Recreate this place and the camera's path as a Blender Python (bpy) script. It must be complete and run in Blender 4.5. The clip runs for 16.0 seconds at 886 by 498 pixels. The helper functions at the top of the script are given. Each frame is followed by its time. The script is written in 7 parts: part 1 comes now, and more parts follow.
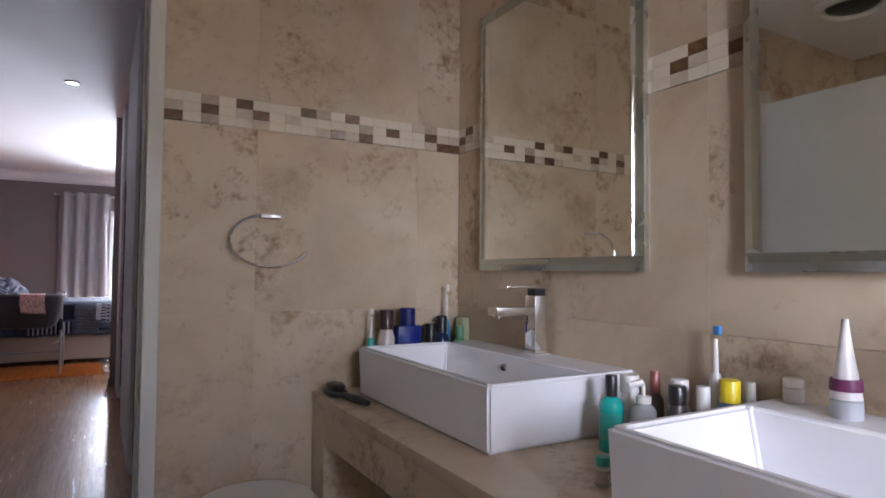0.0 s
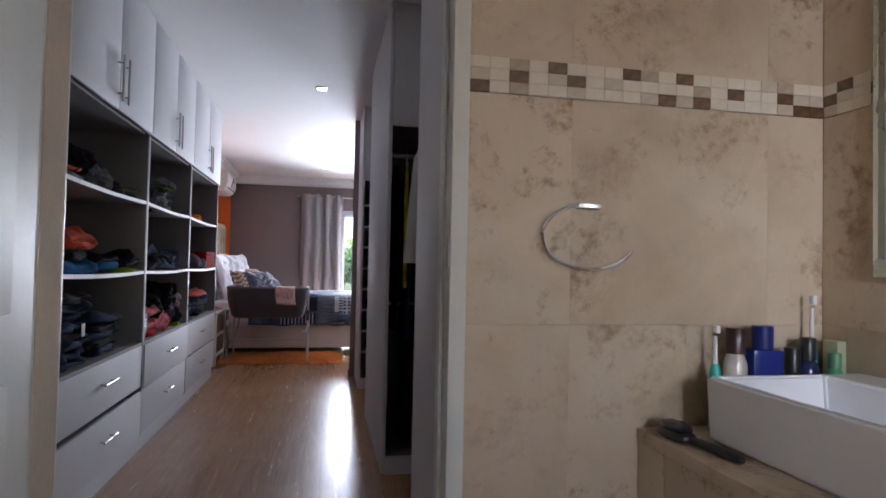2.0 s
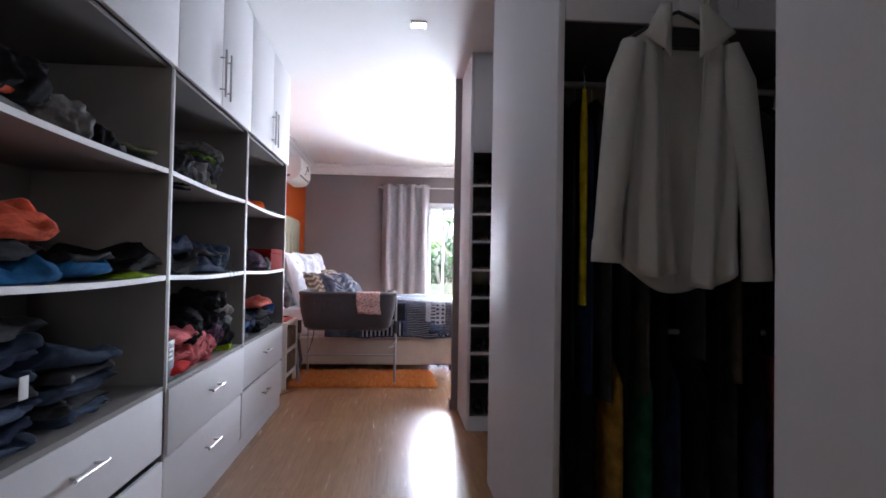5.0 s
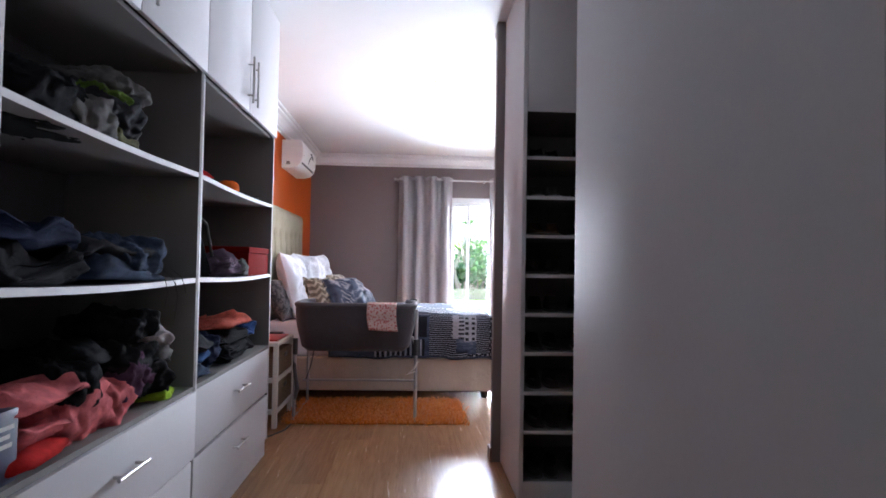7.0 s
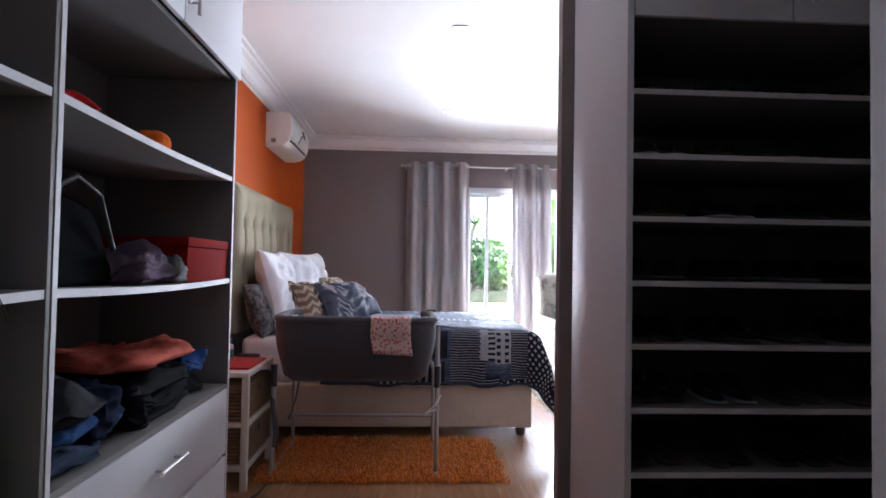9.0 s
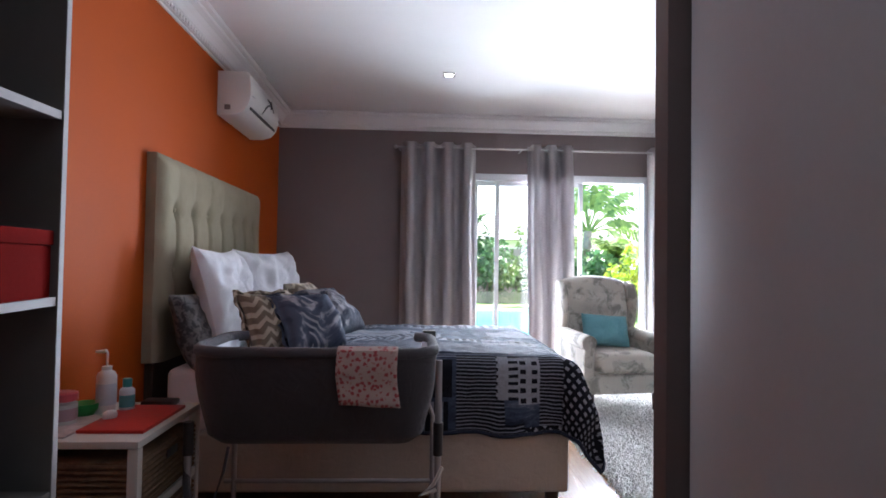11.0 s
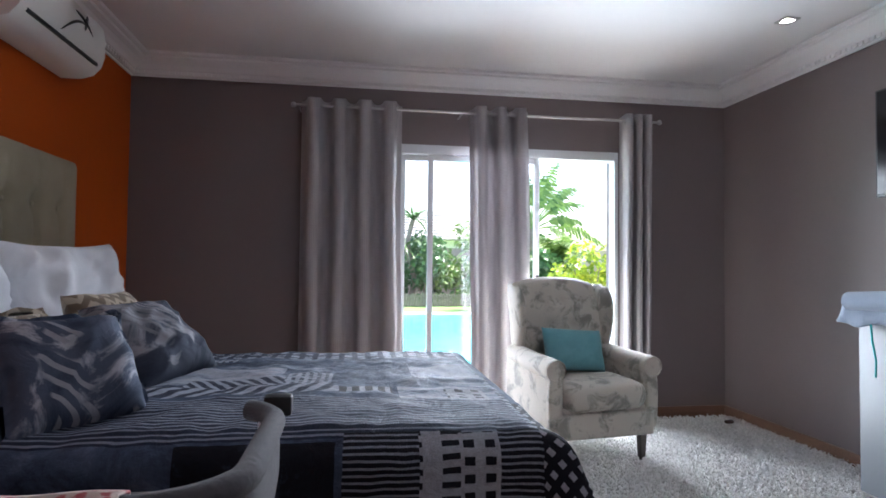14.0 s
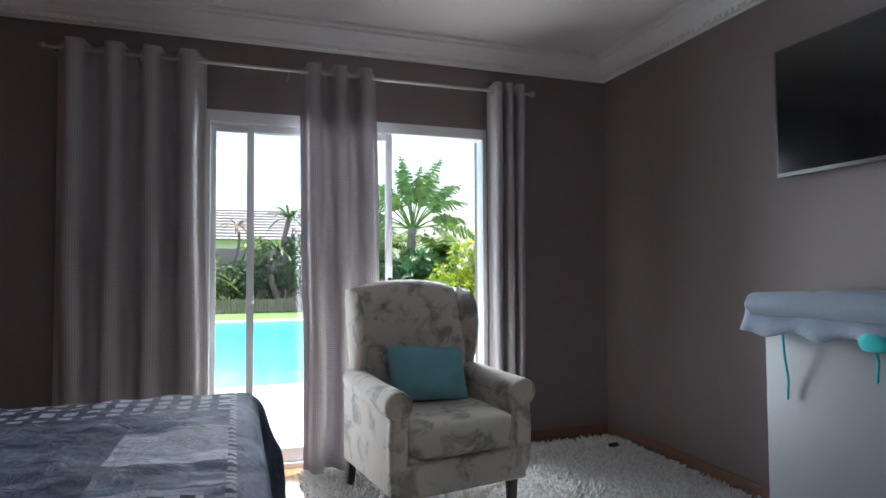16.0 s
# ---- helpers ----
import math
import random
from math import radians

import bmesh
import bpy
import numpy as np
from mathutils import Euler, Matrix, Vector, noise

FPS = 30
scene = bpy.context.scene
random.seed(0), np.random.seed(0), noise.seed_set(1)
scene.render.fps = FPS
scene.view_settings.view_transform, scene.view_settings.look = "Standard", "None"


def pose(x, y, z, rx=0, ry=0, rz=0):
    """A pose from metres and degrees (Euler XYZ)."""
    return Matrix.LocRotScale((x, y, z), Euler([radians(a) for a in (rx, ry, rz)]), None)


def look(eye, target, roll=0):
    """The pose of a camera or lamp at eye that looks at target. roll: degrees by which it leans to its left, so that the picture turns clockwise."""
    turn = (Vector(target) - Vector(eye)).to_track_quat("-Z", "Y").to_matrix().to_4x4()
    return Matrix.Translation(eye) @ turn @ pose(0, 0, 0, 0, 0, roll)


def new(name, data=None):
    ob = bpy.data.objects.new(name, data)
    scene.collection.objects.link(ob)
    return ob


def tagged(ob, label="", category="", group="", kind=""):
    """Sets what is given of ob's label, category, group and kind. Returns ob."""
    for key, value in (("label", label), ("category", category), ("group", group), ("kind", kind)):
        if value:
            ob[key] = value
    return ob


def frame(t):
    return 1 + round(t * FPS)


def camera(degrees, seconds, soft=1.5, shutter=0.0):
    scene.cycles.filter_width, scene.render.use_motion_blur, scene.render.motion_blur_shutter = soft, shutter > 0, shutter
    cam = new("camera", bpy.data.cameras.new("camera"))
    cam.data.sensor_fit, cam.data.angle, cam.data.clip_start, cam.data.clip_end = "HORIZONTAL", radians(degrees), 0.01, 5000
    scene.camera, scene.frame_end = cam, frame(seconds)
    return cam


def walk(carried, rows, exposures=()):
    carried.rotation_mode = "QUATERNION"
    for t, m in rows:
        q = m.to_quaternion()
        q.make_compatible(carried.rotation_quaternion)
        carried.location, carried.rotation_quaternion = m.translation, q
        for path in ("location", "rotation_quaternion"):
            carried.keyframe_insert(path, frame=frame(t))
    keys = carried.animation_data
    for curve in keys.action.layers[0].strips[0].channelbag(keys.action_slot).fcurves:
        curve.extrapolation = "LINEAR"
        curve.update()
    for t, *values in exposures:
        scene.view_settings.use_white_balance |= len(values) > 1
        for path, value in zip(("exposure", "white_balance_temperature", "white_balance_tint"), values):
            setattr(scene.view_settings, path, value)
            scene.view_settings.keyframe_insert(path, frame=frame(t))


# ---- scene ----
cam = camera(73.0, 16.0, soft=1.7)
PATH = [
    (0, (0.481, 0.214, 1.176), (1.476, 1.947, 1.25), 0.5),
    (0.5, (0.398, 0.308, 1.178), (1.239, 2.121, 1.248), 0.8),
    (1, (0.328, 0.412, 1.18), (1.004, 2.293, 1.237), 1.0),
    (1.5, (0.296, 0.512, 1.175), (0.813, 2.444, 1.231), 1.1),
    (2, (0.302, 0.691, 1.187), (0.693, 2.651, 1.241), 1.2),
    (2.5, (0.313, 0.898, 1.19), (0.623, 2.873, 1.241), 1.2),
    (3, (0.248, 1.139, 1.187), (0.501, 3.122, 1.235), 1.2),
    (3.5, (0.211, 1.37, 1.189), (0.428, 3.357, 1.236), 1.2),
    (4, (0.217, 1.632, 1.191), (0.411, 3.622, 1.236), 1.1),
    (4.5, (0.202, 1.897, 1.192), (0.371, 3.889, 1.234), 0.9),
    (5, (0.145, 2.196, 1.184), (0.296, 4.19, 1.231), 1.0),
    (7.5, (0.095, 3.713, 1.176), (0.192, 5.71, 1.235), 1.0),
    (8, (0.075, 4.016, 1.174), (0.173, 6.012, 1.232), 1.1),
    (8.5, (0.01, 4.322, 1.179), (0.108, 6.318, 1.238), 1.0),
    (9, (-0.008, 4.598, 1.177), (0.09, 6.594, 1.238), 1.0),
    (11.5, (0.044, 6.014, 1.214), (0.14, 8.011, 1.268), 0.9),
    (12, (0.028, 6.249, 1.225), (0.131, 8.246, 1.276), 1.1),
    (12.5, (0.093, 6.471, 1.208), (0.207, 8.467, 1.266), 1.0),
    (13, (0.153, 6.72, 1.198), (0.3, 8.714, 1.256), 0.8),
    (13.5, (0.209, 6.955, 1.201), (0.411, 8.943, 1.261), 0.7),
    (14, (0.276, 7.166, 1.19), (0.576, 9.142, 1.253), 0.6),
    (14.5, (0.383, 7.4, 1.194), (0.784, 9.358, 1.251), 0.3),
    (15, (0.53, 7.607, 1.184), (0.983, 9.554, 1.246), 0.1),
    (15.5, (0.644, 7.815, 1.179), (1.195, 9.736, 1.245), -0.1),
    (16, (0.798, 7.997, 1.191), (1.448, 9.887, 1.259), -0.3),
]
EXPOSURES = [(0, 3.58, 5900, 18), (1.5, 3.65, 5900, 15), (3, 3.88, 5800, 14), (5, 4.25, 5850, 14), (9, 3.6, 5850, 14), (11.5, 2.8, 5850, 12), (13, 2.7, 5800, 11), (14.5, 2.3, 5950, 10), (16, 1.65, 6000, 9)]
walk(cam, [(t, look(eye, target, roll)) for t, eye, target, roll in PATH], EXPOSURES)

# ---- world, sun, lamps ----
SUN_ELEV, SUN_AZ = 73.0, 58.0
world = bpy.data.worlds.new("sky")
scene.world = world
world.use_nodes = True
sky = world.node_tree.nodes.new("ShaderNodeTexSky")
sky.sky_type = 'NISHITA'
sky.sun_disc = False
sky.dust_density, sky.air_density = 4.0, 1.2
sky.sun_elevation, sky.sun_rotation = radians(SUN_ELEV), radians(SUN_AZ)
world.node_tree.links.new(sky.outputs[0], world.node_tree.nodes["Background"].inputs[0])
world.node_tree.nodes["Background"].inputs[1].default_value = 0.15

sun_data = bpy.data.lights.new("sun", "SUN")
sun_data.energy, sun_data.angle, sun_data.color = 4.5, radians(0.5), (1.0, 0.95, 0.88)
sun = new("sun", sun_data)
_a, _e = radians(SUN_AZ), radians(SUN_ELEV)
sun.matrix_basis = look((math.sin(_a) * math.cos(_e) * 20, math.cos(_a) * math.cos(_e) * 20, math.sin(_e) * 20), (0, 0, 0))


def area_lamp(name, eye, target, sx, sy, watts, color=(1, 1, 1), spread=180):
    d = bpy.data.lights.new(name, "AREA")
    d.shape, d.size, d.size_y, d.energy, d.color, d.spread = "RECTANGLE", sx, sy, watts, color, radians(spread)
    ob = new(name, d)
    ob.matrix_basis = look(eye, target)
    return ob


# added area lamps for sky light through the door and an unseen, assumed window
area_lamp("door_daylight", (1.5, 11.655, 1.08), (0.7, 0, 0.7), 1.66, 1.96, 33, (0.92, 0.96, 1.0), 104)
area_lamp("bathroom_fill_daylight", (0.95, -1.58, 1.66), (3.5, 0.9, 0.9), 0.95, 0.85, 3.9, (0.97, 0.97, 1.0), 88)
# the last spot is unseen, added to continue the row's spacing
SPOTS = [(0.25, 5.97), (0.26, 8.36), (0.29, 10.39), (2.84, 10.37), (0.25, 3.58)]
for _x, _y in SPOTS:
    d = bpy.data.lights.new("spot_bulb", "SPOT")
    d.energy, d.spot_size, d.spot_blend, d.shadow_soft_size, d.color = 0.1, radians(76), 0.8, 0.03, (1.0, 0.97, 0.93)
    ob = new("spot_bulb", d)
    ob.matrix_basis = look((_x, _y, 2.672), (_x, _y, 0))

# ---- materials ----


def nodes_of(name):
    m = bpy.data.materials.new(name)
    m.use_nodes = True
    nt = m.node_tree
    return m, nt, nt.nodes["Principled BSDF"]


def ramp(nt, fac, stops):
    r = nt.nodes.new("ShaderNodeValToRGB")
    while len(r.color_ramp.elements) < len(stops):
        r.color_ramp.elements.new(0.5)
    for e, (p, c) in zip(r.color_ramp.elements, stops):
        e.position, e.color = p, (*c, 1) if len(c) == 3 else c
    nt.links.new(fac, r.inputs[0])
    return r.outputs[0]


def mix(nt, fac, a, b, mode="MIX"):
    n = nt.nodes.new("ShaderNodeMixRGB")
    n.blend_type = mode
    for socket, v in zip(n.inputs, (fac, a, b)):
        if isinstance(v, (int, float)):
            socket.default_value = v
        elif isinstance(v, tuple):
            socket.default_value = (*v, 1)
        else:
            nt.links.new(v, socket)
    return n.outputs[0]


def coords(nt, kind="Object", scale=(1, 1, 1), jitter=False):
    tc = nt.nodes.new("ShaderNodeTexCoord")
    out = nt.nodes.new("ShaderNodeNewGeometry").outputs["Position"] if kind == "World" else tc.outputs[kind]
    mp = nt.nodes.new("ShaderNodeMapping")
    mp.inputs["Scale"].default_value = scale
    nt.links.new(out, mp.inputs["Vector"])
    if jitter:
        oi = nt.nodes.new("ShaderNodeObjectInfo")
        mul = nt.nodes.new("ShaderNodeVectorMath")
        mul.operation = "SCALE"
        mul.inputs[0].default_value = (37, 53, 71)
        nt.links.new(oi.outputs["Random"], mul.inputs["Scale"])
        nt.links.new(mul.outputs[0], mp.inputs["Location"])
    return mp.outputs[0]


def noise_tex(nt, vec, scale, detail=4, rough=0.55, distort=0.0):
    n = nt.nodes.new("ShaderNodeTexNoise")
    n.inputs["Scale"].default_value, n.inputs["Detail"].default_value = scale, detail
    n.inputs["Roughness"].default_value, n.inputs["Distortion"].default_value = rough, distort
    nt.links.new(vec, n.inputs["Vector"])
    return n.outputs["Fac"]


def bump(nt, bsdf, height, strength, dist=0.01):
    b = nt.nodes.new("ShaderNodeBump")
    b.inputs["Strength"].default_value, b.inputs["Distance"].default_value = strength, dist
    nt.links.new(height, b.inputs["Height"])
    nt.links.new(b.outputs[0], bsdf.inputs["Normal"])


def surf(name, c, vary=0.12, scale=3.0, rough=0.5, rvary=0.08, bump_s=0.1, bump_scale=80.0, metal=0.0, fine=60.0, stretch=(1, 1, 1), sheen=0.0, spec=0.5):
    """A surface with broad and fine variation in colour, gloss and relief."""
    m, nt, b = nodes_of(name)
    v = coords(nt, "Object", stretch)
    big, small = noise_tex(nt, v, scale, 5), noise_tex(nt, v, fine, 3)
    lo, hi = tuple(x * (1 - vary) for x in c), tuple(min(1, x * (1 + vary)) for x in c)
    col = ramp(nt, big, [(0.3, lo), (0.7, hi)])
    col = mix(nt, 0.25, col, ramp(nt, small, [(0.35, lo), (0.65, hi)]))
    nt.links.new(col, b.inputs["Base Color"])
    r = nt.nodes.new("ShaderNodeMapRange")
    r.inputs["To Min"].default_value, r.inputs["To Max"].default_value = max(0.02, rough - rvary), min(1, rough + rvary)
    nt.links.new(big, r.inputs["Value"])
    nt.links.new(r.outputs[0], b.inputs["Roughness"])
    b.inputs["Metallic"].default_value = metal
    b.inputs["Specular IOR Level"].default_value = spec
    b.inputs["Sheen Weight"].default_value = sheen
    if bump_s:
        bump(nt, b, noise_tex(nt, v, bump_scale, 3), bump_s, 0.004)
    return m


def fabric(name, c, vary=0.15, weave=500.0, scale=4.0, sheen=0.25):
    m, nt, b = nodes_of(name)
    v = coords(nt)
    big = noise_tex(nt, v, scale, 5)
    lo, hi = tuple(x * (1 - vary) for x in c), tuple(min(1, x * (1 + vary)) for x in c)
    nt.links.new(ramp(nt, big, [(0.3, lo), (0.7, hi)]), b.inputs["Base Color"])
    b.inputs["Roughness"].default_value, b.inputs["Sheen Weight"].default_value = 0.9, sheen
    b.inputs["Specular IOR Level"].default_value = 0.03
    fold = noise_tex(nt, v, 16, 5, 0.65, 1.2)
    thread = noise_tex(nt, v, weave, 2)
    bump(nt, b, mix(nt, 0.2, fold, thread), 0.6, 0.014)
    return m


def tile_stone(name):
    m, nt, b = nodes_of(name)
    v = coords(nt, "World", jitter=True)
    soft = noise_tex(nt, v, 3.0, 6, 0.6, 0.4)
    blot = noise_tex(nt, v, 4.2, 9, 0.68, 0.8)
    fine = noise_tex(nt, v, 34, 6, 0.7)
    col = ramp(nt, soft, [(0.28, (0.45, 0.345, 0.235)), (0.5, (0.57, 0.462, 0.335)), (0.72, (0.63, 0.53, 0.405))])
    mask = ramp(nt, mix(nt, 0.35, blot, fine), [(0.505, (0, 0, 0)), (0.60, (1, 1, 1))])
    area = ramp(nt, noise_tex(nt, v, 1.5, 3, 0.5), [(0.38, (0.12, 0.12, 0.12)), (0.58, (1, 1, 1))])
    mask = mix(nt, 1.0, mask, area, "MULTIPLY")
    col = mix(nt, mix(nt, 0.80, (0, 0, 0), mask), col, (0.30, 0.19, 0.10))
    pits = ramp(nt, mix(nt, 0.6, blot, fine), [(0.565, (0, 0, 0)), (0.63, (1, 1, 1))])
    pits = mix(nt, 1.0, pits, area, "MULTIPLY")
    col = mix(nt, mix(nt, 0.55, (0, 0, 0), pits), col, (0.20, 0.13, 0.07))
    nt.links.new(col, b.inputs["Base Color"])
    b.inputs["Roughness"].default_value = 0.42
    b.inputs["Specular IOR Level"].default_value = 0.35
    bump(nt, b, mix(nt, 0.6, fine, pits), 0.06, 0.003)
    return m


def wood_floor(name):
    m, nt, b = nodes_of(name)
    v = coords(nt, "World", (14, 0.9, 14), jitter=True)
    grain = noise_tex(nt, v, 3.2, 7, 0.62, 0.9)
    line = noise_tex(nt, coords(nt, "World", (90, 1.5, 90), jitter=True), 3.0, 3, 0.6)
    col = ramp(nt, grain, [(0.3, (0.205, 0.10, 0.045)), (0.5, (0.29, 0.155, 0.075)), (0.72, (0.36, 0.205, 0.105))])
    col = mix(nt, 0.22, col, ramp(nt, line, [(0.35, (0.13, 0.062, 0.026)), (0.65, (0.38, 0.22, 0.115))]))
    oi = nt.nodes.new("ShaderNodeObjectInfo")
    col = mix(nt, 0.22, col, mix(nt, oi.outputs["Random"], (0.20, 0.10, 0.047), (0.40, 0.24, 0.125)))
    nt.links.new(col, b.inputs["Base Color"])
    r = nt.nodes.new("ShaderNodeMapRange")
    r.inputs["To Min"].default_value, r.inputs["To Max"].default_value = 0.22, 0.30
    nt.links.new(grain, r.inputs["Value"])
    nt.links.new(r.outputs[0], b.inputs["Roughness"])
    bump(nt, b, grain, 0.006, 0.002)
    return m


def washed_print(name, dark, mid, pale, scale):
    """Cushion print: washed blue fields torn into pale patches, with a few slanted bars."""
    m, nt, b = nodes_of(name)
    v = coords(nt, "UV")
    patch = noise_tex(nt, v, scale, 6, 0.6, 1.2)
    col = ramp(nt, patch, [(0.36, dark), (0.47, mid), (0.53, mid), (0.60, pale)])
    w = nt.nodes.new("ShaderNodeTexWave")
    w.bands_direction, w.inputs["Scale"].default_value, w.inputs["Distortion"].default_value = "DIAGONAL", 12.0, 0.6
    nt.links.new(v, w.inputs["Vector"])
    bars = ramp(nt, w.outputs["Fac"], [(0.62, (0, 0, 0)), (0.70, (1, 1, 1))])
    where = ramp(nt, noise_tex(nt, v, scale * 0.9, 2), [(0.56, (0, 0, 0)), (0.58, (1, 1, 1))])
    col = mix(nt, mix(nt, 1.0, bars, where, "MULTIPLY"), col, tuple(x * 0.75 for x in pale))
    nt.links.new(col, b.inputs["Base Color"])
    b.inputs["Roughness"].default_value = 0.85
    b.inputs["Specular IOR Level"].default_value = 0.1
    bump(nt, b, mix(nt, 0.15, noise_tex(nt, v, 9, 5, 0.6, 0.8), noise_tex(nt, v, 300, 2)), 0.6, 0.02)
    return m


def chevron_print(name, base, ink):
    """Zigzag bands across a cushion, a little worn."""
    m, nt, b = nodes_of(name)
    v = coords(nt, "UV")
    sep = nt.nodes.new("ShaderNodeSeparateXYZ")
    nt.links.new(v, sep.inputs[0])

    def calc(op, a, c):
        n = nt.nodes.new("ShaderNodeMath")
        n.operation = op
        for socket, value in zip(n.inputs, (a, c)):
            if isinstance(value, (int, float)):
                socket.default_value = value
            else:
                nt.links.new(value, socket)
        return n.outputs[0]

    zig = calc("PINGPONG", sep.outputs[0], 0.035)
    band = calc("FRACT", calc("MULTIPLY", calc("ADD", sep.outputs[1], zig), 17.0), 0.0)
    worn = noise_tex(nt, v, 40, 4)
    f = mix(nt, 0.25, band, worn)
    nt.links.new(ramp(nt, f, [(0.42, base), (0.50, ink)]), b.inputs["Base Color"])
    b.inputs["Roughness"].default_value, b.inputs["Sheen Weight"].default_value = 0.9, 0.15
    b.inputs["Specular IOR Level"].default_value = 0.1
    bump(nt, b, mix(nt, 0.3, noise_tex(nt, v, 12, 4), noise_tex(nt, v, 420, 2)), 0.4, 0.012)
    return m


def city_print(name):
    """A quilt print of striped bands, bars, house fronts with windows and washed blue fields, laid out over the bed in metres."""
    m, nt, b = nodes_of(name)
    uvm = nt.nodes.new("ShaderNodeUVMap")
    sep = nt.nodes.new("ShaderNodeSeparateXYZ")
    nt.links.new(uvm.outputs[0], sep.inputs[0])
    flat = uvm.outputs[0]

    def calc(op, a, c=0.0):
        n = nt.nodes.new("ShaderNodeMath")
        n.operation = op
        for socket, value in zip(n.inputs, (a, c)):
            if isinstance(value, (int, float)):
                socket.default_value = value
            else:
                nt.links.new(value, socket)
        return n.outputs[0]

    wob = calc("MULTIPLY", calc("SUBTRACT", noise_tex(nt, flat, 7, 3), 0.5), 0.014)
    U, V = calc("ADD", sep.outputs[0], wob), calc("SUBTRACT", sep.outputs[1], wob)
    navy, ink, mid, pale, white = (0.018, 0.024, 0.046), (0.010, 0.011, 0.017), (0.060, 0.080, 0.128), (0.28, 0.30, 0.36), (0.32, 0.33, 0.37)

    def inside(u0, u1, v0, v1):
        a = calc("MULTIPLY", calc("GREATER_THAN", U, u0), calc("LESS_THAN", U, u1))
        return calc("MULTIPLY", a, calc("MULTIPLY", calc("GREATER_THAN", V, v0), calc("LESS_THAN", V, v1)))

    def bars(along, period, share, dark, light):
        return mix(nt, calc("LESS_THAN", calc("FRACT", calc("DIVIDE", along, period)), share), dark, light)

    def windows(pu, pv, su, sv, wall, pane):
        a = calc("LESS_THAN", calc("FRACT", calc("DIVIDE", U, pu)), su)
        c = calc("LESS_THAN", calc("FRACT", calc("DIVIDE", V, pv)), sv)
        return mix(nt, calc("MULTIPLY", a, c), wall, pane)

    def wash(su, sv, lo, hi, c0, c1, c2):
        mp = nt.nodes.new("ShaderNodeMapping")
        mp.inputs["Scale"].default_value = (su, sv, 1)
        nt.links.new(flat, mp.inputs["Vector"])
        return ramp(nt, noise_tex(nt, mp.outputs[0], 1.0, 7, 0.7, 0.7), [(lo, c0), ((lo + hi) / 2, c1), (hi, c2)])

    field = wash(4, 10, 0.40, 0.66, navy, mid, pale)
    blue = wash(5, 7, 0.35, 0.75, navy, mid, (0.13, 0.16, 0.23))
    cloudy = wash(5, 14, 0.36, 0.60, mid, pale, white)
    lines = bars(V, 0.0235, 0.38, navy, (0.20, 0.22, 0.28))
    fine = bars(V, 0.018, 0.36, ink, (0.22, 0.235, 0.28))
    slant = bars(calc("ADD", U, calc("MULTIPLY", V, -0.45)), 0.072, 0.50, navy, pale)
    steep = bars(calc("ADD", U, calc("MULTIPLY", V, 0.6)), 0.048, 0.45, navy, pale)
    upright = bars(U, 0.044, 0.42, ink, pale)
    house = windows(0.058, 0.046, 0.5, 0.5, white, ink)
    tower = windows(0.13, 0.036, 0.6, 0.45, white, ink)
    night = windows(0.062, 0.078, 0.58, 0.50, navy, pale)
    lattice = windows(0.030, 0.045, 0.5, 0.6, pale, navy)
    foot = bars(calc("ADD", V, calc("MULTIPLY", U, 0.7)), 0.046, 0.45, ink, white)
    broken = mix(nt, calc("LESS_THAN", calc("FRACT", calc("DIVIDE", calc("SUBTRACT", U, calc("MULTIPLY", V, 0.5)), 0.040)), 0.5), ink, foot)
    ticks = bars(V, 0.034, 0.5, navy, pale)
    rough_blue = mix(nt, 0.7, blue, field)
    col = field
    for box_, layer in (
        ((-0.80, 1.40, 9.20, 10.02), field), ((-0.80, 0.02, 9.44, 9.72), cloudy), ((0.20, 0.52, 9.30, 9.92), blue), ((0.52, 0.80, 9.48, 9.78), cloudy),
        ((-0.80, 0.80, 8.78, 9.15), lines), ((-0.80, 0.55, 9.15, 9.20), blue), ((-0.80, 0.22, 9.20, 9.36), slant), ((-0.30, 0.06, 9.36, 9.50), steep),
        ((0.22, 0.42, 9.22, 9.30), upright), ((0.04, 0.21, 9.37, 9.62), lattice), ((0.44, 0.78, 9.13, 9.30), cloudy), ((0.60, 0.74, 9.15, 9.27), house),
        ((-0.50, 0.84, 10.00, 10.30), night), ((-0.45, -0.20, 9.86, 9.96), lattice), ((-0.15, 0.25, 9.78, 9.95), rough_blue),
        ((-0.80, 0.30, 8.20, 8.78), blue), ((-0.16, 0.24, 8.58, 8.77), wash(6, 6, 0.3, 0.8, ink, ink, mid)), ((-0.22, 0.22, 8.36, 8.56), upright),
        ((0.26, 0.50, 8.20, 8.80), fine), ((0.46, 0.58, 8.57, 8.80), tower), ((0.57, 0.68, 8.55, 8.79), house), ((0.68, 0.82, 8.40, 8.80), fine), ((0.30, 0.60, 8.20, 8.46), fine),
        ((0.78, 0.81, 8.80, 10.30), ticks), ((0.80, 1.60, 8.80, 10.90), blue), ((0.80, 1.60, 8.10, 9.10), broken), ((0.60, 0.80, 8.10, 8.44), broken),
    ):
        col = mix(nt, inside(*box_), col, layer)
    worn = ramp(nt, noise_tex(nt, flat, 60, 4, 0.7), [(0.30, (0.72, 0.72, 0.72)), (0.60, (1, 1, 1))])
    nt.links.new(mix(nt, 1.0, col, worn, "MULTIPLY"), b.inputs["Base Color"])
    b.inputs["Roughness"].default_value = 0.8
    b.inputs["Specular IOR Level"].default_value = 0.15
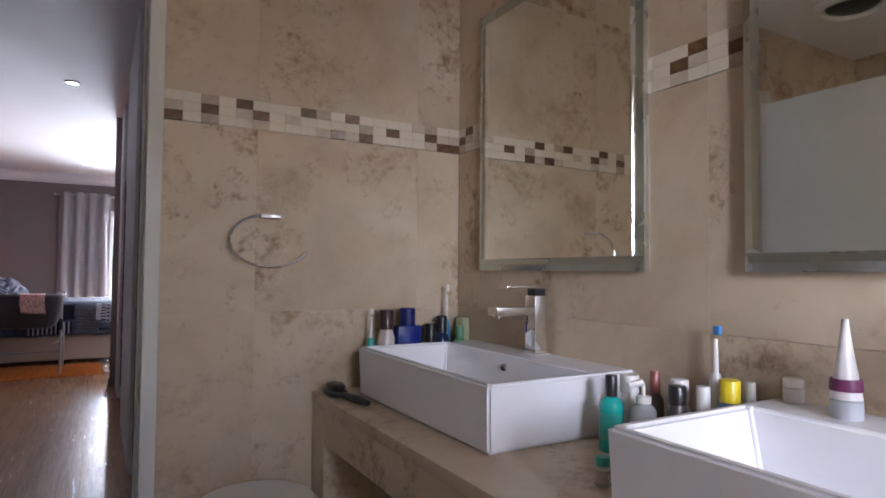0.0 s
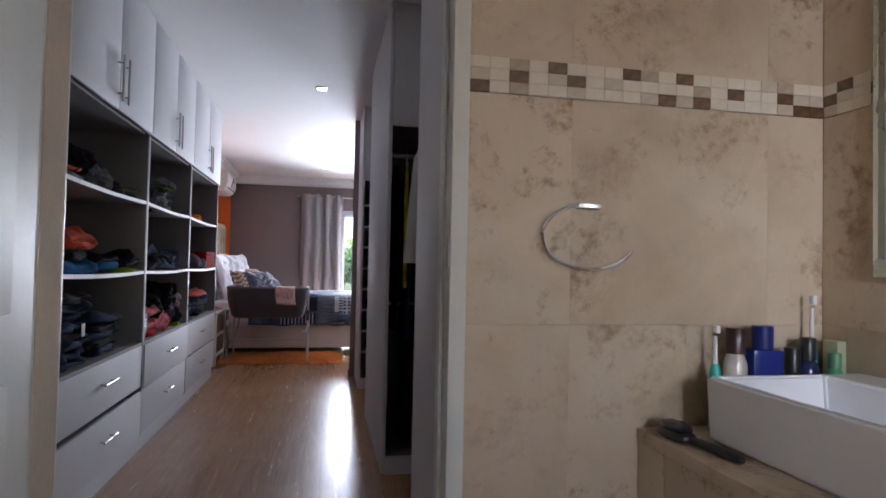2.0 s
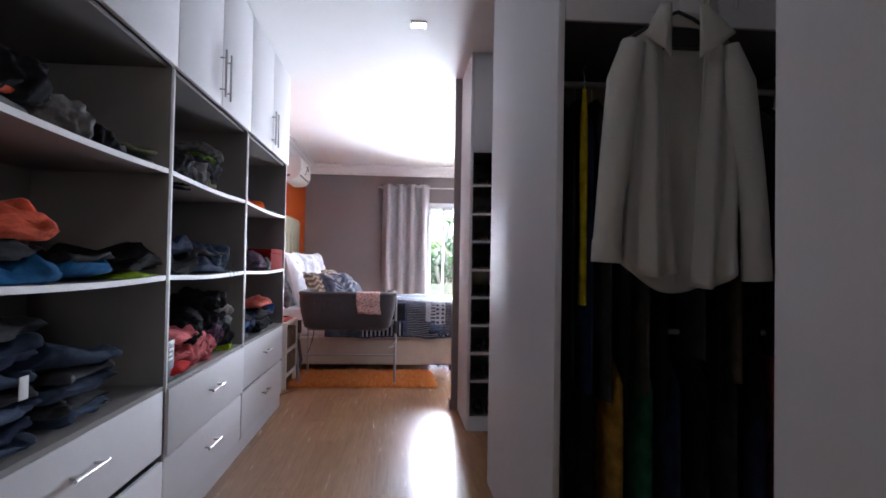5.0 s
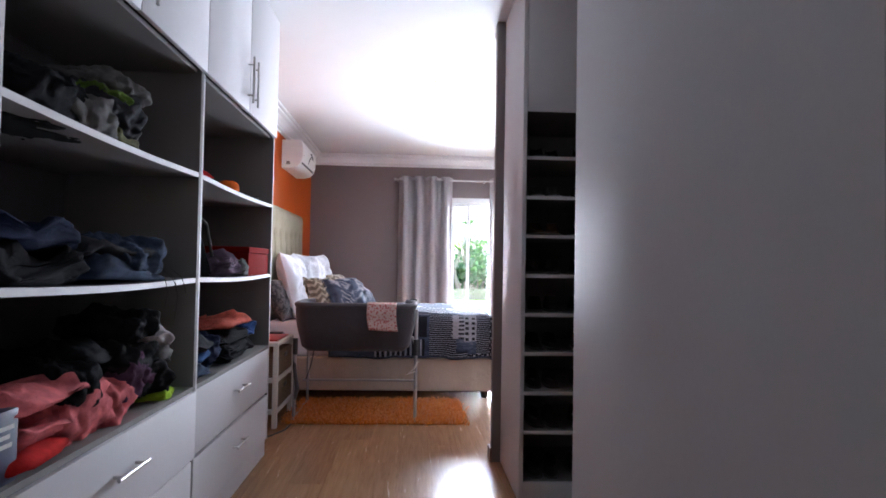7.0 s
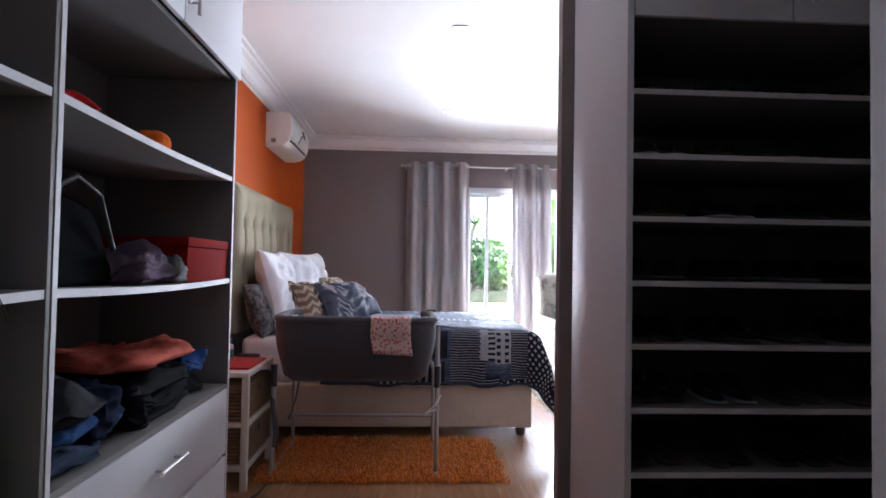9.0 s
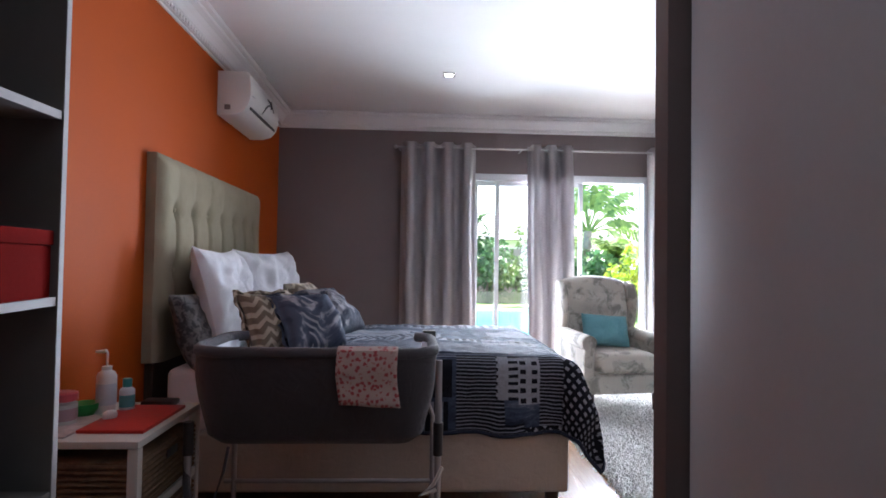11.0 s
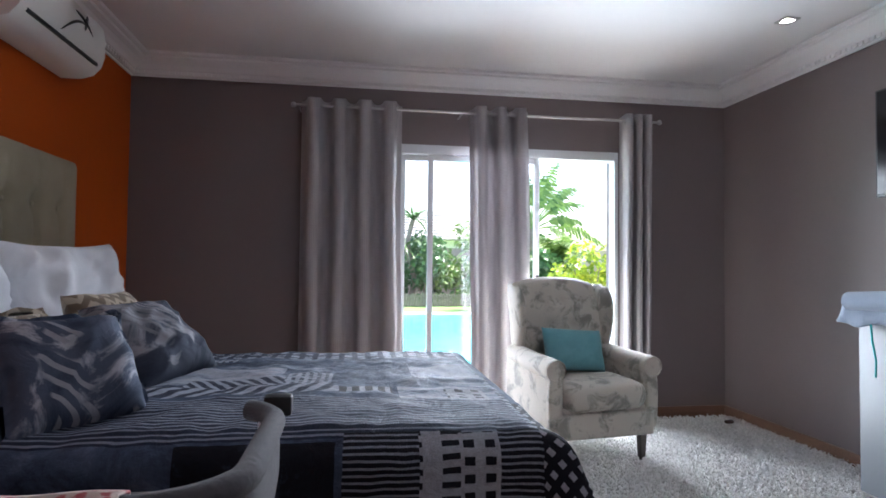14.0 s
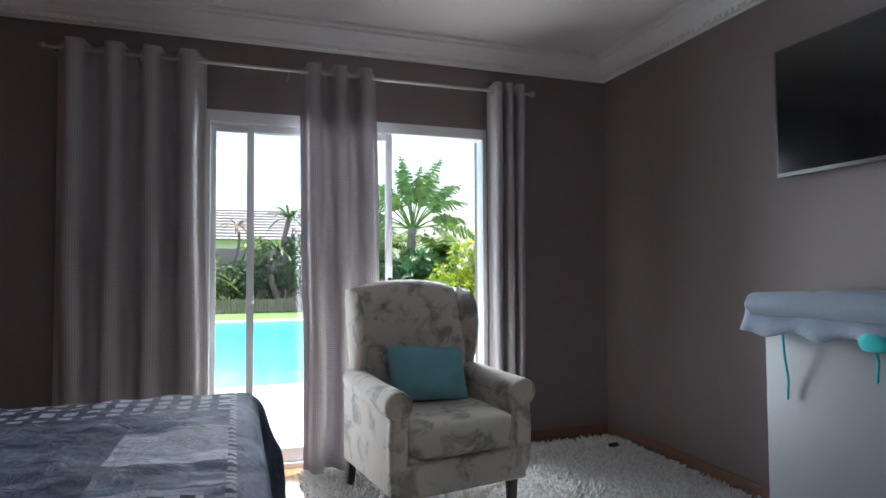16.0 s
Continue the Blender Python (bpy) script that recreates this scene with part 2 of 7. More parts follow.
    bump(nt, b, mix(nt, 0.12, noise_tex(nt, flat, 8, 5, 0.6, 1.0), noise_tex(nt, flat, 300, 2)), 0.7, 0.03)
    return m


def print_fabric(name, base, ink, scale, lo=0.5, hi=0.58, uv=False, kind="noise"):
    """Fabric printed with loose blots or motifs."""
    m, nt, b = nodes_of(name)
    v = coords(nt, "UV" if uv else "Object")
    if kind == "cells":
        vor = nt.nodes.new("ShaderNodeTexVoronoi")
        vor.inputs["Scale"].default_value = scale
        nt.links.new(v, vor.inputs["Vector"])
        f = mix(nt, 0.45, vor.outputs["Distance"], noise_tex(nt, v, scale * 2.5, 4))
    else:
        f = noise_tex(nt, v, scale, 6, 0.65, 0.6)
    nt.links.new(ramp(nt, f, [(lo, base), (hi, ink)]), b.inputs["Base Color"])
    b.inputs["Roughness"].default_value, b.inputs["Sheen Weight"].default_value = 0.88, 0.2
    b.inputs["Specular IOR Level"].default_value = 0.2
    bump(nt, b, mix(nt, 0.3, noise_tex(nt, v, 14, 3), noise_tex(nt, v, 420, 2)), 0.25, 0.01)
    return m


def curtain_cloth(name):
    m, nt, b = nodes_of(name)
    v = coords(nt, "UV")
    a = nt.nodes.new("ShaderNodeTexChecker")
    a.inputs["Scale"].default_value = 1.0
    mp = nt.nodes.new("ShaderNodeMapping")
    mp.inputs["Rotation"].default_value, mp.inputs["Scale"].default_value = (0, 0, radians(45)), (120, 120, 1)
    nt.links.new(v, mp.inputs["Vector"])
    nt.links.new(mp.outputs[0], a.inputs["Vector"])
    a.inputs["Color1"].default_value, a.inputs["Color2"].default_value = (0.30, 0.275, 0.285, 1), (0.52, 0.49, 0.495, 1)
    col = mix(nt, 0.3, a.outputs[0], ramp(nt, noise_tex(nt, v, 3, 4), [(0.3, (0.36, 0.33, 0.335)), (0.7, (0.5, 0.47, 0.475))]))
    nt.links.new(col, b.inputs["Base Color"])
    b.inputs["Roughness"].default_value = 0.8
    b.inputs["Sheen Weight"].default_value = 0.2
    bump(nt, b, mix(nt, 0.5, noise_tex(nt, v, 200, 2), a.outputs["Fac"]), 0.15, 0.004)
    tr = nt.nodes.new("ShaderNodeBsdfTranslucent")
    nt.links.new(col, tr.inputs[0])
    ms = nt.nodes.new("ShaderNodeMixShader")
    ms.inputs[0].default_value = 0.22
    nt.links.new(b.outputs[0], ms.inputs[1])
    nt.links.new(tr.outputs[0], ms.inputs[2])
    nt.links.new(ms.outputs[0], nt.nodes["Material Output"].inputs["Surface"])
    return m


def glass(name, tint=(1, 1, 1), rough=0.0, ior=1.45):
    m, nt, b = nodes_of(name)
    b.inputs["Base Color"].default_value = (*tint, 1)
    b.inputs["Transmission Weight"].default_value, b.inputs["Roughness"].default_value, b.inputs["IOR"].default_value = 1, rough, ior
    return m


def leaf_mat(name, c1, c2, rough=0.45):
    m, nt, b = nodes_of(name)
    g = nt.nodes.new("ShaderNodeNewGeometry")
    col = mix(nt, g.outputs["Random Per Island"], c1, c2)
    nt.links.new(col, b.inputs["Base Color"])
    b.inputs["Roughness"].default_value = rough
    tr = nt.nodes.new("ShaderNodeBsdfTranslucent")
    nt.links.new(col, tr.inputs[0])
    ms = nt.nodes.new("ShaderNodeMixShader")
    ms.inputs[0].default_value = 0.3
    nt.links.new(b.outputs[0], ms.inputs[1])
    nt.links.new(tr.outputs[0], ms.inputs[2])
    nt.links.new(ms.outputs[0], nt.nodes["Material Output"].inputs["Surface"])
    return m


def shag(name, c1, c2):
    m, nt, b = nodes_of(name)
    g = nt.nodes.new("ShaderNodeNewGeometry")
    nt.links.new(mix(nt, g.outputs["Random Per Island"], c1, c2), b.inputs["Base Color"])
    b.inputs["Roughness"].default_value, b.inputs["Sheen Weight"].default_value = 0.9, 0.3
    b.inputs["Specular IOR Level"].default_value = 0.15
    return m


def emit(name, c, strength):
    m, nt, b = nodes_of(name)
    b.inputs["Emission Color"].default_value, b.inputs["Emission Strength"].default_value = (*c, 1), strength
    b.inputs["Base Color"].default_value = (*c, 1)
    return m


TILE = tile_stone("travertine_tile")
GROUT = surf("tile_grout", (0.56, 0.46, 0.345), rough=0.85)
MOSAIC = [surf("mosaic_white", (0.70, 0.62, 0.50), 0.06, rough=0.3), surf("mosaic_cream", (0.55, 0.46, 0.35), 0.15, 20, rough=0.35),
          surf("mosaic_tan", (0.42, 0.33, 0.235), 0.2, 25, rough=0.35), surf("mosaic_brown", (0.14, 0.074, 0.034), 0.5, 30, rough=0.35)]
WOOD = wood_floor("laminate_floor")
FLOOR_BASE = surf("floor_underlay", (0.10, 0.055, 0.03), rough=0.8)
BATH_FLOOR = surf("bathroom_floor_tile", (0.5, 0.42, 0.32), rough=0.35)
CEIL = surf("ceiling_paint", (0.80, 0.79, 0.79), 0.02, rough=0.8, bump_s=0.05)
TAUPE = surf("taupe_wall_paint", (0.185, 0.148, 0.143), 0.05, 2, rough=0.55, bump_s=0.12, bump_scale=160)
ORANGE = surf("orange_wall_paint", (0.44, 0.074, 0.005), 0.05, 2, rough=0.7, spec=0.15, bump_s=0.12, bump_scale=160)
WHITE_WALL = surf("white_wall_paint", (0.76, 0.75, 0.73), 0.03, rough=0.7)
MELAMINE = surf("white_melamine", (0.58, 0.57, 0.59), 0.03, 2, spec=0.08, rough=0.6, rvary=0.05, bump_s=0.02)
# the same white melamine, with the interiors' shade put into its colour
MELA_SHADED = surf("melamine_shaded", (0.20, 0.188, 0.184), 0.04, 2, spec=0.1, rough=0.6, bump_s=0.02)
EDGE = surf("melamine_edge_band", (0.52, 0.51, 0.52), 0.03, rough=0.6, spec=0.1)
DOOR_PAINT = surf("door_enamel_paint", (0.66, 0.66, 0.62), 0.03, rough=0.5, spec=0.25, bump_s=0.04)
STEEL = surf("brushed_steel", (0.50, 0.49, 0.48), 0.08, 8, rough=0.38, metal=1.0, fine=200, stretch=(1, 1, 8))
CHROME = surf("chrome", (0.82, 0.82, 0.83), 0.02, rough=0.06, rvary=0.03, metal=1.0, bump_s=0)
CERAMIC = surf("white_ceramic", (0.80, 0.81, 0.84), 0.02, rough=0.12, rvary=0.04, bump_s=0)
MIRROR = surf("mirror_silver", (0.86, 0.88, 0.85), 0.01, rough=0.015, rvary=0.01, metal=1.0, bump_s=0)
MIRROR_EDGE = surf("bevelled_mirror_border", (0.56, 0.59, 0.55), 0.03, rough=0.28, metal=1.0, bump_s=0)
ALU = surf("white_powder_coated_aluminium", (0.72, 0.73, 0.74), 0.03, rough=0.4, bump_s=0.03)
DARK_WOOD = surf("dark_stained_wood", (0.045, 0.03, 0.024), 0.25, 10, rough=0.4, stretch=(6, 6, 1))
# white shelf boards, greyed: part of their shade is in this colour
SHELF_SHADED = surf("melamine_shelf_shaded", (0.30, 0.29, 0.29), 0.04, 2, spec=0.05, rough=0.6, bump_s=0.02)
SKIRT_WOOD = surf("stained_wood_skirting", (0.19, 0.10, 0.062), 0.2, 6, rough=0.4, stretch=(1, 8, 8))
HEADBOARD = fabric("olive_beige_leatherette", (0.33, 0.29, 0.205), 0.08, 700, 5, 0.1)
BED_BASE = fabric("cream_bed_base_fabric", (0.50, 0.43, 0.36), 0.08)
WHITE_LINEN = fabric("white_cotton", (0.74, 0.75, 0.80), 0.04)
DUVET = city_print("patchwork_city_print")
PILLOW_BLUE = washed_print("blue_city_print", (0.035, 0.045, 0.075), (0.075, 0.09, 0.13), (0.36, 0.36, 0.40), 5.0)
PILLOW_TAN = chevron_print("tan_chevron_print", (0.42, 0.36, 0.28), (0.17, 0.135, 0.10))
PILLOW_NAVY = washed_print("navy_city_print", (0.022, 0.028, 0.045), (0.045, 0.052, 0.075), (0.26, 0.26, 0.29), 3.5)
PILLOW_GREY = print_fabric("grey_motif_print", (0.15, 0.145, 0.145), (0.05, 0.05, 0.055), 30, 0.48, 0.55)
CHAIR_CLOTH = print_fabric("faded_floral_upholstery", (0.52, 0.485, 0.42), (0.26, 0.25, 0.215), 8.5, 0.50, 0.62)
TEAL = fabric("teal_cotton", (0.16, 0.36, 0.40), 0.08)
CURTAIN = curtain_cloth("grey_woven_curtain")
GREY_CLOTH = fabric("grey_bassinet_fabric", (0.062, 0.058, 0.066), 0.08, 600)
GREY_PALE = fabric("pale_grey_padding", (0.078, 0.075, 0.084), 0.08, 600)
TUBE_GREY = surf("grey_enamelled_tube", (0.38, 0.38, 0.40), 0.05, rough=0.35, metal=0.6)
BLACK_PLASTIC = surf("black_plastic", (0.02, 0.02, 0.022), 0.2, rough=0.35)
WHITE_PLASTIC = surf("white_plastic", (0.72, 0.71, 0.68), 0.03, rough=0.35, bump_s=0)
ORANGE_SHAG = shag("orange_shag_pile", (0.52, 0.125, 0.005), (0.74, 0.23, 0.010))
WHITE_SHAG = shag("cream_shag_pile", (0.52, 0.50, 0.47), (0.78, 0.76, 0.73))
PRINT_TOWEL = print_fabric("muslin_with_red_motifs", (0.36, 0.07, 0.08), (0.50, 0.39, 0.36), 52, 0.38, 0.46, kind="cells")
WICKER = surf("woven_wicker", (0.17, 0.105, 0.06), 0.4, 40, rough=0.7, bump_s=0.8, bump_scale=90, fine=120)
GLASS = glass("window_glass")
SCREEN = surf("black_glossy_screen", (0.006, 0.006, 0.007), 0.1, rough=0.12, bump_s=0)
LAMP_ON = emit("lit_bulb", (1.0, 0.97, 0.92), 4)

# ---- mesh helpers ----
ORIGIN = {}


def thing(name, at, label, category, group="", kind=""):
    ob = new(name)
    ob.empty_display_size = 0.1
    ob.location = at
    ORIGIN[ob.name] = Vector(at)
    return tagged(ob, label, category, group, kind)


def mesh_of(name, bm, material, smooth=True):
    me = bpy.data.meshes.new(name)
    bm.normal_update()
    bm.to_mesh(me)
    bm.free()
    me.materials.append(material)
    if smooth:
        me.shade_smooth()
        me.set_sharp_from_angle(angle=radians(38))
    return me


def part(name, bm, material, parent, label="", smooth=True, kind=""):
    """Links a bmesh in world places as one mesh under a thing or part."""
    o = ORIGIN.get(parent.name, Vector((0, 0, 0)))
    bmesh.ops.translate(bm, verts=bm.verts, vec=-o)
    ob = new(name, mesh_of(name, bm, material, smooth))
    ob.parent = parent
    ORIGIN[ob.name] = o
    return tagged(ob, label, kind=kind)


def solo(name, bm, material, label, category, group="", kind="", at=None, smooth=True):
    """A top-level thing that is one mesh, with its origin at its base."""
    zs = [v.co for v in bm.verts]
    o = Vector(at) if at else Vector(((min(v.x for v in zs) + max(v.x for v in zs)) / 2, (min(v.y for v in zs) + max(v.y for v in zs)) / 2, min(v.z for v in zs)))
    bmesh.ops.translate(bm, verts=bm.verts, vec=-o)
    ob = new(name, mesh_of(name, bm, material, smooth))
    ob.location = o
    ORIGIN[ob.name] = o
    return tagged(ob, label, category, group, kind)


def box(x0, y0, z0, x1, y1, z1, bev=0.0, seg=2, bm=None):
    """A box, bevelled, added to a bmesh."""
    bm = bm or bmesh.new()
    t = bmesh.new()
    bmesh.ops.create_cube(t, size=1)
    for v in t.verts:
        v.co = Vector(((x0 + x1) / 2 + v.co.x * (x1 - x0), (y0 + y1) / 2 + v.co.y * (y1 - y0), (z0 + z1) / 2 + v.co.z * (z1 - z0)))
    if bev:
        bmesh.ops.bevel(t, geom=t.edges[:], offset=bev, segments=seg, profile=0.6, affect='EDGES')
    return join(bm, t)


def join(bm, t):
    me = bpy.data.meshes.new("tmp")
    t.to_mesh(me)
    t.free()
    bm.from_mesh(me)
    bpy.data.meshes.remove(me)
    return bm


def tube(points, r, seg=10, bm=None, caps=True):
    """A round tube along points."""
    bm = bm or bmesh.new()
    pts = [Vector(p) for p in points]
    rings = []
    up = Vector((0, 0, 1))
    for i, p in enumerate(pts):
        d = (pts[min(i + 1, len(pts) - 1)] - pts[max(i - 1, 0)]).normalized()
        a = d.cross(up if abs(d.z) < 0.95 else Vector((1, 0, 0))).normalized()
        b = d.cross(a).normalized()
        rr = r[i] if isinstance(r, (list, tuple)) else r
        rings.append([bm.verts.new(p + (a * math.cos(k * math.tau / seg) + b * math.sin(k * math.tau / seg)) * rr) for k in range(seg)])
    for q0, q1 in zip(rings, rings[1:]):
        for k in range(seg):
            bm.faces.new((q0[k], q0[(k + 1) % seg], q1[(k + 1) % seg], q1[k]))
    if caps:
        bm.faces.new(rings[0][::-1])
        bm.faces.new(rings[-1])
    bmesh.ops.recalc_face_normals(bm, faces=bm.faces[:])
    return bm


def lathe(profile, at, seg=20, bm=None):
    """A turned body: (radius, height) pairs about a vertical axis at a place."""
    bm = bm or bmesh.new()
    rings = []
    for r, z in profile:
        rings.append([bm.verts.new((at[0] + max(r, 1e-4) * math.cos(k * math.tau / seg), at[1] + max(r, 1e-4) * math.sin(k * math.tau / seg), at[2] + z)) for k in range(seg)])
    for q0, q1 in zip(rings, rings[1:]):
        for k in range(seg):
            bm.faces.new((q0[k], q0[(k + 1) % seg], q1[(k + 1) % seg], q1[k]))
    bm.faces.new(rings[0][::-1])
    bm.faces.new(rings[-1])
    return bm


def lump(c, half, e=0.45, amp=0.06, freq=6.0, seed=0.0, nu=28, nv=16, m=None, flat=True, bm=None):
    """A soft, crumpled body: a superellipsoid with folds; half sizes in metres."""
    bm = bm or bmesh.new()
    m = m or Matrix()
    off = Vector((seed * 3.1, seed * 1.7, seed * 2.3))

    def sp(v, p):
        return math.copysign(abs(v) ** p, v)

    rings = []
    for j in range(nv + 1):
        th = -math.pi / 2 + math.pi * j / nv
        ring = []
        for i in range(nu):
            ph = math.tau * i / nu
            d = Vector((sp(math.cos(th), e) * sp(math.cos(ph), e), sp(math.cos(th), e) * sp(math.sin(ph), e), sp(math.sin(th), 0.8)))
            p = Vector((d.x * half[0], d.y * half[1], d.z * half[2]))
            w = noise.noise(p * freq + off) + 0.6 * noise.noise(p * freq * 2.7 + off) + 0.35 * noise.noise(p * freq * 6 + off)
            ridge = 1 - abs(noise.noise(p * freq * 1.6 + off * 2))
            p = p + Vector((d.x, d.y, d.z)).normalized() * amp * (w * 0.8 + ridge * 0.7 - 0.4)
            if flat and p.z < -half[2] * 0.9:
                p.z = -half[2] * 0.9
            ring.append(bm.verts.new(Vector(c) + m @ p))
            if j in (0, nv):
                break
        rings.append(ring)
    for q0, q1 in zip(rings, rings[1:]):
        for i in range(nu):
            k = (i + 1) % nu
            if len(q0) == 1:
                bm.faces.new((q0[0], q1[k], q1[i]))
            elif len(q1) == 1:
                bm.faces.new((q0[i], q0[k], q1[0]))
            else:
                bm.faces.new((q0[i], q0[k], q1[k], q1[i]))
    bmesh.ops.recalc_face_normals(bm, faces=bm.faces[:])
    return bm


def rot(rx=0, ry=0, rz=0):
    return Euler([radians(a) for a in (rx, ry, rz)]).to_matrix()


def structure(name, bm, material, label, category, smooth=False):
    return solo(name, bm, material, label, category, kind="structure", smooth=smooth)


# ---- structure ----
XL, XR, YB, YN, YW, H = -1.32, 3.34, 2.05, 7.125, 11.74, 2.70
CAB_X, ROBE_X = -0.78, 0.65


def plank(mesh_cache, x0, x1, y0, y1, parent, z=0.0):
    key = (round(x1 - x0, 3), round(y1 - y0, 3))
    if key not in mesh_cache:
        bm = box(0, 0, -0.012, x1 - x0 - 0.0004, y1 - y0 - 0.0004, 0.0)
        mesh_cache[key] = mesh_of("plank", bm, WOOD, False)
    ob = new("plank", mesh_cache[key])
    ob.parent = parent
    ob.location = Vector((x0, y0, z)) - ORIGIN[parent.name]
    return ob


floor = structure("floor", box(XL - 0.1, YB + 0.06, -0.2, XR + 0.1, YW + 0.1, -0.013), FLOOR_BASE, "warm brown laminate plank floor", "floor")
bath_floor = structure("bathroom_floor", box(-1.3, -1.7, -0.2, 1.7, YB + 0.06, 0.0), BATH_FLOOR, "beige tiled bathroom floor", "floor")
ceiling = structure("ceiling", box(XL - 0.15, YB + 0.1, H, XR + 0.15, YW + 0.2, H + 0.15), CEIL, "white painted plasterboard ceiling", "ceiling")
bath_ceiling = structure("bathroom_ceiling", box(-1.4, -1.8, 2.45, 1.8, YB + 0.1, 2.68), CEIL, "white painted bathroom ceiling", "ceiling")

wall_orange = structure("wall_orange", box(XL - 0.12, YB + 0.12, -0.1, XL, YW, H), ORANGE, "orange painted plaster wall behind the bed", "wall")
wall_east = structure("wall_east", box(XR, YN - 0.3, -0.1, XR + 0.12, YW, H), TAUPE, "taupe painted plaster wall", "wall")
wall_nib = structure("wall_nib", box(0.60, 7.055, -0.1, XR, YN, H), TAUPE, "taupe painted wall end beside the wardrobes", "wall")
wall_robe_back = structure("wall_wardrobe_back", box(1.725, YB + 0.12, -0.1, 1.84, 7.05, H), WHITE_WALL, "white wall behind the wardrobes", "wall")
DX0, DX1, DZ = 0.585, 2.40, 2.14
bm = box(XL - 0.12, YW, -0.1, DX0, YW + 0.22, H)
box(DX1, YW, -0.1, XR + 0.12, YW + 0.22, H, bm=bm)
box(DX0, YW, DZ, DX1, YW + 0.22, H, bm=bm)
wall_window = structure("wall_window", bm, TAUPE, "taupe wall with a glazed sliding door opening", "wall")

# bathroom shell
JX0, JX1, JZ = -0.27, 0.575, 2.08
bm = box(-1.3, YB + 0.006, -0.1, JX0, YB + 0.12, H)
box(JX1 + 0.02, YB + 0.006, -0.1, 1.62, YB + 0.12, H, bm=bm)
box(JX0, YB + 0.006, JZ, JX1, YB + 0.12, H, bm=bm)
wall_tiled = structure("wall_tiled", bm, GROUT, "bathroom wall clad in mottled travertine tiles", "wall")
wall_vanity = structure("wall_vanity", box(1.606, -1.6, -0.1, 1.72, YB + 0.12, H), GROUT, "travertine tiled wall behind the basins", "wall")
wall_bath_west = structure("wall_bathroom_west", box(-1.3, -1.6, -0.1, -1.18, YB, H), TILE, "travertine tiled bathroom wall", "wall")
bm = box(-1.3, -1.72, -0.1, 0.45, -1.6, H)
box(1.45, -1.72, -0.1, 1.72, -1.6, H, bm=bm)
box(0.45, -1.72, -0.1, 1.45, -1.6, 1.2, bm=bm)
box(0.45, -1.72, 2.12, 1.45, -1.6, H, bm=bm)
wall_bath_south = structure("wall_bathroom_south", bm, TILE, "travertine tiled wall with an assumed window opening", "wall")

# bathroom doorway: frame and opened leaf
frame_ = thing("door_1", (0.15, YB + 0.06, 0), "white enamelled bathroom door standing open in its frame", "door", kind="structure")
for _x0, _x1 in ((JX0 - 0.055, JX0 - 0.002), (JX1 + 0.012, JX1 + 0.052)):
    part("door_jamb", box(_x0, YB - 0.016, 0, _x1, YB + 0.136, JZ + 0.04, 0.004), DOOR_PAINT, frame_)
part("door_head", box(JX0 - 0.001, YB - 0.014, JZ - 0.03, JX1 + 0.011, YB + 0.134, JZ + 0.035, 0.004), DOOR_PAINT, frame_)
part("door_stop", box(JX1 + 0.003, YB + 0.05, 0, JX1 + 0.0115, YB + 0.085, JZ - 0.031, 0.002), DOOR_PAINT, frame_)
part("strike_plate", box(JX1 + 0.0095, YB - 0.008, 1.15, JX1 + 0.0125, YB + 0.016, 1.25, 0.001), STEEL, frame_, "steel strike plate")
leaf = part("door_leaf", box(JX0 - 0.035, YB - 0.80, 0.012, JX0 + 0.005, YB - 0.02, JZ - 0.035, 0.003), DOOR_PAINT, frame_)
part("door_panel", box(JX0 + 0.0055, YB - 0.70, 0.25, JX0 + 0.012, YB - 0.12, 0.95, 0.004), DOOR_PAINT, leaf)
part("door_panel", box(JX0 + 0.0055, YB - 0.70, 1.08, JX0 + 0.012, YB - 0.12, 1.90, 0.004), DOOR_PAINT, leaf)
part("door_handle", tube([(JX0 + 0.005, YB - 0.74, 1.05), (JX0 + 0.05, YB - 0.74, 1.05), (JX0 + 0.055, YB - 0.62, 1.05)], 0.009), STEEL, leaf, "brushed steel lever handle")

# assumed bathroom window behind the walker, never in view, placed to suit its lamp
win = thing("assumed_window_1", (0.95, -1.66, 1.2), "assumed white framed bathroom window, out of view", "window", kind="structure")
for b4 in ((0.45, 1.2, 0.49, 2.12), (1.41, 1.2, 1.45, 2.12), (0.49, 1.2, 1.41, 1.24), (0.49, 2.08, 1.41, 2.12), (0.93, 1.24, 0.97, 2.08)):
    part("window_frame", box(b4[0], -1.70, b4[1], b4[2], -1.63, b4[3], 0.004), ALU, win)

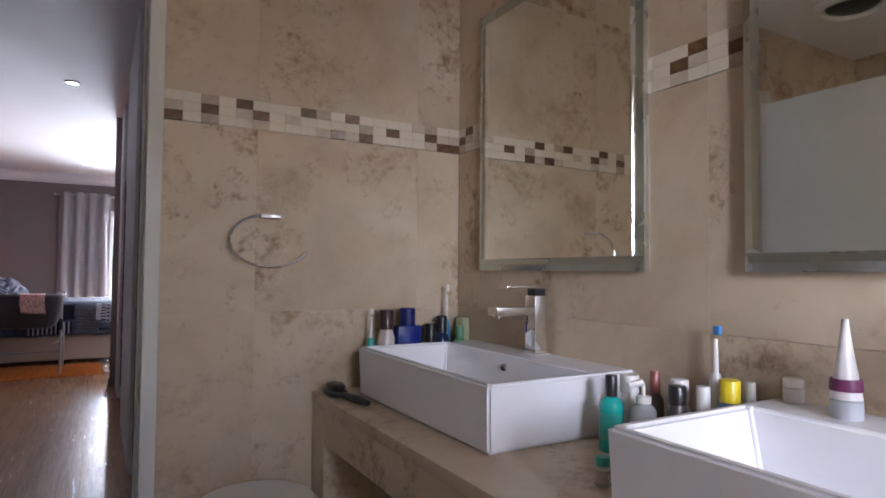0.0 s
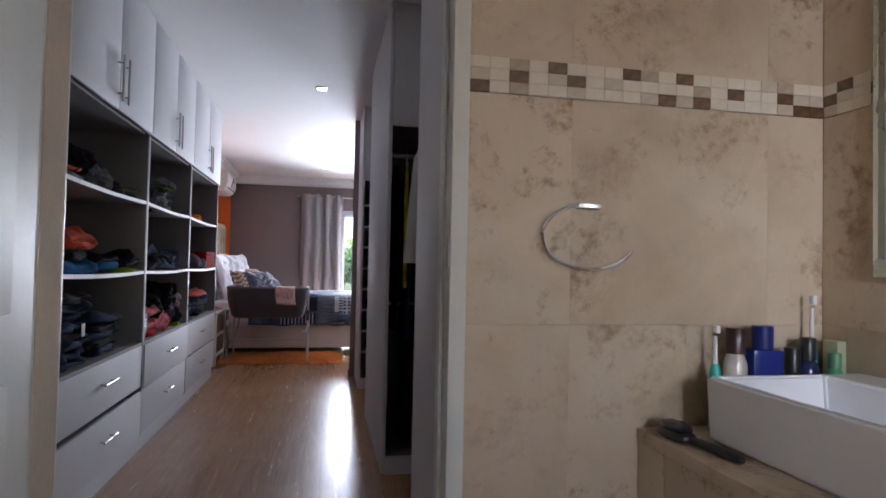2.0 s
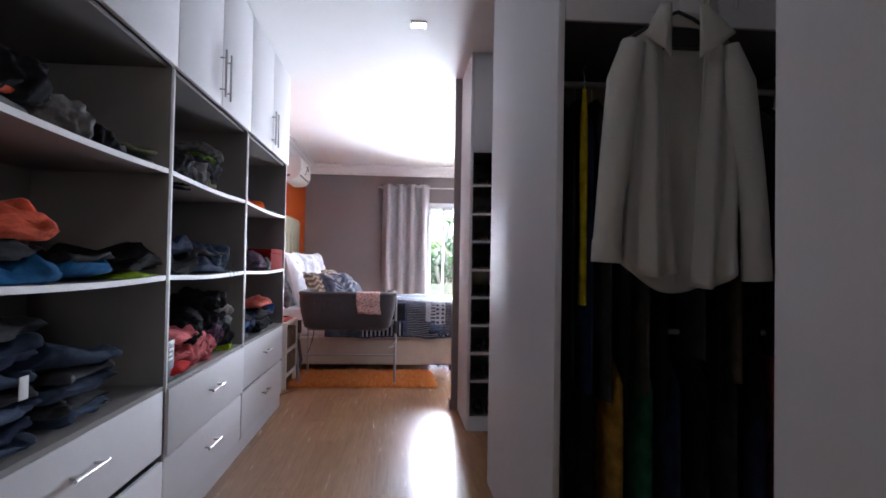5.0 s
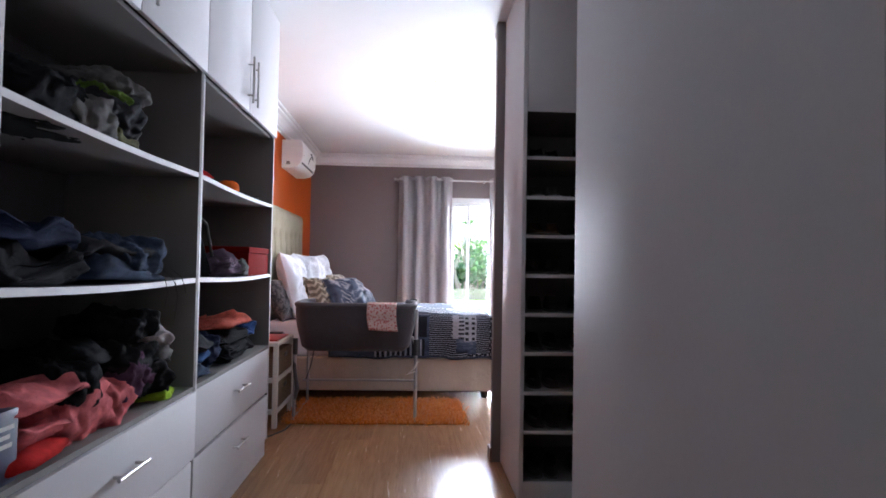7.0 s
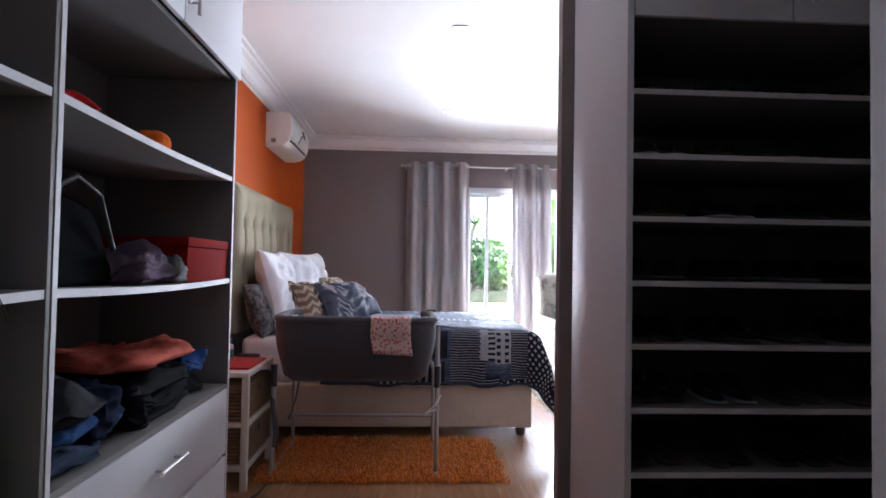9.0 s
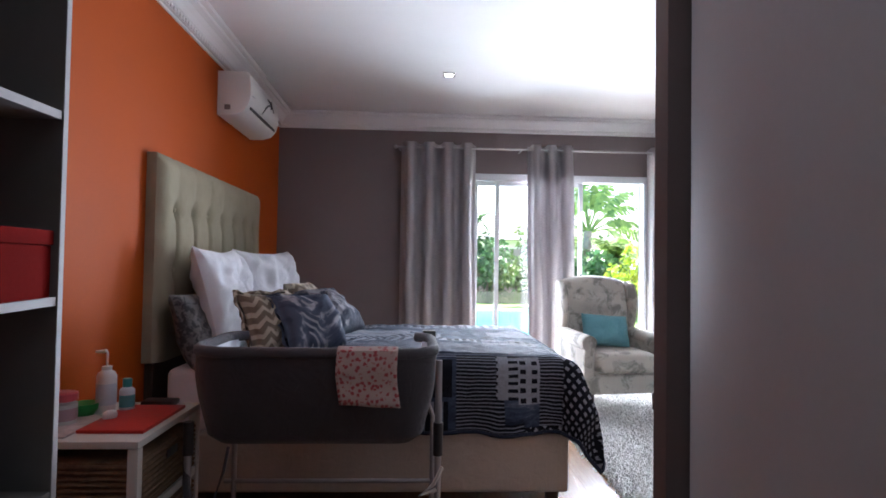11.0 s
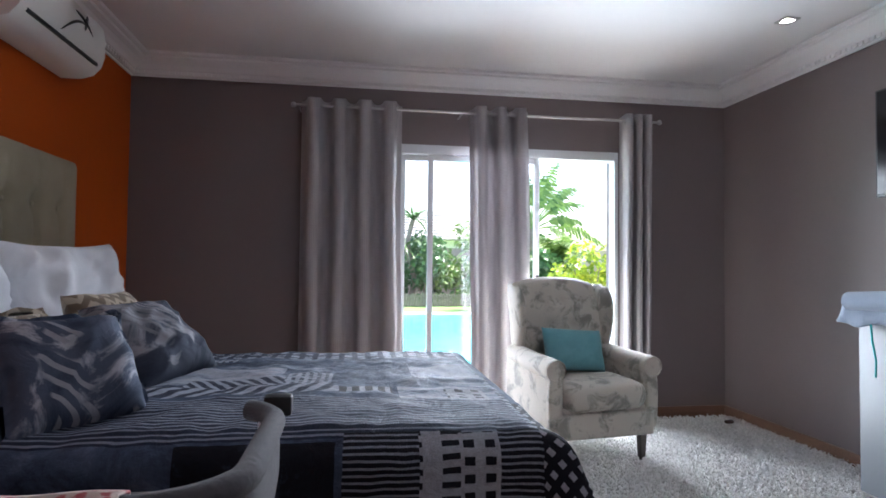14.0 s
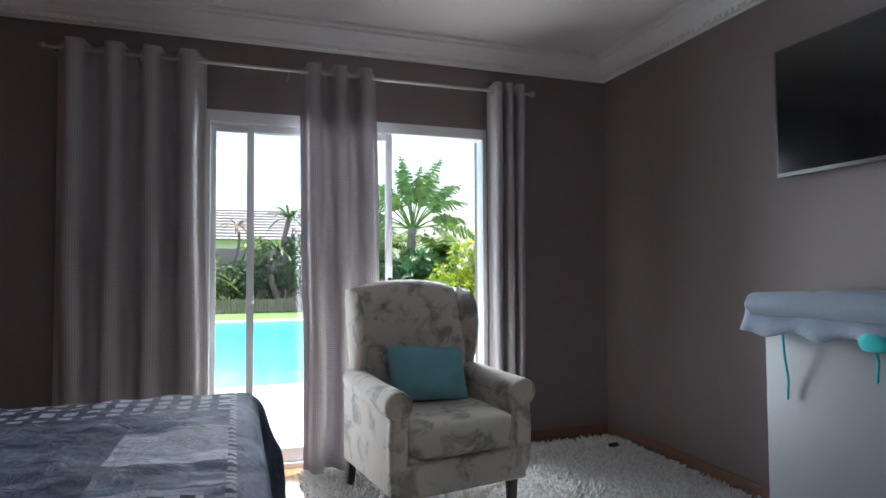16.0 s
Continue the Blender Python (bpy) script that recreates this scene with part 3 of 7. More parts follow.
# cornice: stepped and coved profile with a row of small dentils
def cornice(name, a, b, inward):
    """From a to b along a wall, inward the unit way into the room."""
    prof = [(0.0, 2.553), (0.012, 2.553), (0.014, 2.564), (0.030, 2.565), (0.032, 2.592), (0.045, 2.60), (0.062, 2.625), (0.085, 2.648), (0.118, 2.662), (0.120, 2.676), (0.150, 2.680), (0.152, 2.699), (0.0, 2.699)]
    bm = bmesh.new()
    A, Bv, n = Vector(a), Vector(b), Vector(inward)
    ra = [bm.verts.new(A + n * u + Vector((0, 0, z))) for u, z in prof]
    rb = [bm.verts.new(Bv + n * u + Vector((0, 0, z))) for u, z in prof]
    for i in range(len(prof)):
        j = (i + 1) % len(prof)
        bm.faces.new((ra[i], ra[j], rb[j], rb[i]))
    bm.faces.new(ra)
    bm.faces.new(rb[::-1])
    L = (Bv - A).length
    d = (Bv - A).normalized()
    k = 0.04
    while k < L - 0.03:
        p, q = A + d * k + n * 0.030, A + d * (k + 0.020) + n * 0.041
        box(min(p.x, q.x), min(p.y, q.y), 2.566, max(p.x, q.x), max(p.y, q.y), 2.588, bm=bm)
        k += 0.042
    bmesh.ops.recalc_face_normals(bm, faces=bm.faces[:])
    return structure(name, bm, CEIL, "white plaster cornice with small dentils", "cornice")


cornice("trim_cornice_window", (XL, YW, 0), (XR, YW, 0), (0, -1, 0))
cornice("trim_cornice_orange", (XL, 7.22, 0), (XL, YW - 0.001, 0), (1, 0, 0))
cornice("trim_cornice_east", (XR, YN + 0.001, 0), (XR, YW - 0.001, 0), (-1, 0, 0))
cornice("trim_cornice_nib", (0.61, YN, 0), (XR, YN, 0), (0, 1, 0))

# skirtings
for nm, b6 in (("window_left", (XL + 0.02, YW - 0.018, 0, DX0 - 0.03, YW, 0.085)), ("window_right", (DX1 + 0.03, YW - 0.018, 0, XR - 0.019, YW, 0.085)),
               ("east", (XR - 0.018, YN + 0.02, 0, XR, YW, 0.085)), ("orange", (XL, 7.2, 0, XL + 0.018, YW - 0.019, 0.085)), ("nib_side", (0.584, 7.04, 0, 0.599, YN + 0.016, 0.085)), ("nib", (0.60, YN, 0, XR - 0.019, YN + 0.017, 0.085))):
    structure("baseboard_" + nm, box(*b6, 0.004), SKIRT_WOOD, "reddish brown stained wood skirting board", "skirting", True)

# sliding door
slide = thing("door_2", (1.5, YW + 0.1, 0), "white aluminium glazed sliding door, partly slid open", "sliding door", kind="structure")
FY0, FY1 = YW - 0.006, YW + 0.10
for nm, b4 in (("frame_left", (DX0, 0.0, DX0 + 0.06, DZ)), ("frame_right", (DX1 - 0.03, 0.0, DX1, DZ)), ("frame_head", (DX0 + 0.06, DZ - 0.07, DX1 - 0.03, DZ)), ("door_track", (DX0 + 0.06, 0.0, DX1 - 0.03, 0.035))):
    part(nm, box(b4[0], FY0, b4[1], b4[2], FY1, b4[3], 0.004), ALU, slide)


def pane_leaf(name, x0, x1, y, stile):
    l = part(name, box(x0, y - 0.017, 0.037, x0 + stile, y + 0.017, DZ - 0.072, 0.003), ALU, slide)
    part("stile", box(x1 - stile, y - 0.017, 0.037, x1, y + 0.017, DZ - 0.072, 0.003), ALU, l)
    part("rail", box(x0 + stile, y - 0.016, 0.038, x1 - stile, y + 0.016, 0.12, 0.003), ALU, l)
    part("rail", box(x0 + stile, y - 0.016, DZ - 0.115, x1 - stile, y + 0.016, DZ - 0.073, 0.003), ALU, l)
    g = part("pane", box(x0 + stile, y - 0.003, 0.12, x1 - stile, y + 0.003, DZ - 0.115), GLASS, l)
    g.visible_shadow = False
    return l


pane_leaf("fixed_leaf", DX0 + 0.062, 1.50, YW + 0.07, 0.03)
moving = pane_leaf("sliding_leaf", 0.85, 1.745, YW + 0.03, 0.042)
part("door_handle", box(1.712, YW - 0.012, 0.98, 1.735, YW + 0.012, 1.14, 0.004), BLACK_PLASTIC, moving, "black plastic pull handle")


# recessed ceiling spots
def downlight(x, y):
    d = thing("ceiling_spotlight", (x, y, H), "recessed ceiling spotlight with a white square rim, lit", "spotlight", "ceiling spotlights")
    bm = box(x - 0.05, y - 0.05, H - 0.008, x - 0.034, y + 0.05, H + 0.004, 0.002)
    box(x + 0.034, y - 0.05, H - 0.008, x + 0.05, y + 0.05, H + 0.004, 0.002, bm=bm)
    box(x - 0.034, y - 0.05, H - 0.008, x + 0.034, y - 0.034, H + 0.004, 0.002, bm=bm)
    box(x - 0.034, y + 0.034, H - 0.008, x + 0.034, y + 0.05, H + 0.004, 0.002, bm=bm)
    part("rim", bm, STEEL, d)
    part("bulb", lathe([(0.0, -0.004), (0.030, -0.004), (0.033, 0.0)], (x, y, H), 20), LAMP_ON, d, "glowing bulb face")


for _x, _y in SPOTS:
    downlight(_x, _y)

# ---- dressing corridor: open cabinets ----
DIV = [2.21, 3.45, 4.70, 5.92, 7.19]
DEPTH_BACK = XL + 0.004


def drawer_front(y0, y1, z0, z1, parent, pull=0.0):
    f = part("drawer", box(CAB_X - 0.018 + pull, y0, z0, CAB_X + pull, y1, z1, 0.0025), MELAMINE, parent)
    if pull:
        part("drawer_box", box(CAB_X - 0.45, y0 + 0.03, z0 + 0.02, CAB_X - 0.019 + pull, y1 - 0.03, z1 - 0.03), MELA_SHADED, f)
    yc, zc = (y0 + y1) / 2, (z0 + z1) / 2 + 0.02
    h = part("handle", tube([(CAB_X + pull + 0.03, yc - 0.10, zc), (CAB_X + pull + 0.03, yc + 0.10, zc)], 0.0065), STEEL, f, "brushed steel bar handle")
    for s in (-0.07, 0.07):
        part("handle_post", tube([(CAB_X + pull, yc + s, zc), (CAB_X + pull + 0.03, yc + s, zc)], 0.005), STEEL, f)
    return f


def cabinet_unit(y0, y1, shelves, last=False):
    yc = (y0 + y1) / 2
    c = thing("open_cabinet", ((XL + CAB_X) / 2, yc, 0), "white melamine open cabinet with drawers and cupboard doors", "cabinet", "dressing corridor cabinets")
    bx = box(DEPTH_BACK, y0, 0.1, CAB_X, y0 + 0.018, H - 0.002, 0.001)
    part("side_panel", bx, MELA_SHADED, c)
    part("side_panel", box(DEPTH_BACK, y1 - 0.018, 0.1, CAB_X, y1 - 0.0005, H - 0.002, 0.001), MELA_SHADED, c)
    part("back_panel", box(DEPTH_BACK, y0 + 0.019, 0.1, DEPTH_BACK + 0.006, y1 - 0.019, H - 0.003), MELA_SHADED, c)
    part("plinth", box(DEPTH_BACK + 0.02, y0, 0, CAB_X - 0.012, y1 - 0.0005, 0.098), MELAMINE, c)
    part("drawer_top", box(DEPTH_BACK + 0.007, y0 + 0.019, 0.655, CAB_X - 0.001, y1 - 0.019, 0.673), MELA_SHADED, c)
    part("soffit", box(DEPTH_BACK + 0.007, y0 + 0.019, 1.955, CAB_X - 0.02, y1 - 0.019, 1.973), MELA_SHADED, c)
    for z in shelves:
        bm = bmesh.new()
        n = 14
        sag = 0.010
        rows = []
        for i in range(n + 1):
            y = y0 + 0.019 + (y1 - y0 - 0.038) * i / n
            dz = -sag * math.sin(math.pi * i / n)
            rows.append([bm.verts.new((x, y, z + dz + t)) for x, t in ((DEPTH_BACK + 0.007, 0), (CAB_X - 0.004, 0), (CAB_X - 0.004, -0.019), (DEPTH_BACK + 0.007, -0.019))])
        for r0, r1 in zip(rows, rows[1:]):
            for k in range(4):
                bm.faces.new((r0[k], r0[(k + 1) % 4], r1[(k + 1) % 4], r1[k]))
        bm.faces.new(rows[0][::-1])
        bm.faces.new(rows[-1])
        bmesh.ops.recalc_face_normals(bm, faces=bm.faces[:])
        sh = part("shelf", bm, SHELF_SHADED, c)
        bm = bmesh.new()
        rows = []
        for i in range(n + 1):
            y = y0 + 0.019 + (y1 - y0 - 0.038) * i / n
            dz = -sag * math.sin(math.pi * i / n)
            rows.append([bm.verts.new((x, y, z + dz + t)) for x, t in ((CAB_X - 0.0038, 0.0004), (CAB_X - 0.0018, 0.0004), (CAB_X - 0.0018, -0.0194), (CAB_X - 0.0038, -0.0194))])
        for r0, r1 in zip(rows, rows[1:]):
            for k in range(4):
                bm.faces.new((r0[k], r0[(k + 1) % 4], r1[(k + 1) % 4], r1[k]))
        bm.faces.new(rows[0][::-1])
        bm.faces.new(rows[-1])
        bmesh.ops.recalc_face_normals(bm, faces=bm.faces[:])
        part("edge_band", bm, EDGE, sh)
    pulls = {0: (0, 0), 1: (0.0, 0.004), 2: (0.012, 0), 3: (0, 0)}[DIV.index(y0)]
    drawer_front(y0 + 0.012, y1 - 0.012, 0.105, 0.371, c, pulls[1])
    drawer_front(y0 + 0.012, y1 - 0.012, 0.400 if DIV.index(y0) < 2 else 0.386, 0.653, c, pulls[0])
    for k, (a, b) in enumerate(((y0 + 0.003, yc - 0.003), (yc + 0.003, y1 - 0.003))):
        d = part("cupboard_door", box(CAB_X + 0.0005, a, 1.962, CAB_X + 0.018, b, H - 0.012, 0.002), MELAMINE, c)
        hy = yc - 0.045 if k == 0 else yc + 0.045
        part("handle", tube([(CAB_X + 0.048, hy, 2.0), (CAB_X + 0.048, hy, 2.24)], 0.006), STEEL, d, "vertical steel bar handle")
        for z in (2.04, 2.20):
            part("handle_post", tube([(CAB_X + 0.018, hy, z), (CAB_X + 0.048, hy, z)], 0.0045), STEEL, d)
    part("edge_strip", box(CAB_X + 0.0002, y0, 0.1, CAB_X + 0.0022, y0 + 0.018, 1.958), EDGE, c)
    if last:
        part("edge_strip", box(CAB_X + 0.0002, y1 - 0.018, 0.1, CAB_X + 0.0022, y1, 1.958), EDGE, c)
    return c


cabinet_unit(DIV[0], DIV[1], (1.545, 1.325, 1.115))
for _i in (1, 2, 3):
    cabinet_unit(DIV[_i], DIV[_i + 1], (1.545, 1.115), _i == 3)

# ---- dressing corridor: wardrobe blocks on the other side, open towards the bathroom ----
RB = 1.722


def wardrobe(y0, y1, opening, label, end=None):
    """A block from the corridor to the back wall; its open front faces the bathroom."""
    w = thing("built_in_wardrobe", ((ROBE_X + RB) / 2, (y0 + y1) / 2, 0), label, "wardrobe", "built-in wardrobes")
    if end:
        part("end_panel", box(ROBE_X, end[0], 0.004, ROBE_X + 0.022, end[1], H - 0.003, 0.003), MELAMINE, w)
    part("side_panel", box(RB - 0.02, y0 + 0.002, 0, RB, y1, H - 0.003), MELA_SHADED, w)
    part("back_panel", box(ROBE_X + 0.023, y1 - 0.018, 0, RB - 0.021, y1, H - 0.003), MELA_SHADED if opening else MELAMINE, w)
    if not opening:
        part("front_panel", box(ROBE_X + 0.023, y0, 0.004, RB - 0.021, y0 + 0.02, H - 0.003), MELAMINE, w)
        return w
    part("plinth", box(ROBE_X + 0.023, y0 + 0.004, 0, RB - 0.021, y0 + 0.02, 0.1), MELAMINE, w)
    part("bottom_board", box(ROBE_X + 0.023, y0 + 0.021, 0.08, RB - 0.021, y1 - 0.02, 0.1), MELA_SHADED, w)
    part("soffit", box(ROBE_X + 0.023, y0 + 0.021, 1.985, RB - 0.021, y1 - 0.02, 2.003), MELA_SHADED, w)
    xm = (ROBE_X + RB) / 2
    for a, b in ((ROBE_X + 0.024, xm - 0.002), (xm + 0.002, RB - 0.022)):
        d = part("top_door", box(a, y0 - 0.002, 1.98, b, y0 + 0.016, H - 0.008, 0.002), MELAMINE, w)
        hx = b - 0.045 if a < xm - 0.1 else a + 0.045
        part("handle", tube([(hx, y0 - 0.032, 2.03), (hx, y0 - 0.032, 2.25)], 0.006), STEEL, d, "vertical steel bar handle")
        for z in (2.06, 2.22):
            part("handle_post", tube([(hx, y0 - 0.032, z), (hx, y0 - 0.002, z)], 0.0045), STEEL, d)
    return w


ROBE_Y, SHOE_Y = 4.085, 6.425
wardrobe(2.20, 2.965, False, "closed white melamine wardrobe block beside the bathroom door", (2.20, 2.965))
robe = wardrobe(ROBE_Y, 4.755, True, "white wardrobe standing open, full of hanging clothes", (ROBE_Y, 5.43))
part("hanging_rail", tube([(ROBE_X + 0.024, 4.38, 1.86), (RB - 0.022, 4.38, 1.86)], 0.013), STEEL, robe, "steel hanging rail")
wardrobe(4.757, 5.43, False, "closed white melamine wardrobe block in the dressing corridor")
shoes_w = wardrobe(SHOE_Y, 7.05, True, "white shoe cupboard with open shelves coloured as shaded", (SHOE_Y, 7.05))
SHOE_Z = [0.355, 0.553, 0.751, 0.949, 1.146, 1.349, 1.547, 1.752]
for z in SHOE_Z:
    _s = part("shelf", box(ROBE_X + 0.023, SHOE_Y + 0.015, z - 0.017, RB - 0.021, 7.03, z), MELA_SHADED, shoes_w)
    part("edge_band", box(ROBE_X + 0.023, SHOE_Y + 0.012, z - 0.017, RB - 0.021, SHOE_Y + 0.0149, z), EDGE, _s)

# ---- bedroom: bed ----
BX0, BX1, BY0, BY1, BTOP = -1.19, 0.84, 8.78, 10.33, 0.70


def headboard():
    h = thing("headboard", (XL + 0.06, 9.68, 0), "olive beige leatherette headboard, deep buttoned, on the orange wall", "headboard")
    y0, y1, z0, z1 = 8.83, 10.78, 0.69, 1.755
    bm = bmesh.new()
    ny, nz = 120, 64
    # padded front with buttons in rows
    buttons = [(y0 + 0.21 + (y1 - y0 - 0.42) * i / 6, z) for z in (1.48, 1.16) for i in range(7)] + [(y0 + 0.21 + (y1 - y0 - 0.42) * i / 6, 0.84) for i in range(7)]
    grid = []
    for j in range(nz + 1):
        row = []
        for i in range(ny + 1):
            y, z = y0 + (y1 - y0) * i / ny, z0 + (z1 - z0) * j / nz
            e = min(y - y0, y1 - y, z1 - z, 0.10)
            d = 0.088 - 0.040 * (1 - e / 0.10) ** 2.5
            for by, bz in buttons:
                r2 = (y - by) ** 2 + (z - bz) ** 2
                d -= 0.034 * math.exp(-r2 / 0.0016) + 0.010 * math.exp(-r2 / 0.012)
                if bz < 1.7 and abs(y - by) < 0.09:
                    d -= 0.0095 * math.exp(-((y - by) / 0.017) ** 2) * (1 if 0.84 < z < 1.48 else 0.15)
            row.append(bm.verts.new((XL + 0.004 + d, y, z)))
        grid.append(row)
    for r0, r1 in zip(grid, grid[1:]):
        for i in range(ny):
            bm.faces.new((r0[i], r0[i + 1], r1[i + 1], r1[i]))
    back = {}
    rim = [v for v in bm.verts if v.is_boundary]
    edges = [e for e in bm.edges if e.is_boundary]
    for v in rim:
        back[v] = bm.verts.new((XL + 0.003, v.co.y, v.co.z))
    for e in edges:
        a, b = e.verts
        bm.faces.new((a, b, back[b], back[a]))
    bmesh.ops.recalc_face_normals(bm, faces=bm.faces[:])
    pad = part("padding", bm, HEADBOARD, h)
    for by, bz in buttons:
        part("button", lump((XL + 0.062, by, bz), (0.008, 0.013, 0.013), 1, 0, nu=10, nv=6, flat=False), HEADBOARD, pad)
    # added flat dark panel that fills the black gap under the padding
    part("lower_panel", box(XL + 0.006, 8.86, 0.0, XL + 0.05, 10.75, 0.689, 0.004), DARK_WOOD, h, "flat dark panel below the padding")


headboard()


def bed():
    b = thing("bed", ((BX0 + BX1) / 2, (BY0 + BY1) / 2, 0), "double bed with a cream upholstered base on dark feet", "bed")
    part("bed_base", box(BX0, BY0, 0.065, BX1, BY1, 0.36, 0.018, 3), BED_BASE, b)
    part("mattress", box(BX0 + 0.01, BY0 + 0.01, 0.361, BX1 - 0.01, BY1 - 0.01, BTOP - 0.03, 0.05, 4), WHITE_LINEN, b)
    for x in (BX0 + 0.08, BX1 - 0.07):
        for y in (BY0 + 0.07, BY1 - 0.07):
            part("foot", lathe([(0.026, 0), (0.034, 0.02), (0.036, 0.066)], (x, y, 0), 14), DARK_WOOD, b)


bed()


HEM = fabric("navy_hem_cotton", (0.022, 0.028, 0.05), 0.1)


def duvet():
    """One quilt draped over the top and hanging over three sides."""
    x0, ux, vy0, vy1 = -0.62, BX1 - 0.05, BY0 + 0.05, BY1 - 0.05
    hang_u, hang_v = 0.42, 0.42
    nu, nv = 130, 150
    bm = bmesh.new()
    uvl = bm.loops.layers.uv.new("UVMap")
    grid, flat = [], {}
    R = 0.085

    def fall(d):
        a = R * math.pi / 2
        if d < a:
            return R * math.sin(d / R), R * (1 - math.cos(d / R))
        return R + 0.015 * min(1, (d - a) / 0.2), R + (d - a)

    for i in range(nu + 1):
        u = x0 + (ux + hang_u - x0) * i / nu
        row = []
        for j in range(nv + 1):
            v = vy0 - hang_v + (vy1 - vy0 + 2 * hang_v) * j / nv
            du, dv = max(0, u - ux), (vy0 - v if v < vy0 else (v - vy1 if v > vy1 else 0))
            sv = -1 if v < vy0 else 1
            d = math.hypot(du, dv)
            x, y = min(u, ux), min(max(v, vy0), vy1)
            q = Vector((u * 3.0, v * 3.0, 0.3))
            puff = 0.016 * noise.noise(q) + 0.010 * noise.noise(q * 2.6) + 0.006 * noise.noise(q * 6)
            z = BTOP + 0.045 + 0.022 * math.sin(min(1, (min(v - vy0, vy1 - v, ux - u) + 0.15) / 0.5) * math.pi / 2 if d == 0 else 0.3) + puff
            if d > 0:
                out, drop = fall(d)
                wave = 0.022 * math.sin(u * 17 + 1.3 * math.sin(v * 5)) if dv > du else 0.022 * math.sin(v * 15)
                both = min(du, dv) / max(d, 1e-6)
                out += (drop > R) * wave * min(1, (drop - R) / 0.2) + 0.20 * both * min(1, d / 0.3)
                x += out * du / d
                y += sv * out * dv / d
                z = min(z, BTOP + 0.05 + puff * 0.4) - drop
                z = max(z, 0.17 + 0.02 * math.sin(u * 9 + v * 7))
            vert = bm.verts.new((x, y, z))
            flat[vert] = (u, v)
            row.append(vert)
        grid.append(row)
    for r0, r1 in zip(grid, grid[1:]):
        for j in range(nv):
            f = bm.faces.new((r0[j], r1[j], r1[j + 1], r0[j + 1]))
            for l in f.loops:
                l[uvl].uv = flat[l.vert]
    bmesh.ops.recalc_face_normals(bm, faces=bm.faces[:])
    cover = thing("duvet", (0.1, 9.55, 0.36), "navy and white patchwork print duvet spread over the bed", "duvet")
    edge = [r[0].co.copy() for r in grid] + [v.co.copy() for v in grid[-1]] + [r[-1].co.copy() for r in grid[::-1]]
    part("hem", tube(edge[::2], 0.011, 6), HEM, cover, "dark navy stitched hem")
    ob = part("quilt", bm, DUVET, cover)
    s = ob.modifiers.new("thickness", "SOLIDIFY")
    s.thickness, s.offset = 0.02, -1


duvet()


def pillow(name, c, w, h, thick, m, material, label, seed=0.0, pinch=0.06, amp=0.02, frill=0.0):
    """A stuffed pillow: w along local x, h along local y, thickness along z, pulled into its corners; frill: width of a wavy edge."""
    bm = bmesh.new()
    uvl = bm.loops.layers.uv.new("UVMap")
    n = 40
    sides = []
    uv = {}
    for s in (1, -1):
        g = []
        for i in range(n + 1):
            row = []
            for j in range(n + 1):
                a, b = -1 + 2 * i / n, -1 + 2 * j / n
                fx, fy = 1 - pinch * (1 - b * b) * 1.2, 1 - pinch * (1 - a * a) * 1.2
                x, y = a * w / 2 * (1 - pinch * (1 - b ** 2) * abs(a)), b * h / 2 * (1 - pinch * (1 - a ** 2) * abs(b))
                t = max(0.0, (1 - a ** 4) * (1 - b ** 4)) ** 0.5
                z = s * thick / 2 * t
                q = Vector((x * 5 + seed, y * 5, seed * 2 + s))
                z += s * t * amp * (noise.noise(q) + 0.7 * noise.noise(q * 2.3) + (1 - abs(noise.noise(q * 1.5))) * 0.8 - 0.4)
                crease = 1 - abs(noise.noise(Vector(((x * 0.8 + y * 0.6) * 3 + seed, (y * 0.8 - x * 0.6) * 13, seed + s))))
                z += s * t * amp * 0.75 * (crease ** 3 - 0.4)
                if s == -1 and (i in (0, n) or j in (0, n)):
                    row.append(sides[0][i][j])
                else:
                    v = bm.verts.new(Vector(c) + m @ Vector((x, y, z)))
                    uv[v] = (x + seed, y + seed)
                    row.append(v)
            g.append(row)
        sides.append(g)
    for s, g in zip((1, -1), sides):
        for i in range(n):
            for j in range(n):
                q = (g[i][j], g[i + 1][j], g[i + 1][j + 1], g[i][j + 1])
                f = bm.faces.new(q if s == 1 else q[::-1])
                for l in f.loops:
                    l[uvl].uv = uv[l.vert]
    bmesh.ops.recalc_face_normals(bm, faces=bm.faces[:])
    if frill:
        g = sides[0]
        rim = [g[i][0] for i in range(n)] + [g[n][j] for j in range(n)] + [g[i][n] for i in range(n, 0, -1)] + [g[0][j] for j in range(n, 0, -1)]
        mid = Vector(c)
        face = m @ Vector((0, 0, 1))
        outer = []
        for k, v in enumerate(rim):
            d = (v.co - mid)
            d = (d - face * d.dot(face)).normalized()
            q = v.co + d * frill * (0.85 + 0.3 * noise.noise(Vector((k * 0.22, seed, 0)))) + face * frill * (0.35 * math.sin(k * 0.42 + seed) + 0.5 * noise.noise(Vector((k * 0.17, 4, seed))))
            outer.append((bm.verts.new(q + face * 0.0015), bm.verts.new(q - face * 0.0015)))
        for k, v in enumerate(rim):
            (a0, a1), (b0, b1), w2 = outer[k], outer[(k + 1) % len(rim)], rim[(k + 1) % len(rim)]
            for q in ((v, w2, b0, a0), (w2, v, a1, b1), (a0, b0, b1, a1)):
                f = bm.faces.new(q)
                for l in f.loops:
                    near = l.vert.co - mid
                    back = m.transposed() @ near
                    l[uvl].uv = (back.x + seed, back.y + seed)
    return solo(name, bm, material, label, "pillow")


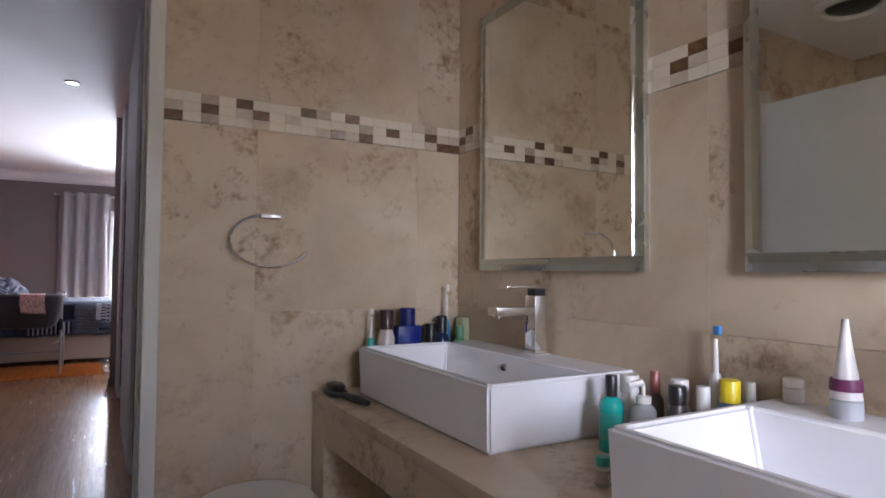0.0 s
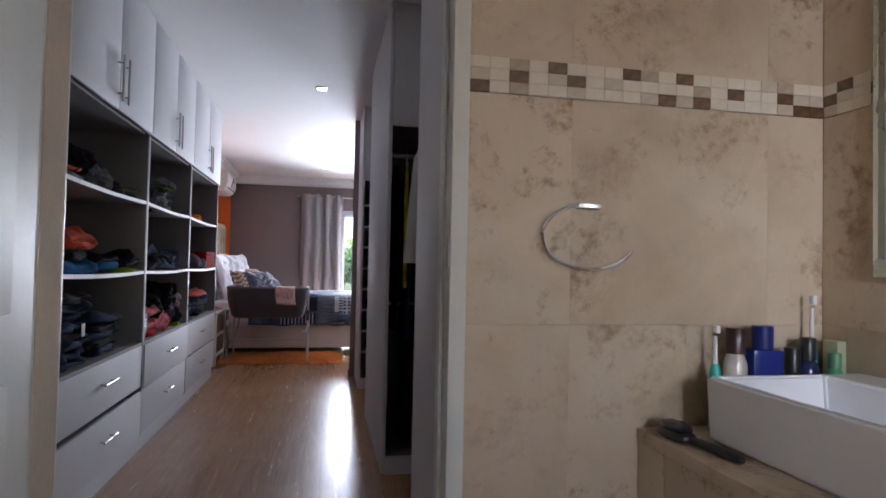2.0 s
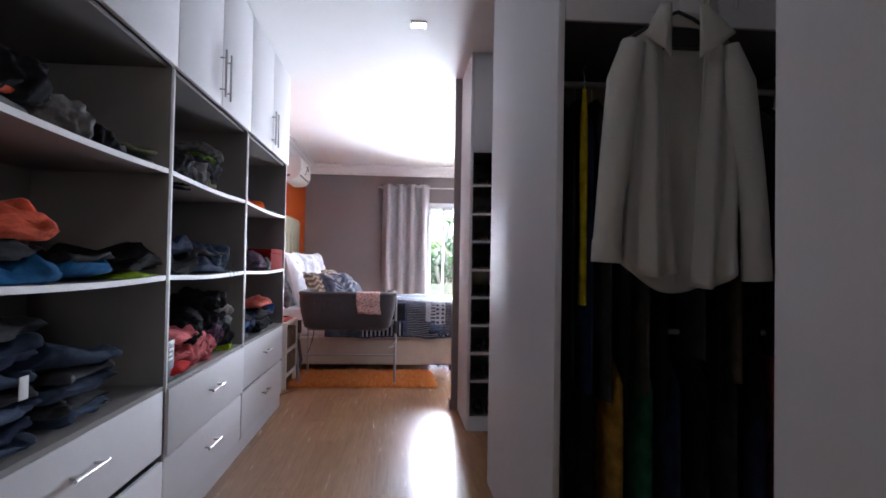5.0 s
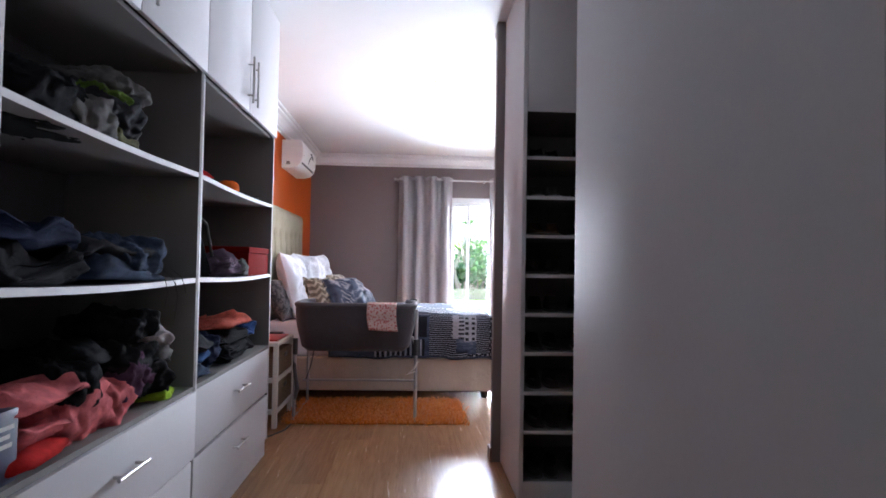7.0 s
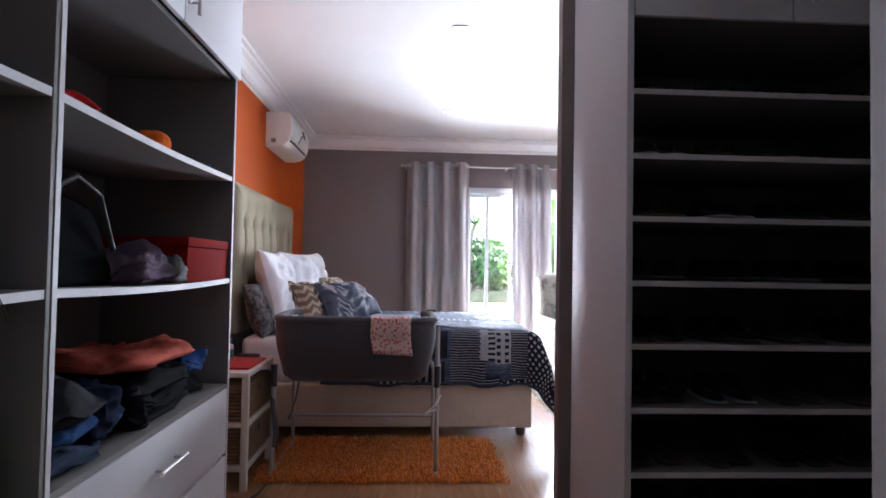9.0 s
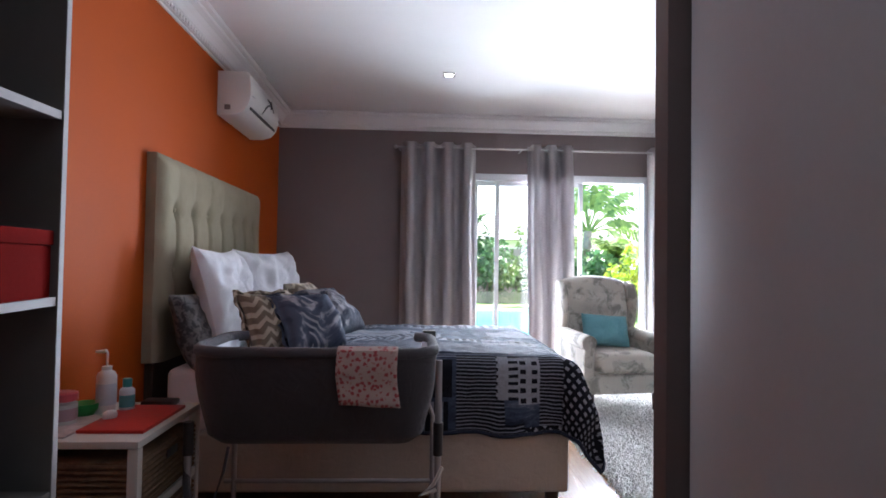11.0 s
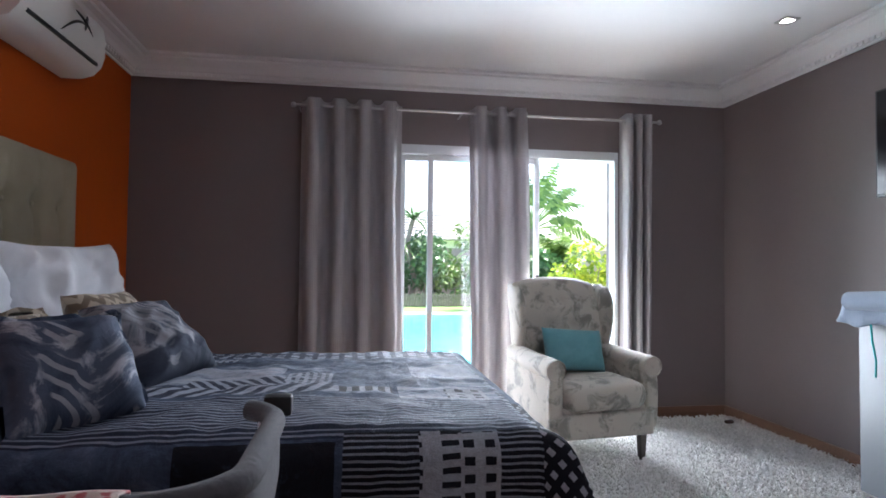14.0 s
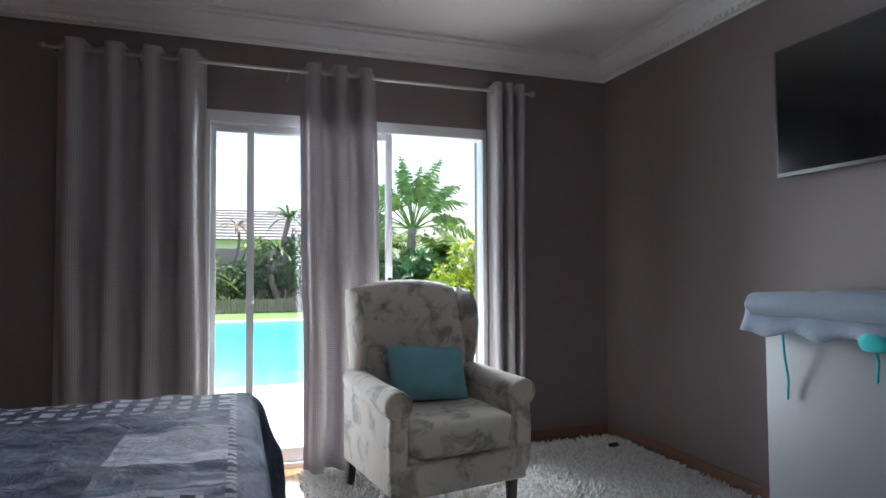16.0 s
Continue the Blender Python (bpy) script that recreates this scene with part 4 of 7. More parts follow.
def stand(lean, turn):
    """Upright pillow facing +x, leaning back towards the headboard."""
    return rot(0, 0, turn) @ rot(0, -lean, 0) @ rot(0, 90, 0) @ rot(0, 0, 90)


pillow("pillow", (-1.05, 9.33, 0.985), 0.84, 0.62, 0.18, stand(15, 3), WHITE_LINEN, "plump white cotton pillow leaning on the headboard", 1.0, 0.09, 0.036)
pillow("pillow", (-0.96, 10.04, 0.985), 0.70, 0.64, 0.19, stand(16, -18), WHITE_LINEN, "plump white cotton pillow leaning on the headboard", 4.0, 0.09, 0.036)
pillow("pillow", (-1.09, 9.02, 0.85), 0.46, 0.40, 0.13, stand(20, -4), PILLOW_GREY, "grey printed pillow behind the white pillows", 7.0)
pillow("scatter_cushion", (-0.71, 8.99, 0.875), 0.36, 0.36, 0.17, stand(24, -34), PILLOW_TAN, "tan chevron print scatter cushion with a frilled edge", 2.0, 0.10, 0.02, 0.035)
pillow("scatter_cushion", (-0.52, 9.02, 0.875), 0.37, 0.36, 0.18, stand(34, -42), PILLOW_BLUE, "blue and grey city print scatter cushion with a frilled edge", 5.0, 0.10, 0.03, 0.035)
pillow("scatter_cushion", (-0.49, 9.66, 0.885), 0.44, 0.40, 0.18, stand(46, -22), PILLOW_NAVY, "navy and grey print scatter cushion", 8.0, 0.08)
pillow("scatter_cushion", (-0.63, 9.72, 0.905), 0.42, 0.40, 0.15, stand(32, -10), PILLOW_TAN, "tan chevron print scatter cushion", 11.0, 0.08)


# ---- bedside bassinet ----
def bassinet():
    b = thing("bassinet", (-0.33, 8.30, 0), "grey fabric bedside bassinet on a tubular stand", "bassinet")
    x0, x1, y0, y1, zt, zb = -0.80, 0.135, 7.99, 8.60, 0.868, 0.515
    zr = 0.745
    R = 0.16

    def loop(inset, n=9):
        pts = []
        for cx, cy, a0 in ((x1 - R, y1 - R, 0), (x0 + R, y1 - R, 90), (x0 + R, y0 + R, 180), (x1 - R, y0 + R, 270)):
            for k in range(n):
                a = radians(a0 + 90 * k / (n - 1))
                pts.append((cx + (R - inset) * math.cos(a), cy + (R - inset) * math.sin(a)))
        return pts

    def low(y):
        """The side towards the bed is let down."""
        return zt if y < y1 - 0.07 else 0.70 - 0.03 * min(1, (y - y1 + 0.07) / 0.03)

    # basket: outer wall, floor and padded lining
    outer_t, outer_b, inner = loop(0.0), loop(0.05), loop(0.03)
    bm = bmesh.new()
    rings = []
    for pts, z in ((outer_t, zt), (outer_t, zt - 0.10), (loop(0.012), (zt + zb) / 2), (outer_b, zb + 0.03), (loop(0.09), zb)):
        rings.append([bm.verts.new((x, y, min(z, low(y)) + 0.004 * noise.noise(Vector((x * 8, y * 8, z))))) for x, y in pts])
    n = len(outer_t)
    for q0, q1 in zip(rings, rings[1:]):
        for k in range(n):
            bm.faces.new((q0[k], q1[k], q1[(k + 1) % n], q0[(k + 1) % n]))
    bm.faces.new(rings[-1])
    bmesh.ops.recalc_face_normals(bm, faces=bm.faces[:])
    part("basket", bm, GREY_CLOTH, b)
    bm = bmesh.new()
    rings = [[bm.verts.new((x, y, min(z, low(y)))) for x, y in pts] for pts, z in ((inner, zt), (loop(0.035), zb + 0.12), (loop(0.06), zb + 0.10))]
    for q0, q1 in zip(rings, rings[1:]):
        for k in range(n):
            bm.faces.new((q0[k], q0[(k + 1) % n], q1[(k + 1) % n], q1[k]))
    bm.faces.new(rings[-1][::-1])
    bmesh.ops.recalc_face_normals(bm, faces=bm.faces[:])
    for f in bm.faces:
        f.normal_flip()
    part("lining", bm, WHITE_LINEN, b, "white padded lining")
    rim = [(x, y, zt) for x, y in loop(0.012) if y < y1 - 0.03]
    turn = next(i for i, p in enumerate(rim) if p[0] < (x0 + x1) / 2)
    rim = rim[turn:] + rim[:turn]
    part("padded_rim", tube(rim, 0.023, 10), GREY_PALE, b, "pale grey padded rim")
    part("low_rim", tube([(x0 + 0.08, y1 - 0.012, 0.672), (x1 - 0.08, y1 - 0.012, 0.672)], 0.016, 10), GREY_CLOTH, b)
    part("bassinet_mattress", box(x0 + 0.07, y0 + 0.07, zb + 0.101, x1 - 0.07, y1 - 0.07, zb + 0.16, 0.02), WHITE_LINEN, b)
    # stand
    for sx, x in ((-1, x0 + 0.03), (1, x1 + 0.004)):
        part("upright", tube([(x, y0 + 0.0, 0.02), (x, y0 + 0.0, 0.56), (x, y0 + 0.012, zt - 0.02 if sx > 0 else 0.6)], 0.013), TUBE_GREY, b)
        part("sleeve", tube([(x, y0 + 0.0, 0.50), (x, y0 + 0.0, 0.62)], 0.019), BLACK_PLASTIC, b)
        part("foot_bar", tube([(x, y0 - 0.06, 0.022), (x, y0 + 0.02, 0.02), (x, y1 - 0.02, 0.02)], 0.014), TUBE_GREY, b)
        part("rear_upright", tube([(x, y1 - 0.03, 0.02), (x, y1 - 0.03, 0.5), (x - sx * 0.03, y1 - 0.05, zb + 0.06)], 0.012), TUBE_GREY, b)
        part("knob", lathe([(0.0, 0), (0.026, 0.004), (0.028, 0.018), (0.0, 0.024)], (0, 0, 0), 16), BLACK_PLASTIC, b, "black adjusting knob").matrix_basis = pose(x - ORIGIN[b.name].x, y0 - ORIGIN[b.name].y - 0.012, 0.56, 90, 0, 0)
    part("cross_bar", tube([(x0 - 0.012, y1 - 0.03, 0.2), (x1 + 0.02, y1 - 0.03, 0.2)], 0.010), TUBE_GREY, b)
    part("handle_clip", box(x1 - 0.05, y1 - 0.045, zt - 0.015, x1 + 0.012, y1 + 0.0, zt + 0.03, 0.008), BLACK_PLASTIC, b)
    part("strap", tube([(-0.64, y0 + 0.05, zb), (-0.655, y0 + 0.04, 0.42), (-0.69, y0 + 0.03, 0.31)], 0.006, 6), GREY_PALE, b)
    part("strap", tube([(x1 + 0.02, y0 - 0.012, 0.46), (x1 - 0.01, y0 - 0.02, 0.40), (x1 - 0.06, y0 - 0.02, 0.36), (x1 + 0.0, y0 - 0.02, 0.38)], 0.008, 6), WHITE_PLASTIC, b)
    part("strap", tube([(x0 + 0.02, y0 + 0.02, zb), (x0 + 0.03, y0 - 0.01, 0.4), (x0 + 0.05, y0, 0.24), (x0 + 0.03, y0, 0.16)], [0.012, 0.014, 0.018, 0.012], 8), GREY_PALE, b)


bassinet()


def hung_cloth(name, x0, x1, y, ztop, zbot, material, label, category):
    """A small cloth laid over a rim, hanging on both sides."""
    bm = bmesh.new()
    prof = [(y + 0.05, ztop - 0.12), (y + 0.045, ztop - 0.02), (y + 0.03, ztop + 0.018), (y + 0.0, ztop + 0.026), (y - 0.026, ztop + 0.014), (y - 0.034, ztop - 0.02)]
    k = 10
    prof += [(y - 0.034 - 0.004 * math.sin(i * 0.9), ztop - 0.02 + (zbot - ztop + 0.02) * i / k) for i in range(1, k + 1)]
    n = 16
    rows = []
    for i in range(n + 1):
        f = i / n
        rows.append([bm.verts.new((x0 + (x1 - x0) * f + 0.012 * (jj / len(prof)) * math.sin(3 + jj * 0.3), yy + 0.005 * math.sin(f * 9 + jj * 0.4), zz - 0.012 * f * (jj > 8))) for jj, (yy, zz) in enumerate(prof)])
    for r0, r1 in zip(rows, rows[1:]):
        for j in range(len(prof) - 1):
            bm.faces.new((r0[j], r1[j], r1[j + 1], r0[j + 1]))
    bmesh.ops.recalc_face_normals(bm, faces=bm.faces[:])
    ob = solo(name, bm, material, label, category)
    s = ob.modifiers.new("thickness", "SOLIDIFY")
    s.thickness, s.offset = 0.004, 1


hung_cloth("muslin_cloth", -0.235, -0.012, 7.998, 0.868, 0.69, PRINT_TOWEL, "folded pink muslin cloth with red motifs on the bassinet rim", "cloth")


# ---- rugs ----
def shag_rug(name, x0, x1, y0, y1, base, density, tall, wide, material, label, seed):
    rng = np.random.default_rng(seed)
    n = int((x1 - x0) * (y1 - y0) * density)
    px, py = rng.uniform(x0, x1, n), rng.uniform(y0, y1, n)
    ragged = 0.02
    px = px + rng.normal(0, ragged, n) * ((px < x0 + 0.05) | (px > x1 - 0.05))
    py = py + rng.normal(0, ragged, n) * ((py < y0 + 0.05) | (py > y1 - 0.05))
    cx, cy = (x0 + x1) / 2, (y0 + y1) / 2
    hh = tall * rng.uniform(0.6, 1.15, n)
    w = wide * rng.uniform(0.6, 1.2, n)
    a = rng.uniform(0, math.tau, n)
    lean = tall * rng.uniform(0.2, 1.3, n)
    la = rng.uniform(0, math.tau, n)
    verts = np.zeros((n, 6, 3))
    for k in range(3):
        ang = a + k * math.tau / 3
        verts[:, k, 0], verts[:, k, 1], verts[:, k, 2] = px - cx + w * np.cos(ang), py - cy + w * np.sin(ang), base * 0.5
        verts[:, 3 + k, 0] = px - cx + lean * np.cos(la) + w * 0.7 * np.cos(ang + 0.5)
        verts[:, 3 + k, 1] = py - cy + lean * np.sin(la) + w * 0.7 * np.sin(ang + 0.5)
        verts[:, 3 + k, 2] = base + hh
    idx = np.arange(n)[:, None] * 6
    faces = []
    for f in ((0, 1, 4, 3), (1, 2, 5, 4), (2, 0, 3, 5)):
        faces += (idx + np.array(f)).tolist()
    faces += (idx + np.array((3, 4, 5))).tolist()
    rug = thing(name, (cx, cy, 0), label, "rug")
    me = bpy.data.meshes.new("pile_surface")
    me.from_pydata(verts.reshape(-1, 3).tolist(), [], faces)
    me.materials.append(material)
    me.shade_smooth()
    p = new("pile_surface", me)
    p.parent = rug
    tagged(p, kind="stuff")
    part("backing", box(x0 + 0.01, y0 + 0.01, 0.001, x1 - 0.01, y1 - 0.01, base, 0.003), material, rug)


shag_rug("orange_rug", -0.82, 0.51, 7.90, 8.66, 0.010, 9000, 0.028, 0.006, ORANGE_SHAG, "bright orange shag pile bedside rug", 3)
shag_rug("cream_rug", 1.16, XR - 0.03, 8.35, YW - 0.10, 0.008, 5200, 0.021, 0.0095, WHITE_SHAG, "cream shag pile rug under the armchair", 4)


# ---- curtains ----
def curtain(x0, x1, folds, seed, flare=0.0, zlow=0.03, label="grey lilac eyelet curtain hanging beside the sliding door"):
    y, ztop = 11.545, 2.40
    c = thing("curtain", ((x0 + x1) / 2, y, 0), label, "curtain", "curtains")
    bm = bmesh.new()
    uvl = bm.loops.layers.uv.new("UVMap")
    nu, nv = folds * 18, 46
    uv, rows = {}, []
    for j in range(nv + 1):
        f = j / nv
        z = ztop + (zlow - ztop) * f
        row = []
        for i in range(nu + 1):
            g = i / nu
            ph = g * folds * math.tau
            depth = 0.068 * (1 - 0.25 * f) + 0.012 * noise.noise(Vector((g * 4 + seed, f * 3, seed)))
            side = 0.030 * f * noise.noise(Vector((g * 5 + seed, f * 2.2, 3 + seed)))
            x = x0 + (x1 - x0) * g + 0.010 * math.sin(2 * ph) + flare * f * (0.5 + 0.5 * g) + side
            yy = y + depth * math.cos(ph + 0.8 * f * noise.noise(Vector((seed, f * 2, g * 2))))
            v = bm.verts.new((x, yy, z - 0.006 * (j == 0) * math.cos(2 * ph)))
            uv[v] = (g * folds * 0.30, z)
            row.append(v)
        rows.append(row)
    for r0, r1 in zip(rows, rows[1:]):
        for i in range(nu):
            q = bm.faces.new((r0[i], r0[i + 1], r1[i + 1], r1[i]))
            for l in q.loops:
                l[uvl].uv = uv[l.vert]
    bmesh.ops.recalc_face_normals(bm, faces=bm.faces[:])
    cl = part("cloth", bm, CURTAIN, c)
    s = cl.modifiers.new("thickness", "SOLIDIFY")
    s.thickness = 0.003
    for k in range(folds * 2):
        x = x0 + (x1 - x0) * (k + 0.5) / (folds * 2)
        pts = [(x + 0.010 * math.sin(a), y + 0.024 * math.cos(a), 2.352 + 0.024 * math.sin(a)) for a in [math.tau * q / 14 for q in range(15)]]
        part("eyelet", tube(pts, 0.005, 6, caps=False), STEEL, c, "dark steel eyelet")


curtain(-0.10, 0.63, 4, 1.0)
curtain(1.145, 1.60, 3, 5.0, flare=0.05)
curtain(2.352, 2.585, 3, 9.0)
rail = thing("curtain_rail", (1.25, 11.545, 2.352), "slim chrome curtain rail with ball ends", "curtain rail")
part("rod", tube([(-0.14, 11.545, 2.352), (2.64, 11.545, 2.352)], 0.0095, 12), STEEL, rail)
for x in (-0.155, 2.655):
    part("finial", lump((x, 11.545, 2.352), (0.02, 0.02, 0.02), 1, 0, nu=12, nv=8, flat=False), STEEL, rail)
for x in (-0.12, 1.08, 2.61):
    part("bracket", tube([(x, 11.545, 2.352), (x, 11.60, 2.352), (x, YW - 0.001, 2.352)], 0.007, 8), STEEL, rail)


# ---- wing chair ----
def armchair():
    c = thing("wing_armchair", (1.735, 11.0, 0), "wing armchair in faded cream floral upholstery on dark legs", "armchair")
    cx = 1.735
    hw = 0.338
    yf, yb = 10.585, 11.36
    part("seat_base", box(cx - hw + 0.02, yf + 0.02, 0.185, cx + hw - 0.02, yb - 0.04, 0.36, 0.025, 3), CHAIR_CLOTH, c)
    part("front_rail", box(cx - hw + 0.0, yf, 0.18, cx + hw, yf + 0.09, 0.335, 0.02, 3), CHAIR_CLOTH, c)
    part("seat_cushion", lump((cx, yf + 0.295, 0.425), (hw - 0.055, 0.335, 0.09), 0.22, 0.006, 5, 2.0, 40, 18), CHAIR_CLOTH, c)
    # back with buttons, leaning
    bm = bmesh.new()
    nx, nz = 44, 54
    buttons = [(dx, z) for z in (0.96, 0.80, 0.64) for dx in ((-0.16, 0.0, 0.16) if z != 0.80 else (-0.08, 0.08))]
    for s in (1, -1):
        g = []
        for j in range(nz + 1):
            f = j / nz
            row = []
            for i in range(nx + 1):
                a = -1 + 2 * i / nx
                w = hw - 0.02 + 0.012 * math.sin(f * 3)
                ztop = 1.135 - 0.05 * abs(a) ** 2.4
                z = 0.36 + (ztop - 0.36) * f
                t = 0.075 * (max(0, 1 - abs(a) ** 6) * max(0, 1 - (2 * f - 1) ** 8)) ** 0.4
                yy = 11.12 + 0.16 * f - s * t
                if s == 1:
                    for dx, bz in buttons:
                        yy += 0.022 * math.exp(-(((a * w - dx) ** 2 + (z - bz) ** 2) / 0.0016))
                    yy += 0.012 * math.sin(f * math.pi) * a * a * -3
                row.append(bm.verts.new((cx + a * w, yy, z)))
            g.append(row)
        for r0, r1 in zip(g, g[1:]):
            for i in range(nx):
                bm.faces.new((r0[i], r0[i + 1], r1[i + 1], r1[i]))
    bmesh.ops.remove_doubles(bm, verts=bm.verts, dist=0.002)
    bmesh.ops.recalc_face_normals(bm, faces=bm.faces[:])
    back = part("backrest", bm, CHAIR_CLOTH, c)
    for dx, bz in buttons:
        part("button", lump((cx + dx, 11.12 + 0.16 * (bz - 0.36) / 0.75 - 0.052, bz), (0.010, 0.006, 0.010), 1, 0, nu=8, nv=6, flat=False), CHAIR_CLOTH, back)
    for s in (-1, 1):
        # wing: curved side panel that swells forward below the top
        bm = bmesh.new()
        rings = []
        for k in range(17):
            f = k / 16
            z = 0.56 + (1.085 - 0.56) * f
            fwd = 0.06 + 0.20 * (1 - (1 - f) ** 2) * (1 - 0.35 * f ** 6) if f > 0 else 0.06
            yb_ = 11.20 + 0.10 * f
            x = cx + s * (hw - 0.016 + 0.014 * f)
            ring = []
            for q in range(14):
                a = math.tau * q / 14
                ring.append(bm.verts.new((x + 0.030 * math.cos(a) * (1 - 0.55 * max(0, f - 0.9) / 0.1), yb_ - fwd / 2 + (fwd / 2 + 0.01) * math.sin(a), z - 0.02 * (math.sin(a) < -0.3) * f)))
            rings.append(ring)
        for q0, q1 in zip(rings, rings[1:]):
            for q in range(14):
                bm.faces.new((q0[q], q0[(q + 1) % 14], q1[(q + 1) % 14], q1[q]))
        bm.faces.new(rings[0][::-1])
        bm.faces.new(rings[-1])
        bmesh.ops.recalc_face_normals(bm, faces=bm.faces[:])
        part("wing", bm, CHAIR_CLOTH, c)
        # arm: panel with a rolled top and a scroll front
        xa = cx + s * (hw - 0.02)
        arm = part("arm", box(xa - 0.045, yf + 0.03, 0.19, xa + 0.045, yb - 0.10, 0.60, 0.02, 3), CHAIR_CLOTH, c)
        part("arm_roll", tube([(xa + s * 0.015, yf + 0.012, 0.592), (xa + s * 0.015, yf + 0.02, 0.592), (xa + s * 0.015, yf + 0.3, 0.60), (xa + s * 0.008, yb - 0.16, 0.625)], [0.058, 0.066, 0.066, 0.06], 18), CHAIR_CLOTH, arm)
        part("piping", tube([(xa + s * 0.015 + 0.060 * math.cos(a), yf + 0.010, 0.592 + 0.060 * math.sin(a)) for a in [math.tau * q / 20 for q in range(21)]], 0.005, 6, caps=False), CHAIR_CLOTH, arm)
        part("arm_front", lump((xa + s * 0.012, yf + 0.035, 0.40), (0.045, 0.03, 0.19), 0.5, 0.0, nu=16, nv=10, flat=False), CHAIR_CLOTH, arm)
        for y, lean in ((yf + 0.07, 0.0), (yb - 0.05, 0.05)):
            bm = bmesh.new()
            bmesh.ops.create_cube(bm, size=1)
            for v in bm.verts:
                low = v.co.z < 0
                w = 0.034 if low else 0.05
                v.co = Vector((cx + s * (hw - 0.045) + v.co.x * w, y + v.co.y * w + (lean if low else 0), 0.002 if low else 0.19))
            bmesh.ops.bevel(bm, geom=bm.edges[:], offset=0.004, segments=1, affect='EDGES')
            part("leg", bm, DARK_WOOD, c, "dark tapered wooden leg")
    c.rotation_euler = (0, 0, radians(9))


armchair()
pillow("scatter_cushion", (1.735, 10.97, 0.655), 0.44, 0.29, 0.13, rot(0, 0, 9) @ rot(0, 4, 0) @ rot(68, 0, 0), TEAL, "teal cotton cushion on the armchair", 3.0, 0.05, 0.008)


# ---- air conditioner, television, changing dresser ----
def air_conditioner():
    y0, y1 = 9.87, 10.70
    a = thing("air_conditioner", (XL, (y0 + y1) / 2, 2.16), "white split air conditioner with a black leaf motif", "air conditioner")
    prof = [(u, z + 0.045) for u, z in ((0.0, 2.165), (0.10, 2.165), (0.165, 2.185), (0.205, 2.23), (0.222, 2.29), (0.222, 2.38), (0.212, 2.44), (0.195, 2.465), (0.0, 2.465))]
    bm = bmesh.new()
    ra = [bm.verts.new((XL + 0.002 + u, y0, z)) for u, z in prof]
    rb = [bm.verts.new((XL + 0.002 + u, y1, z)) for u, z in prof]
    for i in range(len(prof)):
        j = (i + 1) % len(prof)
        bm.faces.new((ra[i], ra[j], rb[j], rb[i]))
    bm.faces.new(ra)
    bm.faces.new(rb[::-1])
    bmesh.ops.recalc_face_normals(bm, faces=bm.faces[:])
    part("case", bm, WHITE_PLASTIC, a)
    bm = box(XL + 0.195, y0 + 0.06, 2.267, XL + 0.212, y1 - 0.06, 2.283)
    part("air_slot", bm, BLACK_PLASTIC, a)
    for k in range(2):
        m = bmesh.new()
        pts = []
        for q in range(13):
            f = q / 12
            y = y1 - 0.50 + 0.30 * f if k == 0 else y1 - 0.36 + 0.20 * f
            z = 2.30 + 0.12 * math.sin(f * 1.9) if k == 0 else 2.45 - 0.06 * f * f
            pts.append((XL + 0.224, y, z))
        tube(pts, [0.002 + 0.006 * math.sin(math.pi * q / 12) for q in range(13)], 6, m)
        part("leaf_motif", m, BLACK_PLASTIC, a)
    part("leaf_motif", lump((XL + 0.224, y1 - 0.24, 2.43), (0.002, 0.016, 0.045), 1, 0, nu=10, nv=8, flat=False, m=rot(-20, 0, 0)), BLACK_PLASTIC, a)
    part("badge", box(XL + 0.05, y0 - 0.001, 2.245, XL + 0.09, y0 + 0.002, 2.28), surf("grey_label", (0.18, 0.16, 0.15)), a)
    part("badge", box(XL + 0.222, y0 + 0.05, 2.352, XL + 0.226, y0 + 0.10, 2.357), surf("silver_badge", (0.35, 0.35, 0.36)), a)


air_conditioner()

tv = thing("television", (XR - 0.05, 9.70, 1.64), "black flat television on the taupe wall", "television")
part("case", box(XR - 0.075, 9.15, 1.622, XR - 0.035, 10.20, 2.242, 0.006), BLACK_PLASTIC, tv)
part("screen", box(XR - 0.0785, 9.165, 1.642, XR - 0.0752, 10.185, 2.230), SCREEN, tv)
part("wall_bracket", box(XR - 0.035, 9.5, 1.8, XR - 0.001, 9.85, 2.1), BLACK_PLASTIC, tv)

DRX, DRY0, DRY1 = 2.925, 8.95, 9.97
dresser = thing("changing_dresser", ((DRX + XR) / 2, (DRY0 + DRY1) / 2, 0), "white baby changing dresser against the taupe wall", "dresser")
# white dresser darkened to grey, so its shade sits in the colour
DRESSER_SHADED = surf("dresser_white_shaded", (0.185, 0.195, 0.212), 0.04, rough=0.45)
part("body", box(DRX + 0.02, DRY0, 0.04, XR - 0.02, DRY1, 0.955, 0.004), DRESSER_SHADED, dresser)
part("top", box(DRX - 0.01, DRY0 - 0.015, 0.956, XR - 0.018, DRY1 + 0.015, 0.98, 0.004), DRESSER_SHADED, dresser)
part("front_panel", box(DRX, DRY0, 0.05, DRX + 0.019, DRY1, 0.95, 0.004), DRESSER_SHADED, dresser)
for y in (DRY0 + 0.05, DRY1 - 0.05):
    part("foot", box(DRX + 0.04, y - 0.025, 0, DRX + 0.09, y + 0.025, 0.04), MELAMINE, dresser)
    part("foot", box(XR - 0.10, y - 0.025, 0, XR - 0.05, y + 0.025, 0.04), MELAMINE, dresser)


